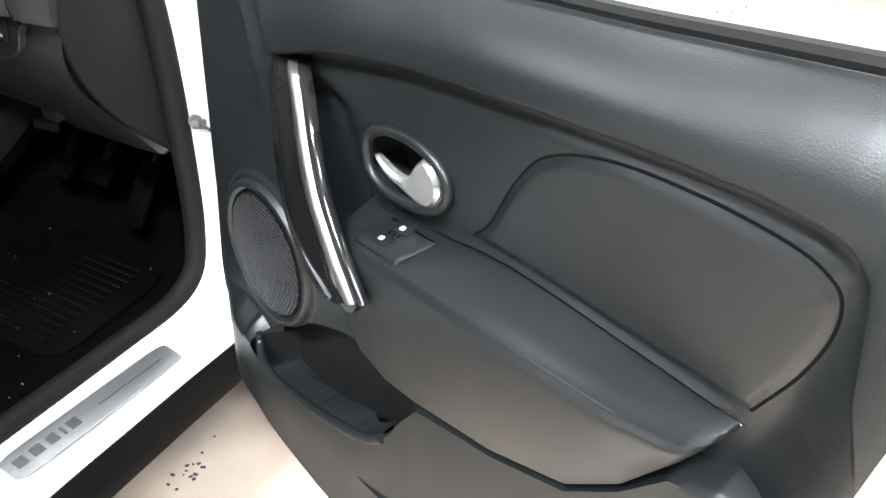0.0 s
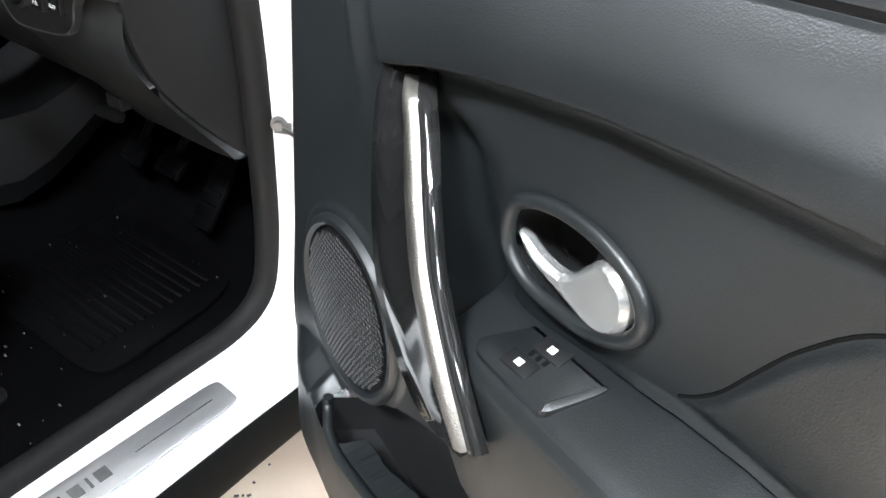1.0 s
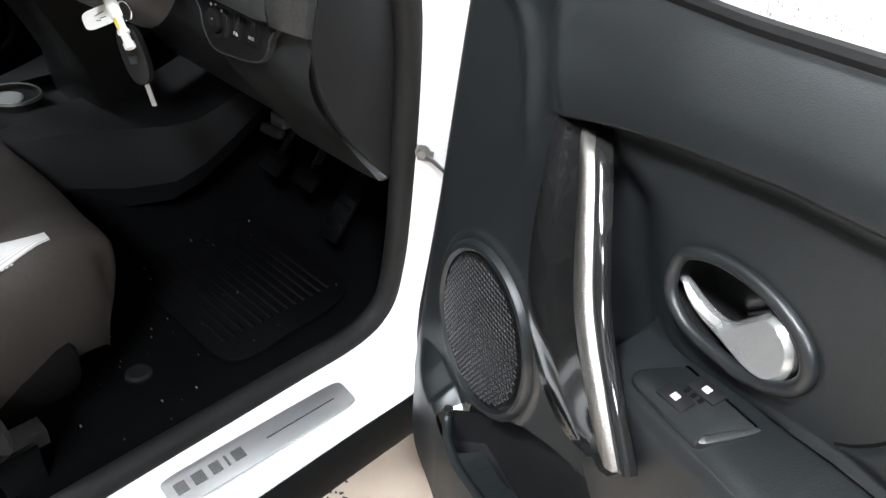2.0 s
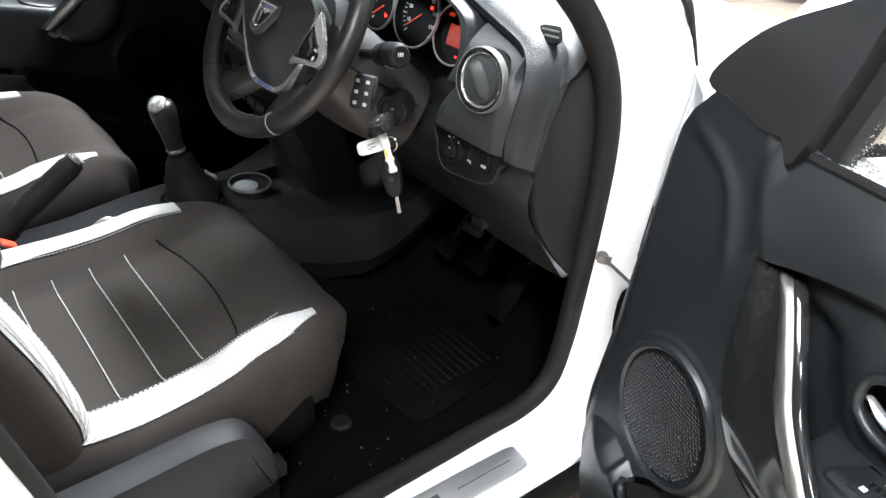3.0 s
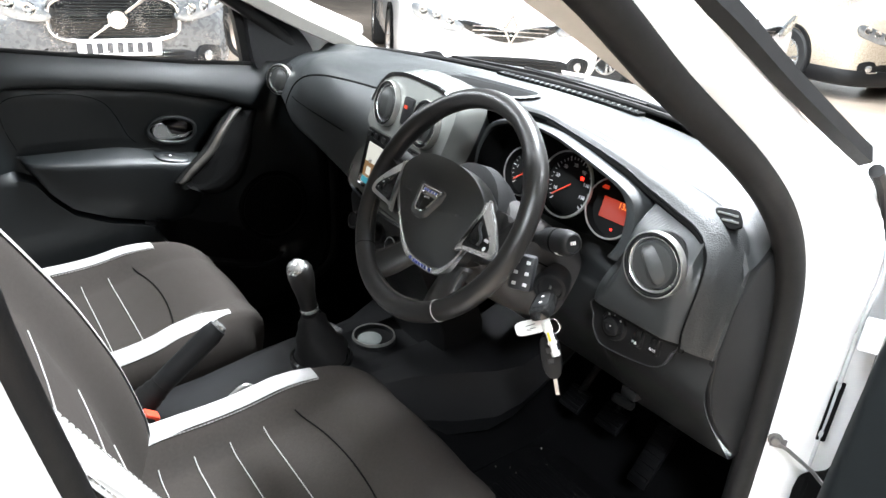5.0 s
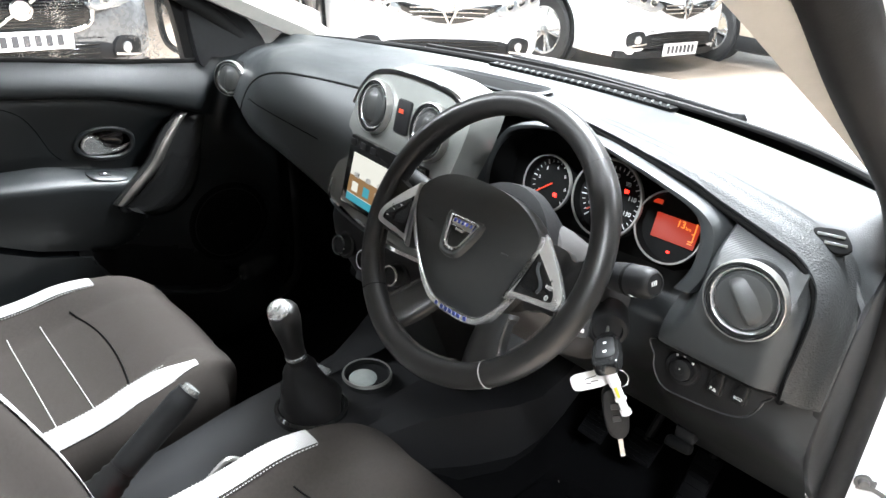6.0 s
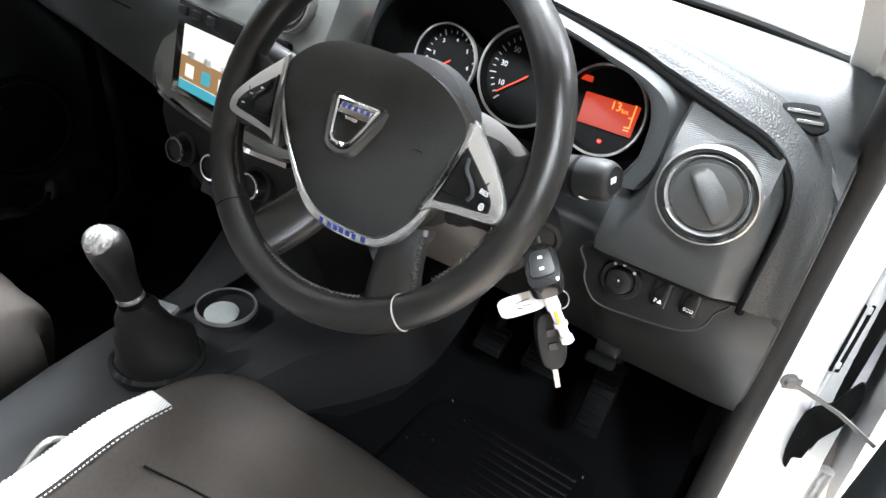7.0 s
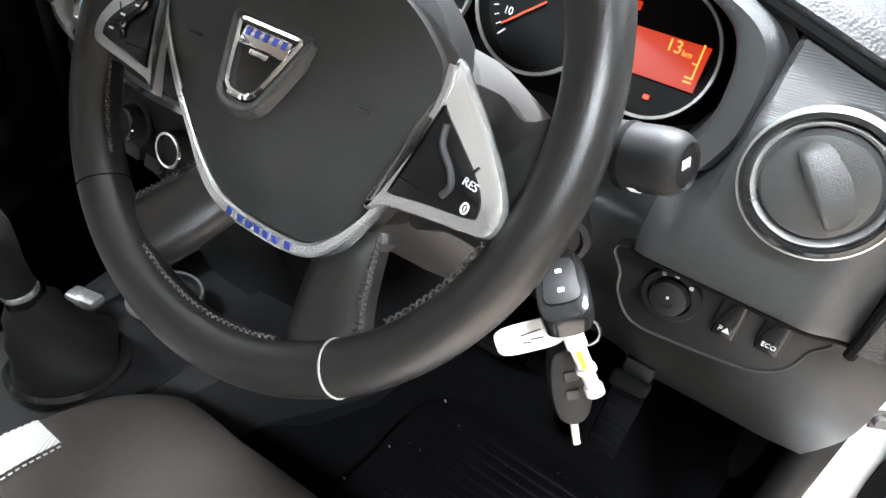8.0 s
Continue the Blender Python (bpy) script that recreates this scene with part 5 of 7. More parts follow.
for dy in (0.009, -0.008):
    part("key_icon", rbox(hm @ pose(0, dy, 0.0083), 0.0040, 0.0036, 0.0005, 0.0002, 1), ICON, key_head)
ring_c = Vector((0.496, 0.868, 0.944))
part("key_ring", tube([ring_c + Vector((0.009 * math.cos(t), 0.003 * math.cos(t), 0.011 * math.sin(t))) for t in np.linspace(0, 6.283, 25)[:-1]], 0.0011, 6, closed=True, up=(0, 1, 0.1)), CHROME, keys, "thin steel key ring")
# plastic sleeve tag: a paper flag on a white and yellow stem
stem_a, stem_b = Vector((0.4845, 0.858, 0.956)), Vector((0.5175, 0.858, 0.912))
sd = (stem_b - stem_a).normalized()
sm = axes(stem_a, sd, up=(0, 1, 0))
part("tag_stem", lathe([(0.0056, -0.0042), (0.0067, 0.0), (0.0067, 0.021), (0.0052, 0.0224), (0.0052, 0.035), (0.0067, 0.0357), (0.0067, 0.0392), (0.0047, 0.0406), (0.0047, 0.049), (0.0062, 0.0497), (0.0062, 0.056), (0.0034, 0.0574)], sm, 18), WHITE, keys, "white plastic tag stem")
part("yellow_band", rbox(sm @ pose(-0.0026, -0.0043, 0.0285, 0, 0, -30), 0.0034, 0.0026, 0.0125, 0.0006, 1), YELLOW, keys, "thin yellow paper strip")
flag_n = Vector((0.42, -0.86, 0.28)).normalized()
flag_x = (Vector((0.84, 0.0, 0.54)) - flag_n * flag_n.dot(Vector((0.84, 0.0, 0.54)))).normalized()
flag_y = flag_n.cross(flag_x)
flag_m = Matrix(((flag_x.x, flag_y.x, flag_n.x, 0.4665), (flag_x.y, flag_y.y, flag_n.y, 0.853), (flag_x.z, flag_y.z, flag_n.z, 0.931), (0, 0, 0, 1)))
flag = part("paper_flag", plate([(x, y) for x, y in oval(0.0225, 0.0105, 4, 32)], flag_m, 0.0016, 0.0005), WHITE, keys, "white rounded name tag")
for i, (x, y, w) in enumerate(((0.002, 0.003, 0.014), (0.005, -0.002, 0.009), (-0.002, -0.0035, 0.006))):
    part("tag_scribble", rbox(flag_m @ pose(x, y, 0.0017, 0, 0, 6 - 9 * i), w, 0.0010, 0.0005, 0.0001, 1), INK, flag)
fob_c = Vector((0.497, 0.872, 0.893))
fob_m = axes(fob_c, (0.62, -0.77, 0.15), up=(0.30, 0.12, -1))
part("spare_fob", plate([(q[0], q[1]) for q in spline([(-0.010, -0.030), (0.010, -0.030), (0.0145, 0.0), (0.011, 0.026), (0, 0.034), (-0.011, 0.026), (-0.0145, 0.0)], 5, closed=True)], fob_m @ pose(0, 0, -0.006), 0.012, 0.004), DARK, keys, "black spare key fob")
for dy in (-0.012, 0.004):
    part("fob_button", rbox(fob_m @ pose(0, dy, 0.0064), 0.010, 0.009, 0.002, 0.001, 1), GREYTRIM, keys)
part("spare_blade", rbox(axes(fob_c + Vector((0.012, 0.006, -0.042)), (0.62, -0.77, 0.15), up=(0.30, 0.12, -1)), 0.006, 0.034, 0.0025, 0.0008, 1), STEEL, keys, "worn steel key blade")

# ---- dashboard ----
dash = thing("dashboard", (0.0, 1.1, 0.72), "dark grey grained dashboard with round vents and radio", "dashboard")


def stations(table, n):
    """Cross-sections along the car's width, smoothed between the given ones."""
    xs = [x for x, _ in table]
    pts = [[np.array((x, *p), float) for p in sec] for x, sec in table]
    cols = [spline([sec[k] for sec in pts], n) for k in range(len(pts[0]))]
    return [[c[i] for c in cols] for i in range(len(cols[0]))]


def rounded(sec, n=3):
    return [(q[0], q[1]) for q in spline(sec, n)]


# upper deck from door to door; on the passenger's side it rolls over into the face in one sheet
def face_low(x):
    return float(np.interp(x, [-0.672, -0.63, -0.53, -0.46, -0.34, -0.22, -0.165, 0.0], [1.035, 1.026, 1.004, 0.990, 0.972, 0.947, 0.934, 0.915]))


def face_section(x):
    """The passenger face from its shoulder down to the underside: (y, z)."""
    low = face_low(x)
    k = float(smooth01((-0.42 - x) / 0.25))
    back, drop = 0.050 * k, 0.030 * k
    pts = [(1.028, 1.161), (1.000, 1.156), (0.975, 1.146), (0.952, 1.126), (0.931, 1.092), (0.918, 1.052), (0.914, 0.5 * (1.052 + low) + 0.006), (0.915, low + 0.022), (0.922, low + 0.006), (0.940, low - 0.003), (1.02, low - 0.016), (1.20, low - 0.080), (1.38, low - 0.20)]
    return [(y + back, z - drop * min(1, max(0, (z - low) / 0.12))) for y, z in pts]


deck = []
for x in np.linspace(-0.672, 0.672, 113):
    k = abs(x) / 0.67
    back = 1.36 - 0.20 * k ** 2
    lead = np.interp(x, [0.0, 0.14, 0.20, 0.30, 0.40, 0.53, 0.60, 0.64, 0.672], [1.06, 1.066, 1.057, 1.040, 1.032, 1.032, 1.034, 1.030, 1.008])
    zl = np.interp(x, [0.0, 0.14, 0.20, 0.30, 0.40, 0.467, 0.53, 0.60, 0.64, 0.672], [1.163, 1.165, 1.171, 1.177, 1.1675, 1.1585, 1.145, 1.126, 1.106, 1.073])
    sec = face_section(x)
    w = float(smooth01((0.06 - x) / 0.06))
    lead, zl = lead + (sec[0][0] + 0.012 - lead) * w, zl + (sec[0][1] + 0.001 - zl) * w
    row = []
    for t in np.linspace(0, 1, 18):
        y = back + (lead - back) * t
        z = 1.140 + 0.026 * math.sin(min(1, t * 2.2) * math.pi / 2) + (zl - 1.166) * smooth01((t - 0.35) / 0.65) - 0.02 * k ** 3 * (1 - t)
        row.append((x, y, float(z)))
    lip = spline([(lead - 0.006, zl - 0.006), (lead - 0.006, zl - 0.020), (lead + 0.02, zl - 0.03)], 18)
    roll = spline(sec, 3)
    row += [(x, float(p[0] * w + q[0] * (1 - w)), float(p[1] * w + q[1] * (1 - w))) for p, q in zip(roll, lip)]
    deck.append(row)
part("upper_deck", grid(deck), DASH, dash, "grained grey dashboard top and passenger face", 40)
# defroster slot with short bars, and the tray behind the wheel
part("defroster_slot", sweep(spline([(-0.10, 1.252, 1.1685), (0.10, 1.256, 1.1690), (0.30, 1.240, 1.1665)], 8), [(-0.010, -0.004), (0.010, -0.004), (0.010, 0.0015), (-0.010, 0.0015)]), BLACK, dash, "black defroster slot")
for i in range(26):
    x = -0.09 + i * 0.0152
    part("slot_bar", rbox(pose(x, 1.252 - 0.15 * max(0, x - 0.1) ** 2 * 3, 1.1695, 0, 0, 25), 0.004, 0.019, 0.004, 0.001, 1), DASH, dash)
tray = [(-0.125, 1.085), (-0.09, 1.135), (-0.02, 1.150), (0.06, 1.158), (0.125, 1.155), (0.125, 1.085), (0.05, 1.075), (-0.05, 1.072)]
tv = [(q[0], q[1]) for q in spline(tray, 4, closed=True)]
tray_rows = [[(0.005 + (x - 0.005) * k, 1.115 + (y - 1.115) * k, z) for x, y in tv] for k, z in ((1.06, 1.1705), (1.0, 1.1725), (0.97, 1.168), (0.92, 1.166))]
tr = part("top_tray", grid(tray_rows, close_u=True), DASH, dash, "open tray in the dashboard top")
# Shallow black sheet stands for the shade of a deeper hollow.
part("tray_shade_sheet", plate([(0.005 + (x - 0.005) * 0.95, 1.115 + (y - 1.115) * 0.95) for x, y in tv], pose(0, 0, 1.1655), 0.002, 0.0005), BLACK, tr)

# driver's side lower face
DRIVER_SEC = [(1.05, 1.06), (1.045, 1.03), (1.042, 1.00), (1.035, 0.975), (1.02, 0.962), (0.995, 0.957), (0.985, 0.950), (0.982, 0.938), (0.978, 0.905), (0.990, 0.868), (1.030, 0.815), (1.090, 0.745), (1.115, 0.722), (1.16, 0.73), (1.25, 0.78)]


table = []
for x in (0.13, 0.24, 0.38, 0.47, 0.50, 0.54, 0.60, 0.635, 0.655, 0.668, 0.672):
    sec = DRIVER_SEC
    if x < 0.5:
        sec = [(y + 0.022 * float(smooth01((0.50 - x) / 0.04)), z) for y, z in sec]
    if x > 0.63:
        sec = [(y + 0.25 * (x - 0.63) ** 1.25, z) for y, z in sec]
    table.append((x, rounded(sec, 3)))
rows = stations(table, 4)
part("driver_fascia", grid(rows), FASCIA, dash, "dark grey dashboard face by the driver", 50)
# grained band that runs over the instruments and turns down beside the door
EDGE = spline([(0.16, 1.040, 1.164), (0.22, 1.020, 1.173), (0.30, 1.004, 1.179), (0.40, 0.996, 1.164), (0.467, 0.993, 1.150), (0.50, 0.991, 1.139), (0.56, 0.988, 1.121), (0.603, 0.986, 1.107), (0.630, 0.974, 1.089), (0.640, 0.962, 1.062), (0.640, 0.954, 1.02), (0.638, 0.951, 0.985), (0.637, 0.956, 0.958)], 6)
OUTER = spline([(0.16, 1.070, 1.168), (0.22, 1.058, 1.175), (0.30, 1.041, 1.180), (0.40, 1.033, 1.1695), (0.467, 1.032, 1.1605), (0.52, 1.033, 1.149), (0.59, 1.036, 1.131), (0.635, 1.034, 1.111), (0.660, 1.022, 1.085), (0.671, 1.000, 1.055), (0.673, 0.986, 1.01), (0.673, 0.980, 0.98), (0.672, 0.980, 0.950)], 6)
bulge = lambda t: 0.007 * math.sin(math.pi * min(1, t * 1.15)) ** 0.8 if t < 0.87 else 0.002
rows = []
for g, o in zip(EDGE, OUTER):
    g, o = np.array(g), np.array(o)
    out = np.array((0.0, -0.75, 0.65)) if g[2] > 1.10 else np.array((0.15, -0.95, 0.25))
    rows.append([g + np.array((0, 0.030, -0.010)), g + np.array((0, 0.006, -0.006)), g + (o - g) * 0.0, g + (o - g) * 0.04 + out * 0.0028] + [g + (o - g) * t + out * bulge(t) for t in np.linspace(0.12, 1, 10)] + [o + np.array((0, 0.02, -0.004))])
# Black tube paints in the shade that gathers below the band's edge.
part("band_shade_line", tube([np.array(q) + np.array((0, 0.004, -0.0065)) for q in EDGE[12:]], 0.0042, 8, up=(1, 0.2, 0)), BLACK, dash, "black tube for the shade in the joint under the band")
part("trim_band", grid(rows), DASH_RIB, dash, "coarsely grained grey band over the instruments", 45)
# smooth pod that holds the driver's vent
rows = []
ed = [q for q in EDGE if q[0] > 0.44 and q[2] > 1.0]
for x in np.linspace(0.488, 0.634, 37):
    zt = float(np.interp(x, [q[0] for q in ed[:22]], [q[2] for q in ed[:22]])) - 0.004 if x < 0.625 else float(np.interp(x, [0.625, 0.634], [1.084, 1.060]))
    zt = min(zt, float(np.interp(x, [0.488, 0.505, 0.520, 0.530], [1.022, 1.030, 1.060, 1.13])))
    yt = float(np.interp(x, [0.455, 0.60, 0.634], [1.012, 1.002, 0.975]))
    side = 0.010 * float(smooth01((x - 0.605) / 0.03)) + 0.020 * float(smooth01((0.50 - x) / 0.05))
    row = []
    for t in np.linspace(0, 1, 26):
        z = 0.962 + (zt - 0.962) * t
        h = zt - z
        row.append((x, 0.953 + side + (yt - 0.953 - side) * (1 - min(1, h / 0.060)) ** 2.2, z))
    rows.append([(x, 0.992, 0.955), (x, 0.962 + side, 0.955), (x, 0.955 + side, 0.957)] + row)
part("vent_pod", grid(rows), POD, dash, "finely ribbed grey pod round the driver's vent", 45)
# Black tube stands for the shadow cast by the pod's lower lip.
part("pod_shade_line", tube([(x, 0.960 + 0.020 * float(smooth01((0.50 - x) / 0.05)) + 0.010 * float(smooth01((x - 0.605) / 0.03)), 0.9545) for x in np.linspace(0.486, 0.638, 20)], 0.0036, 8), BLACK, dash, "black tube for the shadow under the vent pod")
# end cover beside the door
cover = [(0.988, 0.972), (1.000, 1.03), (1.03, 1.075), (1.08, 1.105), (1.14, 1.122), (1.22, 1.12), (1.27, 1.0), (1.25, 0.80), (1.205, 0.675), (1.172, 0.692), (1.136, 0.720), (1.096, 0.757), (1.052, 0.803), (1.016, 0.850), (0.993, 0.900), (0.986, 0.940)]
cv = [(q[0], q[1]) for q in spline(cover, 4, closed=True)]
part("end_cover", moved(plate([(y, z) for y, z in cv], Matrix(((0, 0, 1, 0.6655), (1, 0, 0, 0), (0, 1, 0, 0), (0, 0, 0, 1))), 0.010, 0.004), Matrix()), DARK, dash, "smooth dark cover on the dashboard end")


def round_vent(c, normal, r, twist=35.0):
    """A round swivel vent: outer ring, chrome ring, drum with a bar across."""
    m = axes(c, normal)
    o = part("air_vent", lathe([(r * 1.02, -0.03), (r * 1.02, 0.002), (r * 0.99, 0.0065), (r * 0.93, 0.007), (r * 0.88, 0.003), (r * 0.86, -0.01)], m, 48), GLOSS, dash, "round swivel air vent")
    part("chrome_ring", lathe([(r * 0.885, -0.004), (r * 0.88, 0.0030), (r * 0.85, 0.0046), (r * 0.81, 0.0030), (r * 0.795, -0.001), (r * 0.79, -0.008)], m, 48), SILVER, o, "silver inner ring of the vent")
    part("drum", lathe([(r * 0.77, -0.012), (r * 0.76, 0.001), (r * 0.70, 0.0060), (r * 0.45, 0.0090), (r * 0.02, 0.0100)], m, 40), HUB, o, "dark swivel drum")
    part("outer_ring", lathe([(r * 1.045, -0.004), (r * 1.045, 0.004), (r * 1.03, 0.0068), (r * 1.005, 0.0072), (r * 0.995, 0.004)], m, 48, True), STEEL, o, "satin outer ring of the vent")
    # fin across the drum: upright on one side, a long slope on the other
    rows = []
    for t in np.linspace(-1, 1, 15):
        h = 0.0085 * (1 - abs(t) ** 5) ** 0.5 + 0.0003
        y, wide = t * r * 0.62, r * 0.62 * (1 - 0.85 * t * t) ** 0.5
        base = 0.0085 - 0.0020 * t * t
        rows.append([(-0.09 * r, y, base - 0.006), (-0.07 * r, y, base + h * 0.85), (-0.03 * r, y, base + h), (0.03 * r, y, base + h), (0.10 * r + 0.10 * wide, y, base + h * 0.55), (0.08 * r + 0.75 * wide, y, base - 0.002), (0.08 * r + 0.75 * wide, y, base - 0.008)])
    v, f = grid([[p for p in q] for q in rows])
    part("drum_fin", moved((v, f), m @ pose(0, 0, 0, 0, 0, twist)), HUB, o, "raised fin across the drum")
    return o


round_vent((0.5755, 0.953, 1.0535), (0.02, -1, 0.10), 0.0430, 40)
round_vent((-0.612, 0.958, 1.072), (0.45, -0.88, 0.14), 0.037, -10)
# slatted side vent near the windscreen pillar
svm = axes((0.6195, 1.026, 1.1205), (0.10, -0.62, 0.78))
sv = part("side_vent", plate([(q[0], q[1]) for q in spline([(-0.021, 0.009), (0.004, 0.015), (0.012, 0.010), (0.021, -0.006), (0.009, -0.015), (-0.008, -0.006)], 3, closed=True)], svm, 0.0030, 0.0008), BLACK, dash, "small black slatted side vent")
for k, w in ((0.0045, 0.027), (-0.0045, 0.022)):
    part("vent_slat", rbox(svm @ pose(0.001 - k * 0.8, k, 0.0036, 30, 0, 4), w, 0.0030, 0.0014, 0.0005, 1), PIANO, sv, "pale grey vent slat")
# switch panel under the vent
pan = [(0.4815, 0.950), (0.4815, 0.924), (0.485, 0.906), (0.503, 0.8870), (0.541, 0.8885), (0.588, 0.8965), (0.609, 0.910), (0.6172, 0.932), (0.617, 0.953)]
pv = [(q[0], q[1]) for q in spline(pan, 5, closed=True)]
pm = Matrix(((1, 0, 0, 0), (0, 0, -1, 0.982), (0, 1, 0, 0), (0, 0, 0, 1)))
panel = part("switch_panel", plate(pv, pm, 0.012, 0.003), DARK, dash, "black switch panel")
part("panel_rim", sweep([pm @ Vector((x, y, 0.008)) for x, y in pv], [(-0.0014, -0.006), (0.0014, -0.006), (0.0014, 0.0035), (0.0, 0.0045), (-0.0014, 0.0035)], up=(0, -1, 0), closed=True), GREYTRIM, panel)
km = axes((0.5220, 0.971, 0.9280), (0, -1, 0.05))
part("mirror_dial", lathe([(0.0225, -0.004), (0.0225, 0.003), (0.0205, 0.006), (0.0165, 0.006), (0.0155, 0.002), (0.0145, 0.002), (0.0135, 0.011), (0.010, 0.013), (0.0055, 0.013), (0.005, 0.0115), (0.001, 0.0115)], km, 36), DARK, panel, "round mirror control dial")
for a in (120, 90, 50):
    part("dial_mark", moved(rbox(pose(0.0185 * math.cos(radians(a)), 0.0185 * math.sin(radians(a)), 0.0064), 0.003, 0.003, 0.0008, 0.0003, 1), km), ICON, panel)
part("dial_dot", moved(rbox(pose(0.0, 0.002, 0.0118), 0.002, 0.002, 0.0008, 0.0002, 1), km), ICON, panel)
for i, x in enumerate((0.5650, 0.5945)):
    sm2 = axes((x, 0.970, 0.934 + 0.004 * i), (0, -1, 0.08))
    b = part("rocker_switch", rbox(sm2, 0.018, 0.034, 0.010, 0.0015), DARK, panel, "black rocker switch")
    part("rocker_face", moved(plate([(-0.0075, -0.0155), (0.0075, -0.0155), (0.0075, 0.0155), (0.001, 0.0155), (-0.006, 0.0)], sm2 @ pose(0, 0, 0.0045), 0.0022, 0.0008), Matrix()), PODBLACK, panel)
    me = bpy.data.curves.new("switch_text", "FONT")
    me.body, me.size, me.extrude, me.align_x, me.align_y = ("P\u25b2", "ECO")[i], 0.0058 if i == 0 else 0.0050, 0.0003, "CENTER", "CENTER"
    tx = new("switch_text", me)
    me.materials.append(ICON)
    tx.parent = panel
    tx.matrix_basis = sm2 @ pose(0, -0.0095, 0.0070)
# bonnet release lever
bl = thing("bonnet_release", (0.506, 1.055, 0.752), "small black bonnet release lever under the dashboard", "lever")
part("lever", rbox(axes((0.508, 1.055, 0.750), (0.1, -1, 0.35)), 0.040, 0.016, 0.018, 0.006, 3), BLACK, bl)
part("lever_bracket", rbox(pose(0.51, 1.09, 0.765), 0.03, 0.06, 0.02, 0.003), DARK, bl)

# instrument binnacle
rim_o = spline([(0.145, 1.020), (0.145, 1.070), (0.156, 1.112), (0.186, 1.148), (0.250, 1.167), (0.330, 1.171), (0.400, 1.159), (0.455, 1.145), (0.492, 1.134), (0.515, 1.122), (0.526, 1.107), (0.529, 1.088), (0.526, 1.055), (0.514, 1.028)], 5)
rim_i = spline([(0.152, 1.020), (0.152, 1.070), (0.163, 1.108), (0.192, 1.141), (0.250, 1.159), (0.330, 1.163), (0.395, 1.151), (0.445, 1.138), (0.476, 1.129), (0.494, 1.118), (0.502, 1.103), (0.504, 1.085), (0.501, 1.055), (0.486, 1.024)], 5)
bo = [(q[0], q[1]) for q in rim_i]
hood_rows = []
for (xo, zo), (xi, zi) in zip(rim_o, rim_i):
    yo = float(np.interp(xo, [0.145, 0.22, 0.30, 0.40, 0.53], [1.012, 1.002, 0.994, 0.988, 0.984]))
    yf, yi = yo - 0.018, yo - 0.015
    mid = lambda t: (xo + (xi - xo) * t, zo + (zi - zo) * t)
    hood_rows.append([(xo, 1.06, zo - 0.016), (xo, max(1.01, yo + 0.012), zo - 0.006), (xo, yo, zo), (mid(0.08)[0], yo + (yf - yo) * 0.7, mid(0.08)[1]), (mid(0.25)[0], yf, mid(0.25)[1]), (mid(0.55)[0], yf + (yi - yf) * 0.3, mid(0.55)[1]), (mid(0.9)[0], yf + (yi - yf) * 0.75, mid(0.9)[1]), (xi, yi + 0.002, zi), (0.33 + (xi - 0.33) * 0.985, max(0.99, yi + 0.016), 1.05 + (zi - 1.05) * 0.985), (0.33 + (xi - 0.33) * 0.975, 1.055, 1.05 + (zi - 1.05) * 0.97)])
binn = part("binnacle_hood", grid(hood_rows), DASH, dash, "dark grey instrument hood", 50)
part("hood_inner_sheet", grid([[(0.33 + (x - 0.33) * k, y, 1.05 + (z - 1.05) * k - 0.0008) for x, z in bo] for y, k in ((0.992, 0.978), (1.02, 0.972), (1.052, 0.960))]), BLACK, binn, "near-black sheet inside the instrument hood")
bk = [(x, z) for x, z in bo] + [(0.45, 1.005), (0.333, 1.0), (0.2, 1.005)]
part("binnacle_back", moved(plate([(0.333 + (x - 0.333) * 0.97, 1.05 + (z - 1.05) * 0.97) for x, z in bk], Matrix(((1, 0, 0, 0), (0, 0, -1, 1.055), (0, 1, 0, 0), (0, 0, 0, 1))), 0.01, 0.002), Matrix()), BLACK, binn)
GN = Vector((0, -0.97, 0.24))
TICK = material("gauge_print", (0.45, 0.45, 0.45), 0.6, vary=0.03)
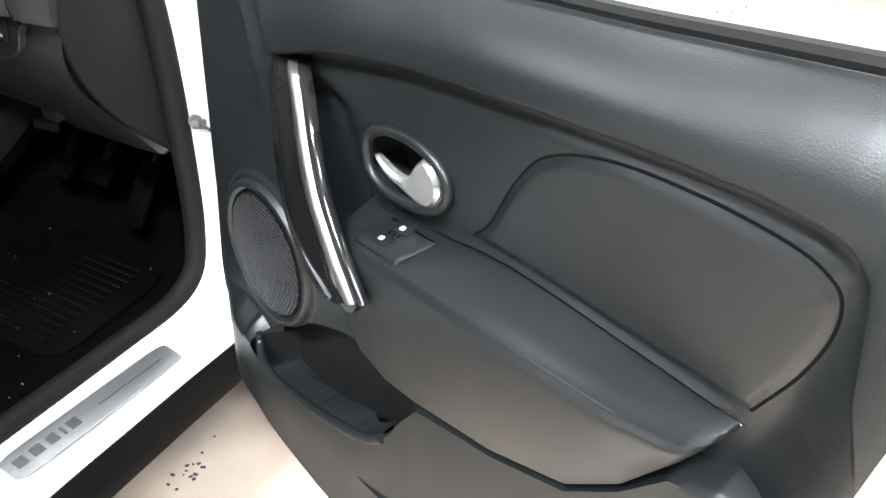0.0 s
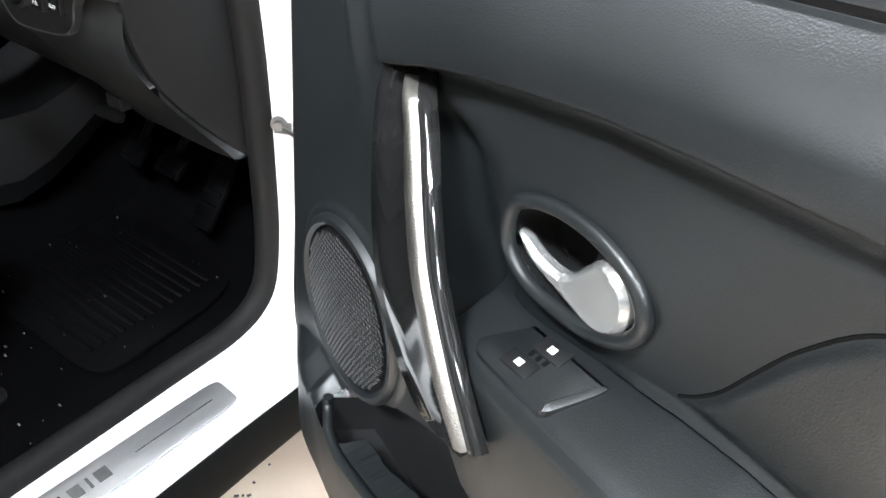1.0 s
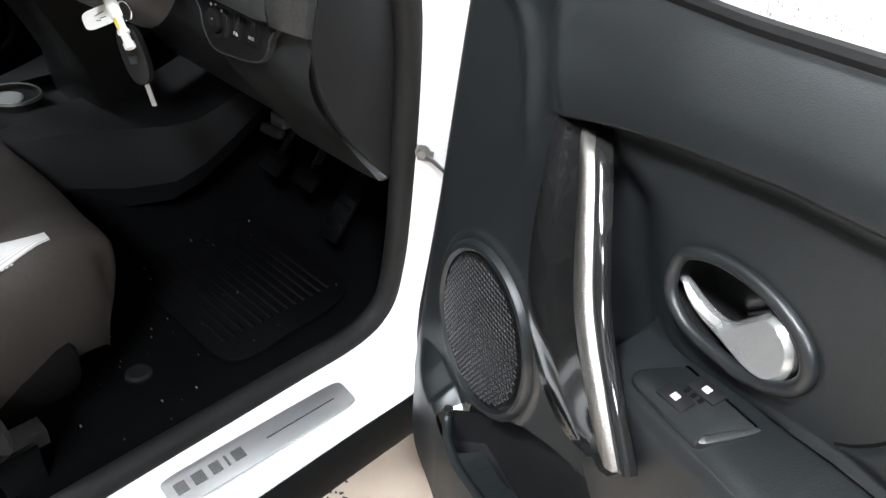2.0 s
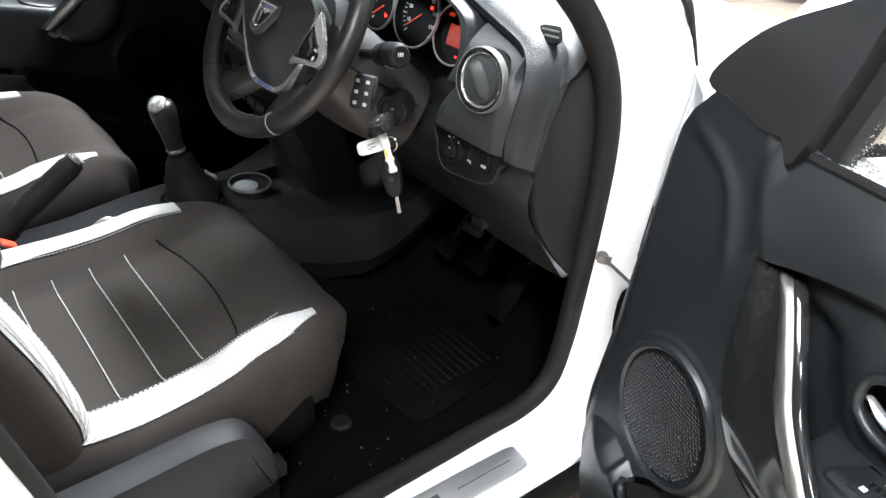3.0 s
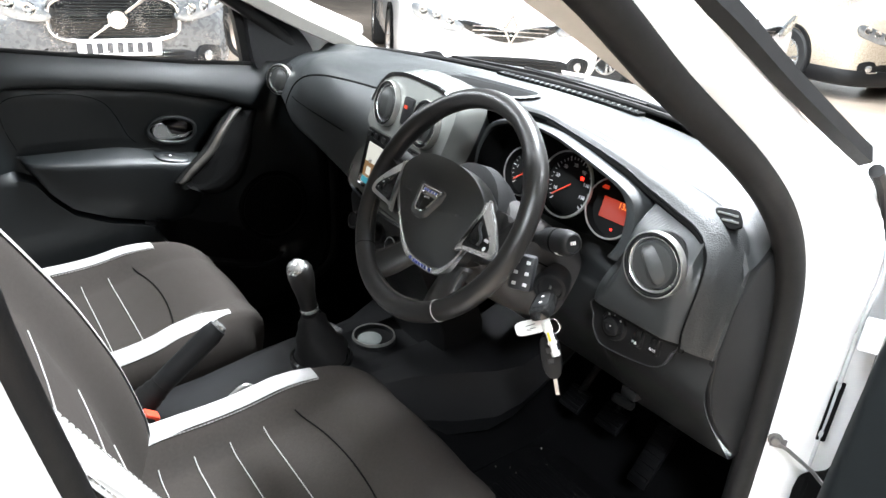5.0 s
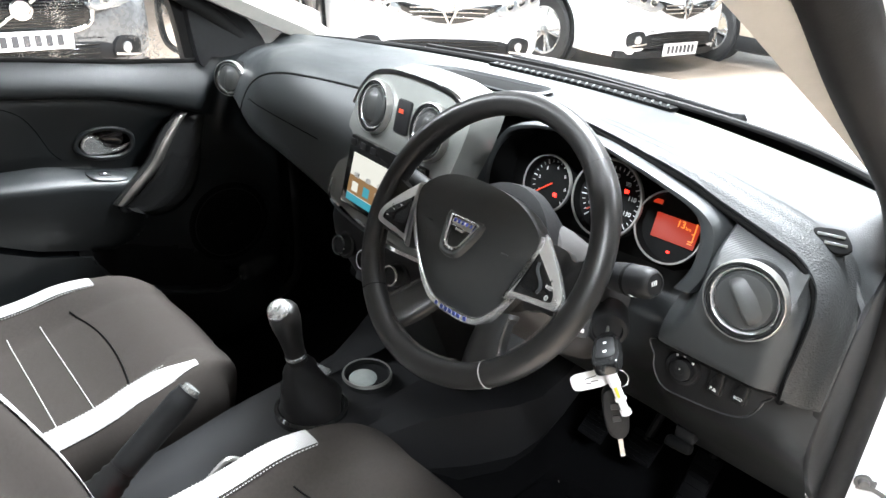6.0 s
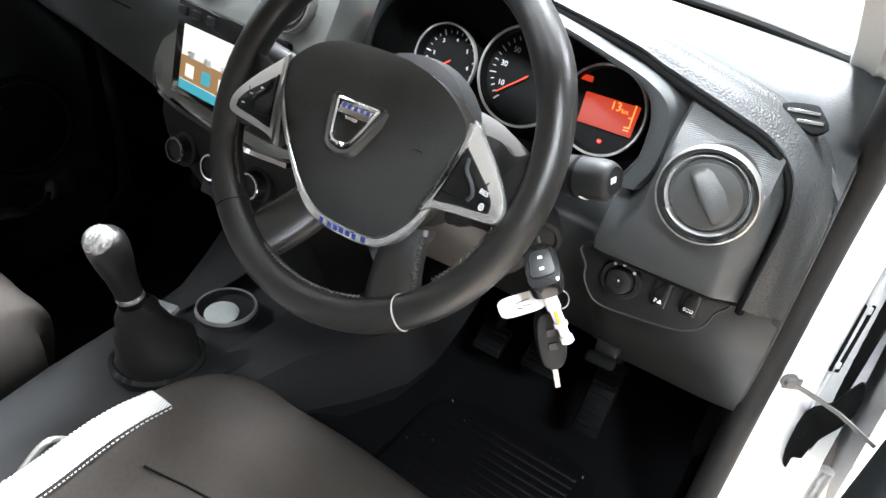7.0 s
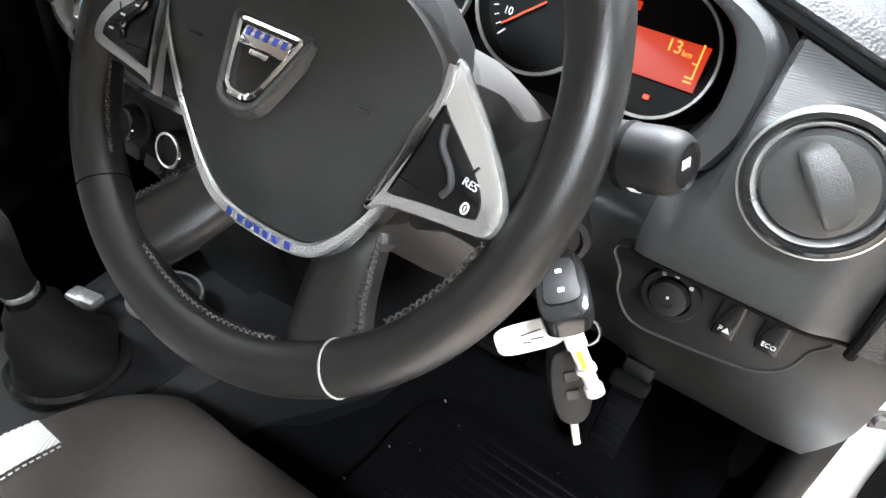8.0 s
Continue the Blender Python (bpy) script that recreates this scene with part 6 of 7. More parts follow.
for i, (gx, gz, gr) in enumerate(((0.243, 1.070, 0.041), (0.344, 1.079, 0.053), (0.440, 1.071, 0.046))):
    gm = axes((gx, 1.030, gz), GN)
    g = part("gauge", lathe([(gr * 1.03, -0.012), (gr * 1.03, 0.010), (gr * 0.97, 0.012), (gr * 0.95, 0.004), (gr * 0.94, -0.002), (gr * 0.02, -0.002)], gm, 48), BLACK, binn, "round black dial")
    part("gauge_ring", lathe([(gr * 1.035, 0.009), (gr * 1.02, 0.0135), (gr * 0.975, 0.0135), (gr * 0.965, 0.010)], gm, 48, True), STEEL, g, "thin silver dial ring")
    if i < 2:
        ticks = []
        for k in range(29 if i else 21):
            a = radians(225 - 270 * k / (28 if i else 20))
            long = k % 4 == 0
            ticks.append(moved(rbox(pose(gr * 0.80 * math.cos(a), gr * 0.80 * math.sin(a), -0.0012, 0, 0, math.degrees(a)), gr * (0.15 if long else 0.08), 0.0012 if long else 0.0007, 0.0006, 0, 1), gm))
        part("dial_ticks", join(*ticks), TICK, g, "pale printed scale")
        nums = ("10", "30", "50", "70", "90", "110", "130") if i else ("1", "2", "3", "4", "5", "6")
        for k, t in enumerate(nums):
            a = radians((205 - 38 * k) if i else (215 - 44 * k))
            me = bpy.data.curves.new("dial_number", "FONT")
            me.body, me.size, me.extrude, me.align_x, me.align_y = t, gr * 0.16, 0.0002, "CENTER", "CENTER"
            me.materials.append(TICK)
            tx = new("dial_number", me)
            tx.parent = g
            tx.matrix_basis = gm @ pose(gr * 0.60 * math.cos(a), gr * 0.60 * math.sin(a), -0.001)
        a = radians(218)
        part("needle", moved(rbox(pose(gr * 0.35 * math.cos(a), gr * 0.35 * math.sin(a), 0.001, 0, 0, math.degrees(a)), gr * 0.8, 0.0016, 0.001, 0.0003, 1), gm), RED, g, "thin red needle")
        dx, dz = ((0.010, -0.014), (0.020, 0.016))[i]
        part("warning_light", moved(rbox(pose(dx, dz, -0.0004), 0.0065, 0.0050, 0.0008, 0.0003, 1), gm), RED_LED, g, "red warning light")
    else:
        sc = part("trip_display", moved(plate([(-0.026, -0.019), (0.034, -0.019), (0.035, 0.013), (-0.026, 0.013)], gm @ pose(0, 0, -0.001), 0.001, 0.0003), Matrix()), SCREEN_R, g, "lit orange trip display")
        me = bpy.data.curves.new("display_text", "FONT")
        me.body, me.size, me.extrude, me.align_x, me.align_y = "13", 0.0125, 0.0002, "CENTER", "CENTER"
        me.materials.append(AMBER)
        tx = new("display_text", me)
        tx.parent = sc
        tx.matrix_basis = gm @ pose(0.010, 0.007, 0.0006)
        me = bpy.data.curves.new("display_text", "FONT")
        me.body, me.size, me.extrude, me.align_x, me.align_y = "km", 0.006, 0.0002, "CENTER", "CENTER"
        me.materials.append(AMBER)
        tx = new("display_text", me)
        tx.parent = sc
        tx.matrix_basis = gm @ pose(0.0205, 0.0045, 0.0006)
        for q, (a, b, w, h) in enumerate(((0.030, 0.002, 0.0012, 0.024), (0.0275, -0.010, 0.006, 0.0012), (0.0275, -0.013, 0.006, 0.0012), (0.028, 0.0, 0.004, 0.001))):
            part("fuel_bar", moved(rbox(pose(a, b, 0.0005), w, h, 0.0004, 0, 1), gm), AMBER, sc)
        part("warning_light", moved(rbox(pose(0.004, -0.032, -0.0004), 0.004, 0.003, 0.0008, 0.0002, 1), gm), RED_LED, g)
        part("warning_light", moved(rbox(pose(-0.030, 0.026, -0.0004), 0.014, 0.006, 0.0006, 0.0002, 1), gm), SCREEN_R, g)

# passenger airbag panel: its outline as a groove on the face, and a short seam
def on_face(x, z, out=0.0):
    sec = spline(face_section(x), 4)
    j = min(range(1, 36), key=lambda q: abs(sec[q][1] - z))
    nearer = j + 1 if sec[j][1] > z else j - 1
    f = (z - sec[j][1]) / (sec[nearer][1] - sec[j][1] + 1e-9)
    return (x, float(sec[j][0] + (sec[nearer][0] - sec[j][0]) * f) - out, z + 0.3 * out)


groove = [(-0.520, 1.012), (-0.508, 1.045), (-0.490, 1.074), (-0.462, 1.098), (-0.420, 1.117), (-0.360, 1.128), (-0.28, 1.134), (-0.20, 1.138), (-0.10, 1.141)]
part("fascia_groove", tube([on_face(x, z, -0.0006) for x, z in spline(groove, 5)], 0.0026, 8), BLACK, dash, "dark groove round the airbag panel")
part("airbag_seam", tube([on_face(x, z, 0.0) for x, z in spline([(-0.470, 1.057), (-0.462, 1.061), (-0.440, 1.058), (-0.32, 1.050), (-0.20, 1.043)], 5)], 0.0011, 6), BLACK, dash, "thin airbag seam")

# centre stack
cs_o = [(-0.152, 0.955), (-0.138, 1.02), (-0.124, 1.09), (-0.105, 1.145), (-0.070, 1.182), (-0.015, 1.194), (0.06, 1.195), (0.130, 1.190), (0.180, 1.172), (0.172, 1.11), (0.150, 1.04), (0.145, 0.955), (0.0, 0.946)]
co_ = [(q[0], q[1]) for q in spline(cs_o, 4, closed=True)]
tilt = lambda x, z: 0.945 - 0.0 + 0.28 * (z - 1.12) * 0.8 - 0.10 * (x - 0.0) - 0.02
rows = []
for k, off in ((1.03, 0.06), (1.0, 0.006), (0.985, 0.0), (0.95, -0.001), (0.5, -0.001), (0.02, -0.001)):
    rows.append([(0.015 + (x - 0.015) * k, tilt(0.015 + (x - 0.015) * k, 1.065 + (z - 1.065) * k) + off, 1.065 + (z - 1.065) * k) for x, z in co_])
stack = part("radio_fascia", grid(rows, close_u=True), PIANO, dash, "semi-gloss grey centre fascia")
stk_n = Vector((-0.10, -1, 0.22))
for x, z in ((-0.045, 1.134), (0.104, 1.130)):
    round_vent((x, tilt(x, z) - 0.006, z), stk_n, 0.041, 0)
part("vent_bridge", sweep(spline([(-0.112, tilt(-0.112, 1.12), 1.125), (-0.098, tilt(-0.098, 1.155), 1.155), (-0.066, tilt(-0.066, 1.180), 1.182), (-0.015, tilt(-0.015, 1.192), 1.193), (0.06, tilt(0.06, 1.194), 1.194), (0.128, tilt(0.128, 1.188), 1.189), (0.176, tilt(0.176, 1.17), 1.171)], 4), [(-0.003, -0.004), (0.003, -0.004), (0.003, 0.004), (-0.003, 0.004)], up=(0, -1, 0.2)), CHROME, stack, "chrome rim over the centre vents")
hz = part("hazard_switch", rbox(axes((0.030, tilt(0.030, 1.134) - 0.002, 1.134), stk_n), 0.036, 0.052, 0.008, 0.004), DARK, stack, "switch block between the vents")
for dz in (0.010, -0.010):
    part("hazard_icon", rbox(axes((0.030, tilt(0.030, 1.134) - 0.0068, 1.134 + dz), stk_n), 0.012, 0.006, 0.001, 0.0003, 1), ICON if dz < 0 else RED, hz)
rad = part("radio", rbox(axes((0.012, tilt(0.012, 1.022) - 0.004, 1.022), stk_n), 0.212, 0.118, 0.012, 0.004), GLOSS, dash, "black radio with colour touch screen")
scm = axes((0.000, tilt(0.0, 1.015) - 0.0105, 1.016), stk_n)
scr = part("screen", rbox(scm, 0.148, 0.080, 0.002, 0.0006, 1), SCREEN_W, rad, "lit radio touch screen")
part("screen_band", rbox(scm @ pose(0, -0.034, 0.0012), 0.147, 0.012, 0.0006, 0.0001, 1), SCREEN_T, scr, "teal band along the screen")
part("screen_bar", rbox(scm @ pose(0, -0.012, 0.0012), 0.147, 0.030, 0.0006, 0.0001, 1), SCREEN_B, scr, "brown band across the screen")
for i in range(4):
    part("screen_tile", rbox(scm @ pose(-0.052 + i * 0.035, -0.014, 0.0016), 0.018, 0.016, 0.0006, 0.0001, 1), (SCREEN_W, SCREEN_T, SCREEN_W, SCREEN_T)[i], scr)
    part("screen_tile", rbox(scm @ pose(-0.052 + i * 0.035, 0.006, 0.0016), 0.014, 0.008, 0.0006, 0.0001, 1), WHITE, scr)
for i, x in enumerate((-0.08, -0.05, -0.02, 0.05, 0.08)):
    part("radio_key", rbox(axes((x, tilt(x, 1.070) - 0.011, 1.0695), stk_n), 0.018, 0.011, 0.003, 0.0012, 1), DARK, rad)
part("stack_lip", sweep(spline([(-0.135, tilt(-0.135, 0.985) - 0.002, 0.990), (-0.118, tilt(-0.118, 0.965) - 0.012, 0.966), (-0.06, tilt(-0.06, 0.957) - 0.016, 0.955), (0.06, tilt(0.06, 0.952) - 0.016, 0.950), (0.15, tilt(0.15, 0.957) - 0.01, 0.955)], 5), [(-0.003, -0.004), (0.003, -0.004), (0.003, 0.004), (-0.003, 0.004)], up=(0, -1, 0.2)), CHROME, dash, "chrome lip under the radio")
# heating controls and lower stack
low_rows = []
for z, y, w in ((0.955, 0.905, 0.135), (0.93, 0.893, 0.130), (0.90, 0.892, 0.122), (0.86, 0.905, 0.112), (0.80, 0.935, 0.105), (0.74, 0.965, 0.10), (0.69, 0.985, 0.10), (0.62, 0.99, 0.10)):
    low_rows.append([(0.01 + w * k, y - 0.010 * (1 - abs(k) ** 4) + (0.10 if abs(k) > 1.01 else 0), z) for k in (-1.02, -1, -0.9, -0.6, -0.3, 0, 0.3, 0.6, 0.9, 1, 1.02)])
lower = part("heater_console", grid(low_rows), DARK, dash, "black lower centre stack")
for x in (-0.060, 0.010, 0.080):
    hm = axes((x, 0.882, 0.896), (0, -1, 0.25))
    k = part("heater_knob", lathe([(0.0235, -0.006), (0.0235, 0.004), (0.019, 0.006), (0.0175, 0.018), (0.0165, 0.020), (0.014, 0.020), (0.013, 0.017), (0.002, 0.017)], hm, 32), DARK, lower, "round black heater knob")
    part("knob_ring", lathe([(0.0172, 0.0185), (0.0168, 0.0205), (0.0145, 0.0205), (0.0140, 0.0185)], hm, 32, True), CHROME, k, "chrome knob ring")
for i, (x, z) in enumerate(((-0.055, 0.835), (-0.02, 0.832), (0.015, 0.831))):
    um = axes((x, 0.911, z), (0, -1, 0.35))
    part("socket_cover", rbox(um, 0.026, 0.030, 0.006, 0.002), GREYTRIM, lower, "grey socket cover")
    part("socket_icon", rbox(um @ pose(0, 0.004, 0.0034), 0.010, 0.005, 0.0008, 0.0003, 1), ICON, lower)

# ---- seats ----
def car_seat(xc, dy, side, label, base_label):
    """side: 1 where the outer flank is on the right."""
    seat = thing("bucket_chair", (xc, 0.45 + dy, 0.42), label, "seat", "front seats")
    # centre line of the cushion: (y, z), from the back to under the front edge
    line = spline([(0.30, 0.660), (0.38, 0.642), (0.46, 0.640), (0.54, 0.647), (0.60, 0.660), (0.66, 0.682), (0.715, 0.697), (0.765, 0.692), (0.800, 0.665), (0.812, 0.620), (0.805, 0.560), (0.79, 0.50)], 4)
    m = len(line)
    us = np.linspace(-1, 1, 61)

    def cushion_point(i, u, lift=0.0):
        y, z = line[i]
        t = i / (m - 1)
        prev, nxt = line[max(0, i - 1)], line[min(m - 1, i + 1)]
        tg = np.array(nxt) - np.array(prev)
        tg = tg / np.linalg.norm(tg)
        nrm = np.array((-tg[1], tg[0]))
        w = float(np.interp(t, [0, 0.18, 0.36, 0.45, 0.545, 0.636, 0.727, 0.818, 1], [0.25, 0.257, 0.250, 0.240, 0.222, 0.203, 0.185, 0.175, 0.17]))
        bol = float(np.interp(t, [0, 0.4, 0.52, 0.65, 1], [0.050, 0.045, 0.022, 0.006, 0.0]))
        a = abs(u)
        h = bol * float(smooth01((a - 0.52) / 0.30)) - 0.014 * float(smooth01((a - 0.90) / 0.10))
        x = w * (a if a < 0.9 else 0.9 + (a - 0.9) * 0.75)
        if a > 0.985:
            h -= 0.012
        h += 0.006 * math.cos(u * 2.2) + lift
        return (xc + math.copysign(x, u), y + nrm[0] * h + dy, z + nrm[1] * h)

    rows = [[cushion_point(i, u) for u in us] for i in range(m)]
    # flanks falling to the base
    for r in rows:
        y = r[0][1]
        for end, s in ((0, -1), (-1, 1)):
            p = r[end]
            extra = [(p[0] + s * 0.006, p[1], p[2] - 0.02), (p[0] + s * 0.004, p[1], p[2] - 0.07), (p[0] - s * 0.02, p[1], max(0.47, p[2] - 0.17))] if r[30][2] > 0.60 else [(p[0], p[1] - 0.02, p[2] - 0.004), (p[0] - s * 0.01, p[1] - 0.05, p[2] - 0.01), (p[0] - s * 0.02, p[1] - 0.09, p[2] - 0.02)]
            if s < 0:
                r[:0] = extra[::-1]
            else:
                r.extend(extra)
    part("cushion", grid(rows), FABRIC, seat, "dark woven fabric seat cushion", 60)
    # pale mesh strips along the bolsters
    i0, i1 = 2, int(m * 0.53)
    for s in (-1, 1):
        last = i1 + 3 if s > 0 else i1
        srows = []
        for i in range(i0, last):
            cut = float(smooth01((i - i1 + 3) / 5)) if s > 0 else 0.0
            wide = 1 + 0.16 * float(smooth01((i0 + 7 - i) / 6)) if s < 0 else 1
            srows.append([cushion_point(i, s * u, 0.0022) for u in np.linspace(0.955 - 0.195 * wide + 0.10 * cut, 0.955 - 0.030 * cut, 9)])
        under = [[Vector(p) - Vector((0, 0, 0.006)) for p in srows[-1]]]
        strip = part("bolster_strip", grid(srows + under), MESH_W, seat, "white perforated mesh bolster strip", 60)
        for uu in (0.745, 0.952):
            dashes = []
            for i in range(i0 * 3, (i1 - 1) * 3, 1):
                a, f = divmod(i, 3)
                pa, pb = Vector(cushion_point(a, s * uu, 0.0026)), Vector(cushion_point(min(m - 1, a + 1), s * uu, 0.0026))
                q0, q1 = pa.lerp(pb, f / 3), pa.lerp(pb, f / 3 + 0.20)
                dashes.append(tube([q0, q1], 0.0008, 5))
            part("stitch_line", join(*dashes), THREAD, seat, "pale double stitching")
    # sewn seams across the cushion
    seam_us = np.linspace(-0.62, 0.62, 25)
    for k, yy in enumerate((0.402, 0.458, 0.516, 0.574, 0.630)):
        pts = []
        for u in seam_us:
            yv = yy + (0.018 * (1 - (u / 0.62) ** 2) if k == 4 else 0)
            i = min(range(m - 12), key=lambda j: abs(line[j][0] - yv))
            j = i + 1 if line[i][0] < yv else i - 1
            f = (yv - line[i][0]) / (line[j][0] - line[i][0] + 1e-9)
            pa, pb = Vector(cushion_point(i, u, 0.0008)), Vector(cushion_point(j, u, 0.0008))
            pts.append(pa.lerp(pb, f))
        part("seam", tube(pts, 0.0009 if k < 4 else 0.0014, 6), THREAD if k < 4 else BLACK, seat, "pale sewn seam across the cushion" if k < 4 else "dark piped seam")
    # backrest
    bl = spline([(0.365, 0.640), (0.352, 0.70), (0.330, 0.80), (0.295, 0.90), (0.252, 1.00), (0.205, 1.10), (0.165, 1.18), (0.135, 1.225), (0.10, 1.24), (0.06, 1.22)], 5)
    mb = len(bl)

    def back_point(i, u, lift=0.0):
        y, z = bl[i]
        prev, nxt = bl[max(0, i - 1)], bl[min(mb - 1, i + 1)]
        tg = np.array(nxt) - np.array(prev)
        tg = tg / np.linalg.norm(tg)
        nrm = np.array((tg[1], -tg[0]))
        t = i / (mb - 1)
        w = float(np.interp(t, [0, 0.15, 0.45, 0.7, 0.85, 1], [0.245, 0.255, 0.262, 0.235, 0.20, 0.17]))
        bol = float(np.interp(t, [0, 0.12, 0.35, 0.6, 0.8, 1], [0.040, 0.055, 0.050, 0.032, 0.012, 0]))
        a = abs(u)
        h = bol * float(smooth01((a - 0.50) / 0.32)) - 0.016 * float(smooth01((a - 0.90) / 0.10)) + 0.006 * math.cos(u * 2.2) + lift
        x = w * (a if a < 0.9 else 0.9 + (a - 0.9) * 0.75)
        return (xc + math.copysign(x, u), y + nrm[0] * h + dy, z + nrm[1] * h)

    rows = [[back_point(i, u) for u in us] for i in range(mb)]
    for r in rows:
        for end, s in ((0, -1), (-1, 1)):
            p = r[end]
            extra = [(p[0] + s * 0.004, p[1] - 0.02, p[2] - 0.004), (p[0] + s * 0.002, p[1] - 0.07, p[2] - 0.015), (p[0] - s * 0.03, p[1] - 0.12, p[2] - 0.03)]
            if s < 0:
                r[:0] = extra[::-1]
            else:
                r.extend(extra)
    part("backrest", grid(rows), FABRIC, seat, "dark woven fabric backrest", 60)
    part("backrest_shell", grid([[(xc + 0.225 * k, y - 0.125 + dy, z - 0.03) for k in np.linspace(-1, 1, 7)] for y, z in bl[::4]]), DARK, seat)
    for s in (-1, 1):
        top = int(mb * 0.78)
        srows = [[back_point(i, s * u, 0.0022) for u in np.linspace(0.80, 0.965, 8)] for i in range(1, top)]
        part("bolster_strip", grid(srows), MESH_W, seat, "white perforated mesh bolster strip", 60)
        for uu in (0.795, 0.95):
            dashes = []
            for i in range(3, (top - 1) * 3):
                a, f = divmod(i, 3)
                pa, pb = Vector(back_point(a, s * uu, 0.0026)), Vector(back_point(a + 1, s * uu, 0.0026))
                dashes.append(tube([pa.lerp(pb, f / 3), pa.lerp(pb, f / 3 + 0.22)], 0.0008, 5))
            part("stitch_line", join(*dashes), THREAD, seat, "pale double stitching")
    for k in (8, 13, 18, 23, 28):
        part("seam", tube([back_point(k, u, 0.0008) for u in np.linspace(-0.46, 0.46, 17)], 0.0009, 6), THREAD, seat, "pale sewn seam across the backrest")
    # head restraint
    hr = [[(xc + 0.115 * math.copysign(abs(math.cos(a)) ** 0.6, math.cos(a)) * k, 0.075 + dy + yy, 1.365 + 0.075 * math.copysign(abs(math.sin(a)) ** 0.7, math.sin(a)) * k) for a in np.linspace(0, 2 * math.pi, 29)[:-1]] for k, yy in ((0.05, 0.045), (0.8, 0.042), (1.0, 0.02), (1.0, -0.03), (0.8, -0.05), (0.05, -0.052))]
    part("head_restraint", grid(hr, close_u=True), FABRIC, seat, "dark fabric head restraint", 60)
    for s in (-1, 1):
        part("restraint_post", tube([(xc + s * 0.06, 0.085 + dy, 1.20), (xc + s * 0.06, 0.075 + dy, 1.33)], 0.006, 10), STEEL, seat)
    # side valance, frame and rails
    va = spline([(0.24, 0.645), (0.34, 0.650), (0.43, 0.652), (0.52, 0.655), (0.57, 0.640), (0.60, 0.59), (0.612, 0.545), (0.60, 0.515), (0.50, 0.508), (0.38, 0.505), (0.25, 0.505)], 4, closed=True)
    vx = xc + side * 0.262
    vm = Matrix(((0, 0, side, vx), (1, 0, 0, dy), (0, 1, 0, 0), (0, 0, 0, 1)))
    part("side_valance", plate([(q[0], q[1]) for q in va], vm, 0.042, 0.020), DARK, seat, "black plastic seat valance")
    part("cushion_frame", rbox(pose(xc, 0.50 + dy, 0.52), 0.44, 0.46, 0.10, 0.03), BLACK, seat)
    for s in (-1, 1):
        part("seat_rail", sweep([(xc + s * 0.215, 0.22 + dy, 0.452), (xc + s * 0.215, 0.66 + dy, 0.446)], [(-0.014, -0.014), (0.014, -0.014), (0.014, 0.012), (-0.014, 0.012)]), STEEL, seat, "steel seat rail")
        for yy in (0.26, 0.62):
            part("rail_foot", rbox(pose(xc + s * 0.215, yy + dy, 0.41), 0.04, 0.05, 0.075, 0.004), DARK, seat)
    return seat


car_seat(0.325, 0.0, 1, "dark fabric driver's seat with white mesh bolsters and pale seams", "")
car_seat(-0.340, -0.095, -1, "dark fabric passenger seat with white mesh bolsters", "")

# seat belt buckle between the seats
buckle = thing("belt_buckle", (0.045, 0.41, 0.60), "seat belt buckle with red release button", "buckle")
part("buckle_body", rbox(pose(0.045, 0.40, 0.640, -35, 0, 0), 0.026, 0.030, 0.075, 0.006), DARK, buckle)
part("release_button", rbox(pose(0.045, 0.424, 0.664, -35, 0, 0), 0.022, 0.026, 0.016, 0.003), RED, buckle, "red release button")
part("buckle_stalk", rbox(pose(0.045, 0.375, 0.58, -35, 0, 0), 0.016, 0.01, 0.10, 0.002), DARK, buckle)

# ---- centre console ----
console = thing("centre_console", (0.0, 0.75, 0.545), "dark grey centre console with cup holder tray", "console")
prof = []
for y, z, w in ((0.28, 0.600, 0.085), (0.42, 0.612, 0.085), (0.55, 0.622, 0.088), (0.66, 0.640, 0.092), (0.76, 0.648, 0.096), (0.84, 0.640, 0.098), (0.92, 0.628, 0.10), (1.00, 0.630, 0.10)):
    prof.append([(-w - 0.012, y, 0.50), (-w - 0.004, y, z - 0.02), (-w + 0.006, y, z), (-w + 0.02, y, z + 0.004), (-w * 0.4, y, z - 0.004), (0, y, z - 0.006), (w * 0.4, y, z - 0.004), (w - 0.02, y, z + 0.004), (w - 0.006, y, z), (w + 0.004, y, z - 0.02), (w + 0.012, y, 0.50)])
part("console_top", grid(prof), CONSOLE, console, "grey console top", 40)
# flared side panel running down to the footwell
side_rows = []
for y, zt, xo, zb in ((0.70, 0.625, 0.108, 0.55), (0.80, 0.628, 0.115, 0.54), (0.90, 0.632, 0.135, 0.53), (0.98, 0.636, 0.175, 0.52), (1.05, 0.640, 0.215, 0.53), (1.10, 0.648, 0.235, 0.56), (1.16, 0.67, 0.24, 0.60), (1.25, 0.72, 0.24, 0.66)):
    side_rows.append([(0.06, y, zt + 0.012), (0.095, y, zt + 0.010), (xo - 0.004, y, zt - 0.006), (xo + 0.006, y, (zt + zb) / 2), (xo + 0.012, y, zb), (xo - 0.01, y, zb - 0.05)])
part("console_flank", grid(side_rows), CONSOLE, console, "dark grey flared console flank", 25)
part("console_flank", grid([[(-p[0], p[1], p[2]) for p in r] for r in side_rows]), CONSOLE, console, "dark grey flared console flank", 25)
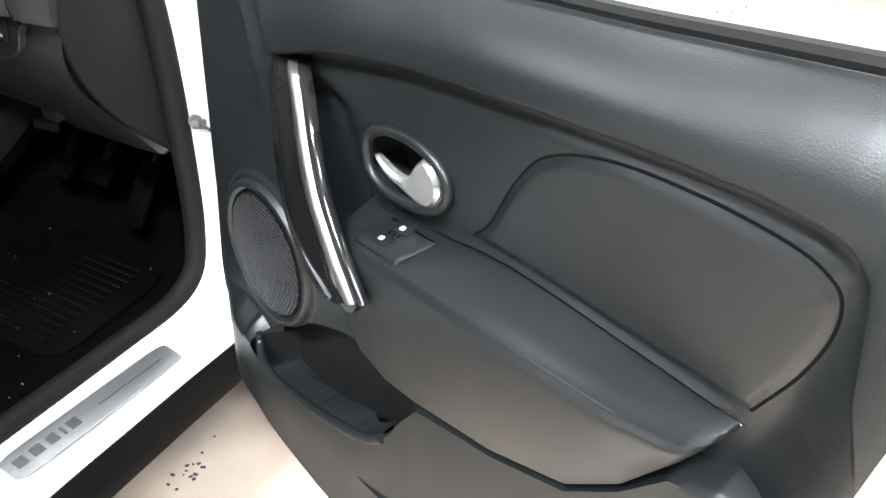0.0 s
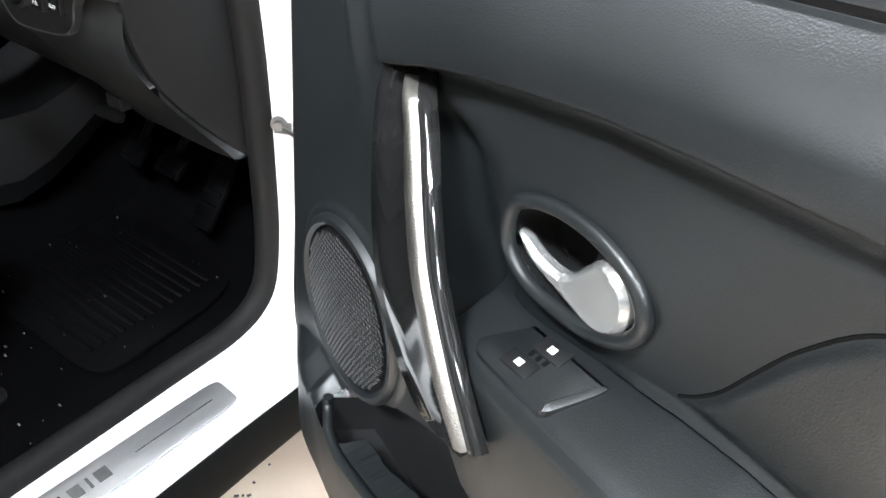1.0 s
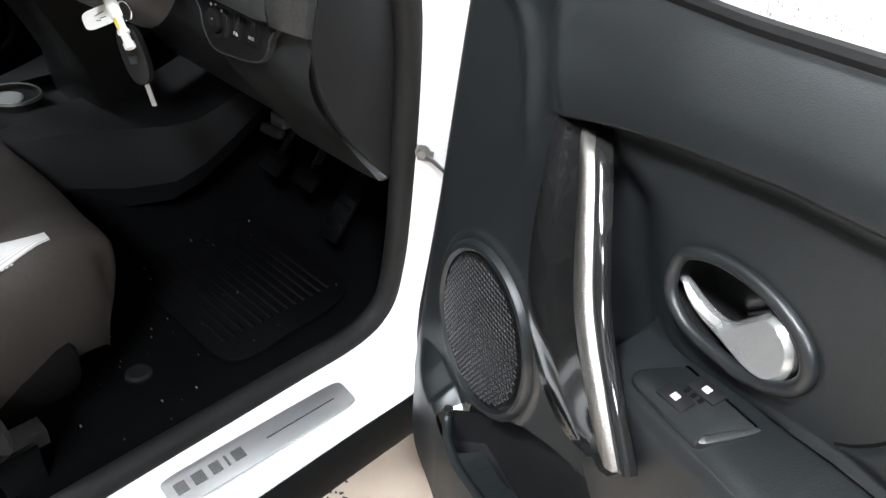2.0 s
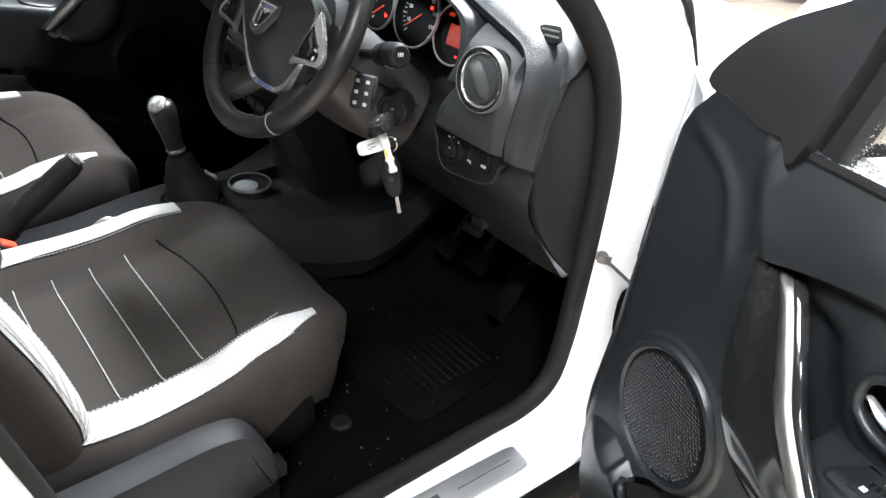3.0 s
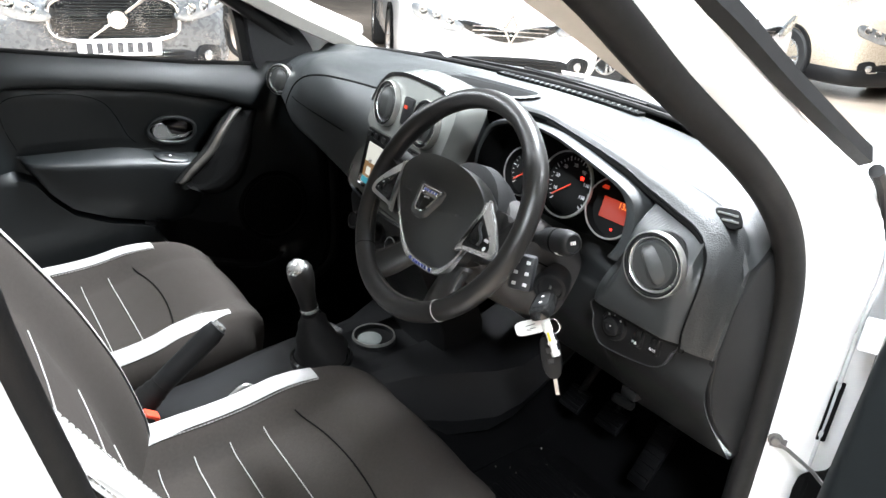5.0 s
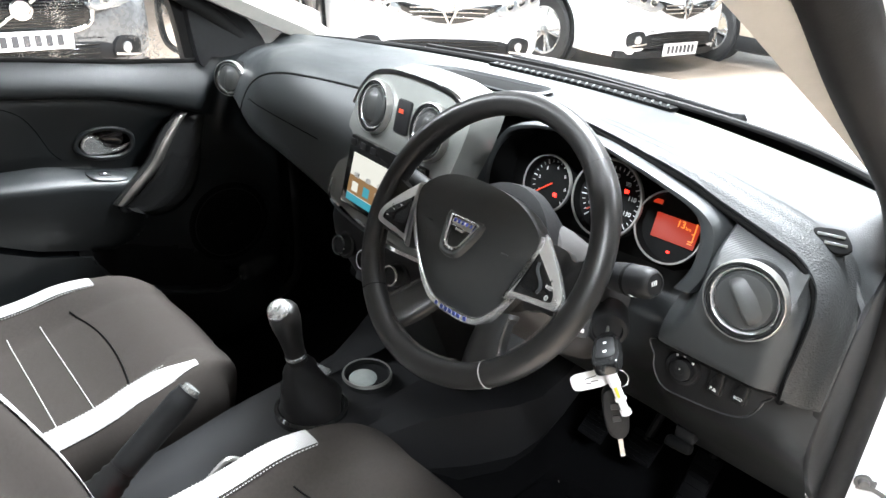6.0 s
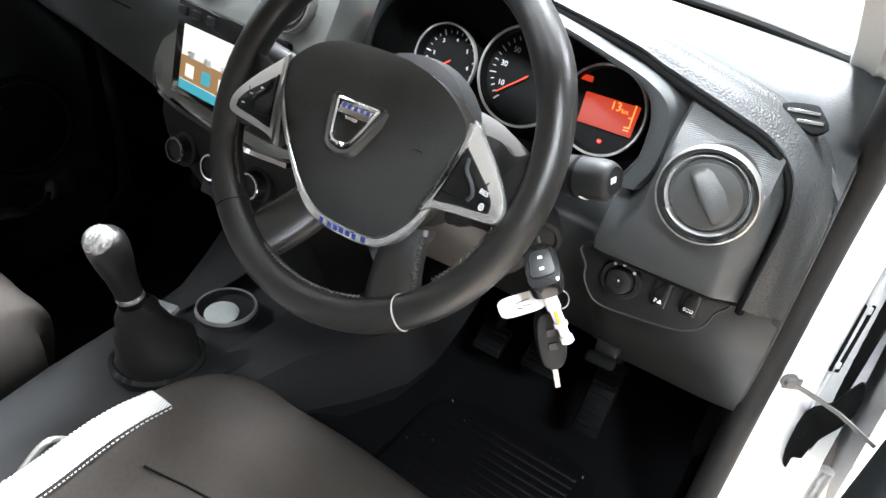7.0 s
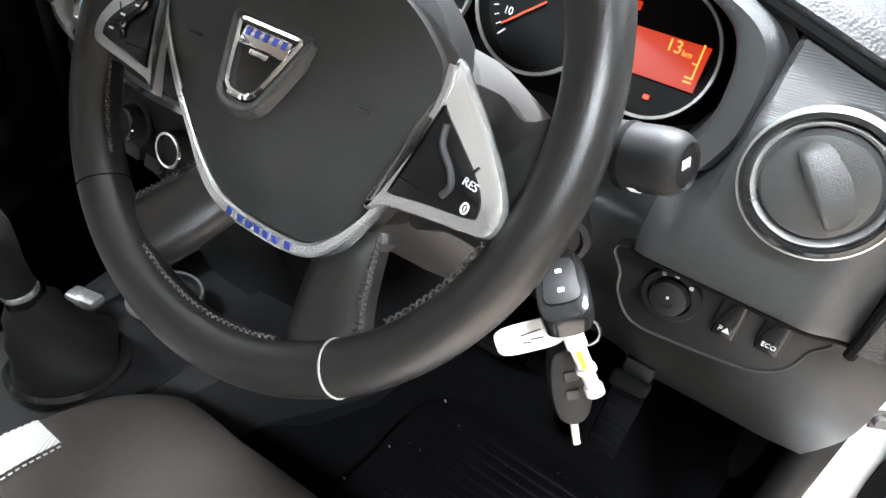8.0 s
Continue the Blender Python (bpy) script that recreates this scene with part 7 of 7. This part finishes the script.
for cx, cy, r in ((-0.020, 0.897, 0.042),):
    cm = pose(cx, cy, 0.632)
    cup = part("cup_holder", lathe([(r * 1.12, -0.004), (r * 1.08, 0.012), (r, 0.012), (r * 0.96, 0.004), (r * 0.02, 0.003)], cm, 36), DARK, console, "round cup holder")
    part("cup_rim", lathe([(r * 1.11, 0.008), (r * 1.08, 0.0135), (r * 1.02, 0.0135), (r * 0.995, 0.009)], cm, 36, True), STEEL, cup, "satin cup holder rim")
part("cup_pad", lathe([(0.025, 0), (0.026, 0.002), (0.024, 0.003), (0.001, 0.003)], pose(-0.018, 0.886, 0.6365, 3, 2, 0), 24), PAD, console, "pale pad in the cup holder")
part("console_bar", rbox(pose(-0.070, 0.825, 0.652, 0, 0, 15), 0.042, 0.022, 0.014, 0.004), SILVER, console, "small silver console bar")

# gear lever
gear = thing("gear_lever", (0.0, 0.735, 0.645), "manual gear lever with chrome-capped knob and black gaiter", "gear lever")
knob_c, boot_c = Vector((-0.004, 0.722, 0.842)), Vector((0.006, 0.760, 0.648))
axis = (knob_c - boot_c).normalized()
gm = axes(boot_c, axis, up=(0, 1, 0))
folds = []
for k, (h, r) in enumerate(((0.0, 0.052), (0.010, 0.055), (0.022, 0.047), (0.034, 0.046), (0.046, 0.038), (0.060, 0.036), (0.074, 0.029), (0.088, 0.027), (0.098, 0.021), (0.105, 0.018))):
    folds.append([gm @ Vector((r * (1 + 0.10 * math.sin(4 * a + k)) * math.cos(a), r * (1.05 + 0.08 * math.cos(3 * a + k)) * math.sin(a), h)) for a in np.linspace(0, 2 * math.pi, 37)[:-1]])
part("gaiter", grid(folds, close_u=True), RUBBER, gear, "black folded leather gaiter", 70)
part("gaiter_ring", lathe([(0.062, -0.004), (0.062, 0.006), (0.057, 0.010), (0.050, 0.006)], pose(0.006, 0.760, 0.646), 36), GLOSS, gear, "gloss black gaiter ring")
kn = part("knob", lathe([(0.014, 0.095), (0.0165, 0.100), (0.0165, 0.125), (0.0185, 0.150), (0.0225, 0.172), (0.0245, 0.190), (0.0235, 0.205), (0.0190, 0.213), (0.012, 0.216), (0.001, 0.2165)], gm, 36), LEATHER, gear, "black gear knob")
top_n = (axis + Vector((0.25, -0.75, 0.15))).normalized()
cap_m = axes(boot_c + axis * 0.198 + top_n * 0.012, top_n)
part("knob_cap", lathe([(0.0190, -0.004), (0.0190, 0.005), (0.0165, 0.009), (0.010, 0.0115), (0.001, 0.012)], cap_m, 32), SILVER, kn, "satin silver knob cap with shift pattern")
for x, y, w, h in ((-0.006, 0, 0.0012, 0.014), (0, 0, 0.0012, 0.014), (0.006, 0, 0.0012, 0.014), (0, 0, 0.013, 0.0012)):
    part("shift_mark", rbox(cap_m @ pose(x, y, 0.0117), w, h, 0.0012, 0.0002, 1), LETTER, kn)
part("knob_collar", lathe([(0.0172, 0.112), (0.0182, 0.116), (0.0172, 0.120)], gm, 30, True), SILVER, kn)

# handbrake
brake = thing("handbrake", (0.0, 0.46, 0.61), "black handbrake lever with ribbed gaiter between the seats", "handbrake")
b0, b1 = Vector((0.0, 0.395, 0.640)), Vector((0.004, 0.560, 0.775))
bp = [b0.lerp(b1, t) for t in np.linspace(0, 1, 30)]
part("grip", tube(bp[8:], 0.0200, 16, scales=[0.85 + 0.15 * math.sin(min(1, i / 6) * 1.57) - (0.12 if i > 19 else 0) for i in range(22)]), DARK, brake, "black plastic brake grip")
part("brake_gaiter", tube(bp[:12], 0.024, 16, scales=[1.25 - 0.045 * i + 0.10 * (i % 2) for i in range(12)]), RUBBER, brake, "ribbed rubber gaiter")
part("brake_button", tube([b1, b1.lerp(b0, -0.035)], 0.0125, 14), SILVER, brake, "silver release button")
loop = spline([(0.075, 0.50, 0.625), (0.078, 0.535, 0.665), (0.076, 0.575, 0.690), (0.072, 0.600, 0.665), (0.070, 0.595, 0.63)], 6)
part("belt_loop", tube(loop, 0.004, 8), STEEL, brake, "thin steel loop beside the brake")

# pedals and mat
pedals = thing("pedals", (0.40, 1.30, 0.50), "black rubber-faced pedals under the dashboard", "pedals")
for x, y, z, w, h, tip in ((0.275, 1.235, 0.535, 0.055, 0.055, 40), (0.375, 1.235, 0.550, 0.060, 0.055, 40), (0.488, 1.225, 0.540, 0.045, 0.130, 55)):
    m = pose(x, y, z, tip, 0, 0)
    pd = part("pedal", rbox(m, w, h, 0.012, 0.004), MATRUB, pedals, "black ribbed pedal pad")
    for k in range(5):
        part("pedal_rib", rbox(m @ pose(0, -h * 0.36 + k * h * 0.18, 0.007), w * 0.86, h * 0.07, 0.004, 0.001, 1), MATRUB, pd)
    part("pedal_arm", tube([(x, y + 0.012, z + 0.01), (x + 0.01, y + 0.09, z + 0.13), (x, y + 0.12, z + 0.26)], 0.008, 8), DARK, pd)
mat = thing("floor_mat", (0.40, 1.05, 0.378), "black ribbed rubber floor mat with grit on it", "floor mat")
mo = spline([(0.235, 0.93), (0.40, 0.925), (0.545, 0.935), (0.555, 1.05), (0.545, 1.17), (0.50, 1.215), (0.36, 1.225), (0.26, 1.215), (0.215, 1.16), (0.215, 1.05)], 5, closed=True)
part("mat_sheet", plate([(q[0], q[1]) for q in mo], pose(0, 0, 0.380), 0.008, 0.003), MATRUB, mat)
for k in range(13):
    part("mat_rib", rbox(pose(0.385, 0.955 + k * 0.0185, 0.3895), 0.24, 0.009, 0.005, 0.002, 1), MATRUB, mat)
GRIT = material("pale_grit", (0.25, 0.24, 0.22), 0.9, vary=0.3)
rng = random.Random(7)
bits = []
for k in range(80):
    x, y = rng.uniform(0.2, 0.66), rng.uniform(0.70, 1.22)
    s = rng.choice((0.0008, 0.001, 0.0013, 0.002))
    bits.append(rbox(pose(x, y, 0.3905 if 0.22 < x < 0.54 and y > 0.94 else 0.3785, rng.uniform(0, 90), rng.uniform(0, 90), 0), s * 2, s, s, 0))
tagged(whole("grit", join(*bits), GRIT, "pale grit scattered on the black cabin floor", "grit"), kind="stuff")
knob_f = thing("carpet_fixing", (0.47, 0.82, 0.377), "round black carpet fixing button", "fixing")
part("button", lathe([(0.020, 0), (0.020, 0.005), (0.014, 0.008), (0.006, 0.006), (0.001, 0.006)], pose(0.47, 0.82, 0.3765), 24), DARK, knob_f)

# ---- other cars in the showroom ----
def parked_car(name, at, turn, paint, label, grille="bars", scale=1.0, low_trim=False):
    """A parked car with its nose towards +x of its own frame; at is the floor point under the middle of the front axle."""
    m = pose(at[0], at[1], 0, 0, 0, turn) @ Matrix.Scale(scale, 4)
    car = thing(name, (at[0], at[1], 0), label, "car", "parked cars")
    # body side and hood sections: (x, half width, floor z, shoulder z, top half width, top z)
    secs = [(0.86, 0.42, 0.30, 0.52, 0.34, 0.60), (0.83, 0.66, 0.22, 0.60, 0.52, 0.70), (0.74, 0.79, 0.20, 0.68, 0.62, 0.82), (0.55, 0.86, 0.20, 0.76, 0.70, 0.89), (0.2, 0.885, 0.22, 0.84, 0.74, 0.95), (-0.25, 0.89, 0.24, 0.90, 0.74, 1.00), (-0.55, 0.89, 0.24, 0.92, 0.70, 1.08), (-1.25, 0.89, 0.24, 0.94, 0.56, 1.44), (-1.9, 0.885, 0.24, 0.95, 0.58, 1.50), (-2.6, 0.88, 0.24, 0.97, 0.55, 1.44), (-3.1, 0.84, 0.28, 1.00, 0.55, 1.10), (-3.25, 0.70, 0.34, 0.90, 0.50, 0.98)]
    cols = []
    for x, w, zb, zs, wt, zt in secs:
        cols.append([(x, -w * 0.92, zb), (x, -w, zb + 0.12), (x, -w, (zb + zs) / 2), (x, -w * 0.985, zs - 0.04), (x, -w * 0.94, zs), (x, -(wt * 0.6 + w * 0.36), zs + (zt - zs) * 0.35), (x, -wt, zt - 0.03), (x, -wt * 0.8, zt), (x, 0, zt + 0.02), (x, wt * 0.8, zt), (x, wt, zt - 0.03), (x, wt * 0.6 + w * 0.36, zs + (zt - zs) * 0.35), (x, w * 0.94, zs), (x, w * 0.985, zs - 0.04), (x, w, (zb + zs) / 2), (x, w, zb + 0.12), (x, w * 0.92, zb)])
    tracks = [spline([c[k] for c in cols], 4) for k in range(17)]
    rows = [[tracks[k][i] for k in range(17)] for i in range(len(tracks[0]))]
    v, f = grid(rows)
    f.append(tuple(range(17)))
    part("body", moved((v, f), m), paint, car, smooth=40)
    part("underbody", moved(rbox(pose(-1.2, 0, 0.24), 3.9, 1.5, 0.10, 0.02), m), DARK, car)
    # glass house
    wsr = [[(-0.50 - 0.75 * t, y * (0.72 - 0.17 * t), 1.065 + 0.375 * t + 0.03 * (1 - y * y)) for y in np.linspace(-1, 1, 9)] for t in np.linspace(0.06, 0.95, 5)]
    part("windscreen", moved(grid([[(x + 0.035, y, z + 0.012) for x, y, z in r] for r in wsr]), m), GLOSS, car, "dark windscreen")
    for s in (1, -1):
        sd = [[(-1.25 - 1.5 * t, s * (0.80 - 0.18 * k) * (1.0) + s * 0.012, 0.98 + 0.40 * k) for t in np.linspace(0.02, 0.98, 6)] for k in (0.08, 0.9)]
        part("side_window", moved(grid(sd), m), GLOSS, car, "dark side window")
        part("wheel_arch", moved(lathe([(0.37, -0.02), (0.37, 0.02), (0.335, 0.02), (0.335, -0.02)], axes((0.0, s * 0.885, 0.33), (0, s, 0), up=(0, 0, 1)), 40, True), m), DARK if low_trim else BLACK, car)
        for wx in (0.0, -2.55):
            wm = m @ axes((wx, s * 0.80, 0.325), (0, s, 0), up=(0, 0, 1))
            tyre = part("wheel", lathe([(0.20, -0.10), (0.30, -0.105), (0.325, -0.085), (0.328, 0.0), (0.325, 0.085), (0.30, 0.105), (0.215, 0.098), (0.205, 0.06)], wm, 40), TYRE, car, "black tyre on a silver alloy rim")
            part("rim", lathe([(0.212, 0.05), (0.216, 0.098), (0.200, 0.100), (0.190, 0.06), (0.188, 0.02)], wm, 40), SILVER, tyre, "silver alloy rim")
            part("rim_back", lathe([(0.20, 0.015), (0.02, 0.015)], wm, 30), BLACK, tyre)
            for k in range(5):
                for o in (-9, 9):
                    part("rim_spoke", moved(rbox(pose(0, 0, 0, 0, 0, 72 * k + o) @ pose(0.112, 0, 0.075, 0, -4, 0), 0.17, 0.026, 0.025, 0.006, 1), wm), SILVER, tyre)
            part("hub_cap", lathe([(0.045, 0.05), (0.045, 0.088), (0.03, 0.095), (0.002, 0.096)], wm, 24), SILVER, tyre)
        # headlight
        ho = [(0.0, 0.0), (0.16, 0.045), (0.36, 0.075), (0.43, 0.055), (0.40, -0.02), (0.26, -0.065), (0.06, -0.06)]
        hv = [(q[0], q[1]) for q in spline(ho, 4, closed=True)]
        hn = Vector((0.88, s * 0.34, 0.34)).normalized()
        hx = Vector((-0.33, s * 0.93, 0.15)).normalized()
        hy = hn.cross(hx) if s < 0 else hx.cross(hn) * -1
        hm2 = Matrix(((hx.x, 0, hn.x, 0.885), (hx.y, 0, hn.y, s * 0.375), (hx.z, 1, hn.z, 0.625), (0, 0, 0, 1)))
        lamp = part("headlight", moved(plate(hv, hm2, 0.035, 0.012), m), LENSM, car, "clear headlight with chrome reflectors")
        for k in range(3):
            part("reflector", moved(lathe([(0.040, 0.030), (0.034, 0.040), (0.012, 0.034), (0.002, 0.038)], hm2 @ pose(0.11 + 0.11 * k, 0.005 + 0.012 * k, 0.0), 20), m), CHROME, lamp)
        fo = [(-0.09, -0.05), (0.09, -0.06), (0.11, 0.05), (-0.05, 0.07)]
        fm = Matrix(((-0.33, 0, 0.93, 0.815), (s * 0.94, 0, s * 0.33, s * 0.58), (0, 1, 0.1, 0.34), (0, 0, 0, 1)))
        fog = part("fog_lamp_recess", moved(plate([(q[0], q[1]) for q in spline(fo, 3, closed=True)], fm, 0.045, 0.01), m), DARK, car, "black fog lamp recess")
        part("fog_lamp", moved(lathe([(0.035, 0.04), (0.035, 0.052), (0.025, 0.056), (0.002, 0.056)], fm, 20), m), SILVER, fog)
        part("fog_trim", moved(rbox(fm @ pose(0.0, -0.045, 0.05, 0, 0, -8), 0.19, 0.018, 0.012, 0.004, 1), m), CHROME, fog)
        mo_ = part("door_mirror", moved(rbox(pose(-0.62, s * 0.97, 1.03, 0, 0, 0), 0.12, 0.20, 0.13, 0.05, 3), m), paint, car, "painted door mirror")
    # nose: grille, badge, lower intake, plate
    if grille == "bars":
        gp = [(-0.42, 0.05), (-0.2, 0.02), (0, -0.02), (0.2, 0.02), (0.42, 0.05), (0.40, 0.0), (0.22, -0.07), (0, -0.11), (-0.22, -0.07), (-0.40, 0.0)]
        g = part("grille", moved(plate([(q[0], q[1]) for q in spline(gp, 3, closed=True)], Matrix(((0, 0, 1, 0.835), (1, 0, 0, 0), (0, 1, 0, 0.62), (0, 0, 0, 1))), 0.045, 0.01), m), GLOSS, car, "gloss black upper grille")
        for k in (-0.035, 0.0, 0.03):
            part("grille_bar", moved(rbox(pose(0.885, 0, 0.60 + k), 0.012, 0.62, 0.012, 0.004, 1), m), CHROME, g)
        b = [(0, 0.105), (0.055, 0), (0, -0.105), (-0.055, 0)]
        part("badge", moved(sweep([(0.895, y, 0.615 + z) for y, z in b], [(-0.012, -0.012), (0.012, -0.012), (0.012, 0.012), (-0.012, 0.012)], up=(1, 0, 0), closed=True), m), CHROME, g, "chrome lozenge badge")
    else:
        gp = oval(0.40, 0.145, 3.6, 40)
        g = part("grille", moved(plate(gp, Matrix(((0, 0, 1, 0.835), (1, 0, 0, 0), (0, 1, 0, 0.60), (0, 0, 0, 1))), 0.045, 0.01), m), GLOSS, car, "black mesh grille in a chrome frame")
        part("grille_frame", moved(sweep([(0.875, y, 0.60 + z) for y, z in gp], circle(0.016, 8), up=(1, 0, 0), closed=True), m), CHROME, g, "chrome grille frame")
        for k in range(13):
            part("grille_bar", moved(rbox(pose(0.884, 0, 0.49 + 0.0185 * k), 0.006, 0.70 if 2 < k < 10 else 0.6, 0.006, 0.002, 1), m), DARK, g)
        part("grille_slash", moved(rbox(pose(0.892, 0, 0.60, 34, 0, 0), 0.012, 0.44, 0.022, 0.004, 1), m), CHROME, g, "chrome diagonal bar")
        part("badge", moved(lathe([(0.062, 0.0), (0.062, 0.012), (0.050, 0.014), (0.046, 0.010), (0.002, 0.010)], axes((0.892, 0, 0.60), (1, 0, 0)), 30), m), CHROME, g, "round chrome badge")
    lo = [(-0.50, -0.05), (0.50, -0.05), (0.44, 0.07), (-0.44, 0.07)]
    li = part("lower_intake", moved(plate([(q[0], q[1]) for q in spline(lo, 3, closed=True)], Matrix(((0, 0, 1, 0.815), (1, 0, 0, 0), (0, 1, 0, 0.32), (0, 0, 0, 1))), 0.05, 0.01), m), DARK, car, "black lower intake")
    for k in (-0.03, 0.0, 0.03, 0.055):
        part("intake_bar", moved(rbox(pose(0.868, 0, 0.32 + k), 0.012, 0.84, 0.010, 0.003, 1), m), GLOSS, li)
    pl = part("number_plate", moved(rbox(pose(0.90, 0, 0.42 if grille != "bars" else 0.25), 0.012, 0.52, 0.112, 0.004, 1), m), WHITE, car, "white number plate with plain bars")
    for k in range(7):
        part("plate_bar", moved(rbox(pose(0.908, -0.19 + 0.062 * k, 0.42 if grille != "bars" else 0.25), 0.003, 0.036, 0.066, 0.001, 1), m), INK, pl)
    part("splitter", moved(sweep([(0.74, -0.76, 0.22), (0.84, -0.5, 0.215), (0.87, 0, 0.21), (0.84, 0.5, 0.215), (0.74, 0.76, 0.22)], [(-0.03, -0.03), (0.03, -0.03), (0.03, 0.03), (-0.03, 0.03)]), m), DARK, car, "dark bumper lower edge")
    if low_trim:
        line = spline([(0.36, -0.895, 0), (0.60, -0.875, 0), (0.765, -0.80, 0), (0.855, -0.66, 0), (0.895, -0.42, 0), (0.905, 0, 0), (0.895, 0.42, 0), (0.855, 0.66, 0), (0.765, 0.80, 0), (0.60, 0.875, 0), (0.36, 0.895, 0)], 3)
        part("bumper_cladding", moved(grid([[(p[0] * k, p[1] * k, z) for p in line] for k, z in ((0.93, 0.15), (0.985, 0.17), (1.0, 0.22), (1.0, 0.29), (0.985, 0.32), (0.93, 0.325))]), m), DARK, car, "dark lower bumper cladding")
        for s in (1, -1):
            part("sill_cladding", moved(rbox(pose(-1.25, s * 0.88, 0.30), 1.8, 0.04, 0.18, 0.02), m), DARK, car, "dark sill cladding")
    return car


LENSM = material("headlight_lens", (0.30, 0.32, 0.34), 0.08, metal=0.6, vary=0.35, scale=30, coat=0.6)
PW = material("parked_white_paint", (0.80, 0.81, 0.82), 0.22, vary=0.02, scale=6, coat=0.7)
PB = material("parked_beige_paint", (0.50, 0.43, 0.34), 0.28, metal=0.1, vary=0.0, scale=900, coat=0.7)
PG = material("parked_grey_paint", (0.13, 0.135, 0.14), 0.28, metal=0.35, vary=0.06, scale=400, coat=0.7)
parked_car("parked_car", (-4.32, 7.86), -5, PW, "white hatchback with a chrome lozenge badge, parked in a row", scale=1.25)
parked_car("parked_car", (-3.35, 10.45), -18, PB, "beige crossover with dark lower cladding, parked in a row", scale=1.18, low_trim=True)
parked_car("parked_car", (-5.95, 1.45), 2, PG, "wet dark grey car with a chrome-framed mesh grille", grille="frame", scale=1.2)
parked_car("parked_car", (-4.85, 5.23), -28, PW, "white hatchback standing beyond the windscreen", scale=1.2)

# ---- floor tiles, nearest first ----
rng = random.Random(3)
bt = 0.60
base_tile = None
far_v, far_f = [], []
for ix in range(-24, 20):
    for iy in range(-18, 28):
        cx, cy = -2 + 0.2 + ix * bt + 0.7, 4 + iy * bt - 2.9
        if abs(cx + 2) > 14.6 or abs(cy - 4) > 16.6:
            continue
        if -1.4 < cx < 3.4 and -0.8 < cy < 3.2:
            if base_tile is None:
                base_tile = part("tile", rbox(pose(0, 0, 0), bt - 0.004, bt - 0.004, 0.012, 0.0015, 1), TILE, floor)
                ob = base_tile
            else:
                ob = new("tile", base_tile.data)
                ob.parent = floor
            ob.matrix_basis = pose(cx, cy, -0.006 + rng.uniform(-0.0004, 0.0004), rng.uniform(-0.04, 0.04), rng.uniform(-0.04, 0.04), 90 * rng.randint(0, 3))
        else:
            v, f = rbox(pose(cx, cy, -0.006), bt - 0.004, bt - 0.004, 0.012, 0)
            o = len(far_v)
            far_v += v
            far_f += [tuple(i + o for i in q) for q in f]
far = part("tile_field", (far_v, far_f), TILE, floor)
tagged(far, "pale beige floor tiles further off", kind="stuff")
specks = []
for k in range(16):
    x, y = 0.655 + rng.gauss(0, 0.02), 1.07 + rng.gauss(0, 0.03)
    s = rng.uniform(0.002, 0.006)
    specks.append(rbox(pose(x, y, 0.0016, 0, 0, rng.uniform(0, 90)), s * rng.uniform(1, 2.2), s, 0.002, 0))
tagged(whole("dirt_specks", join(*specks), INK, "dark dirt specks fallen on the pale floor", "dirt"), kind="stuff")
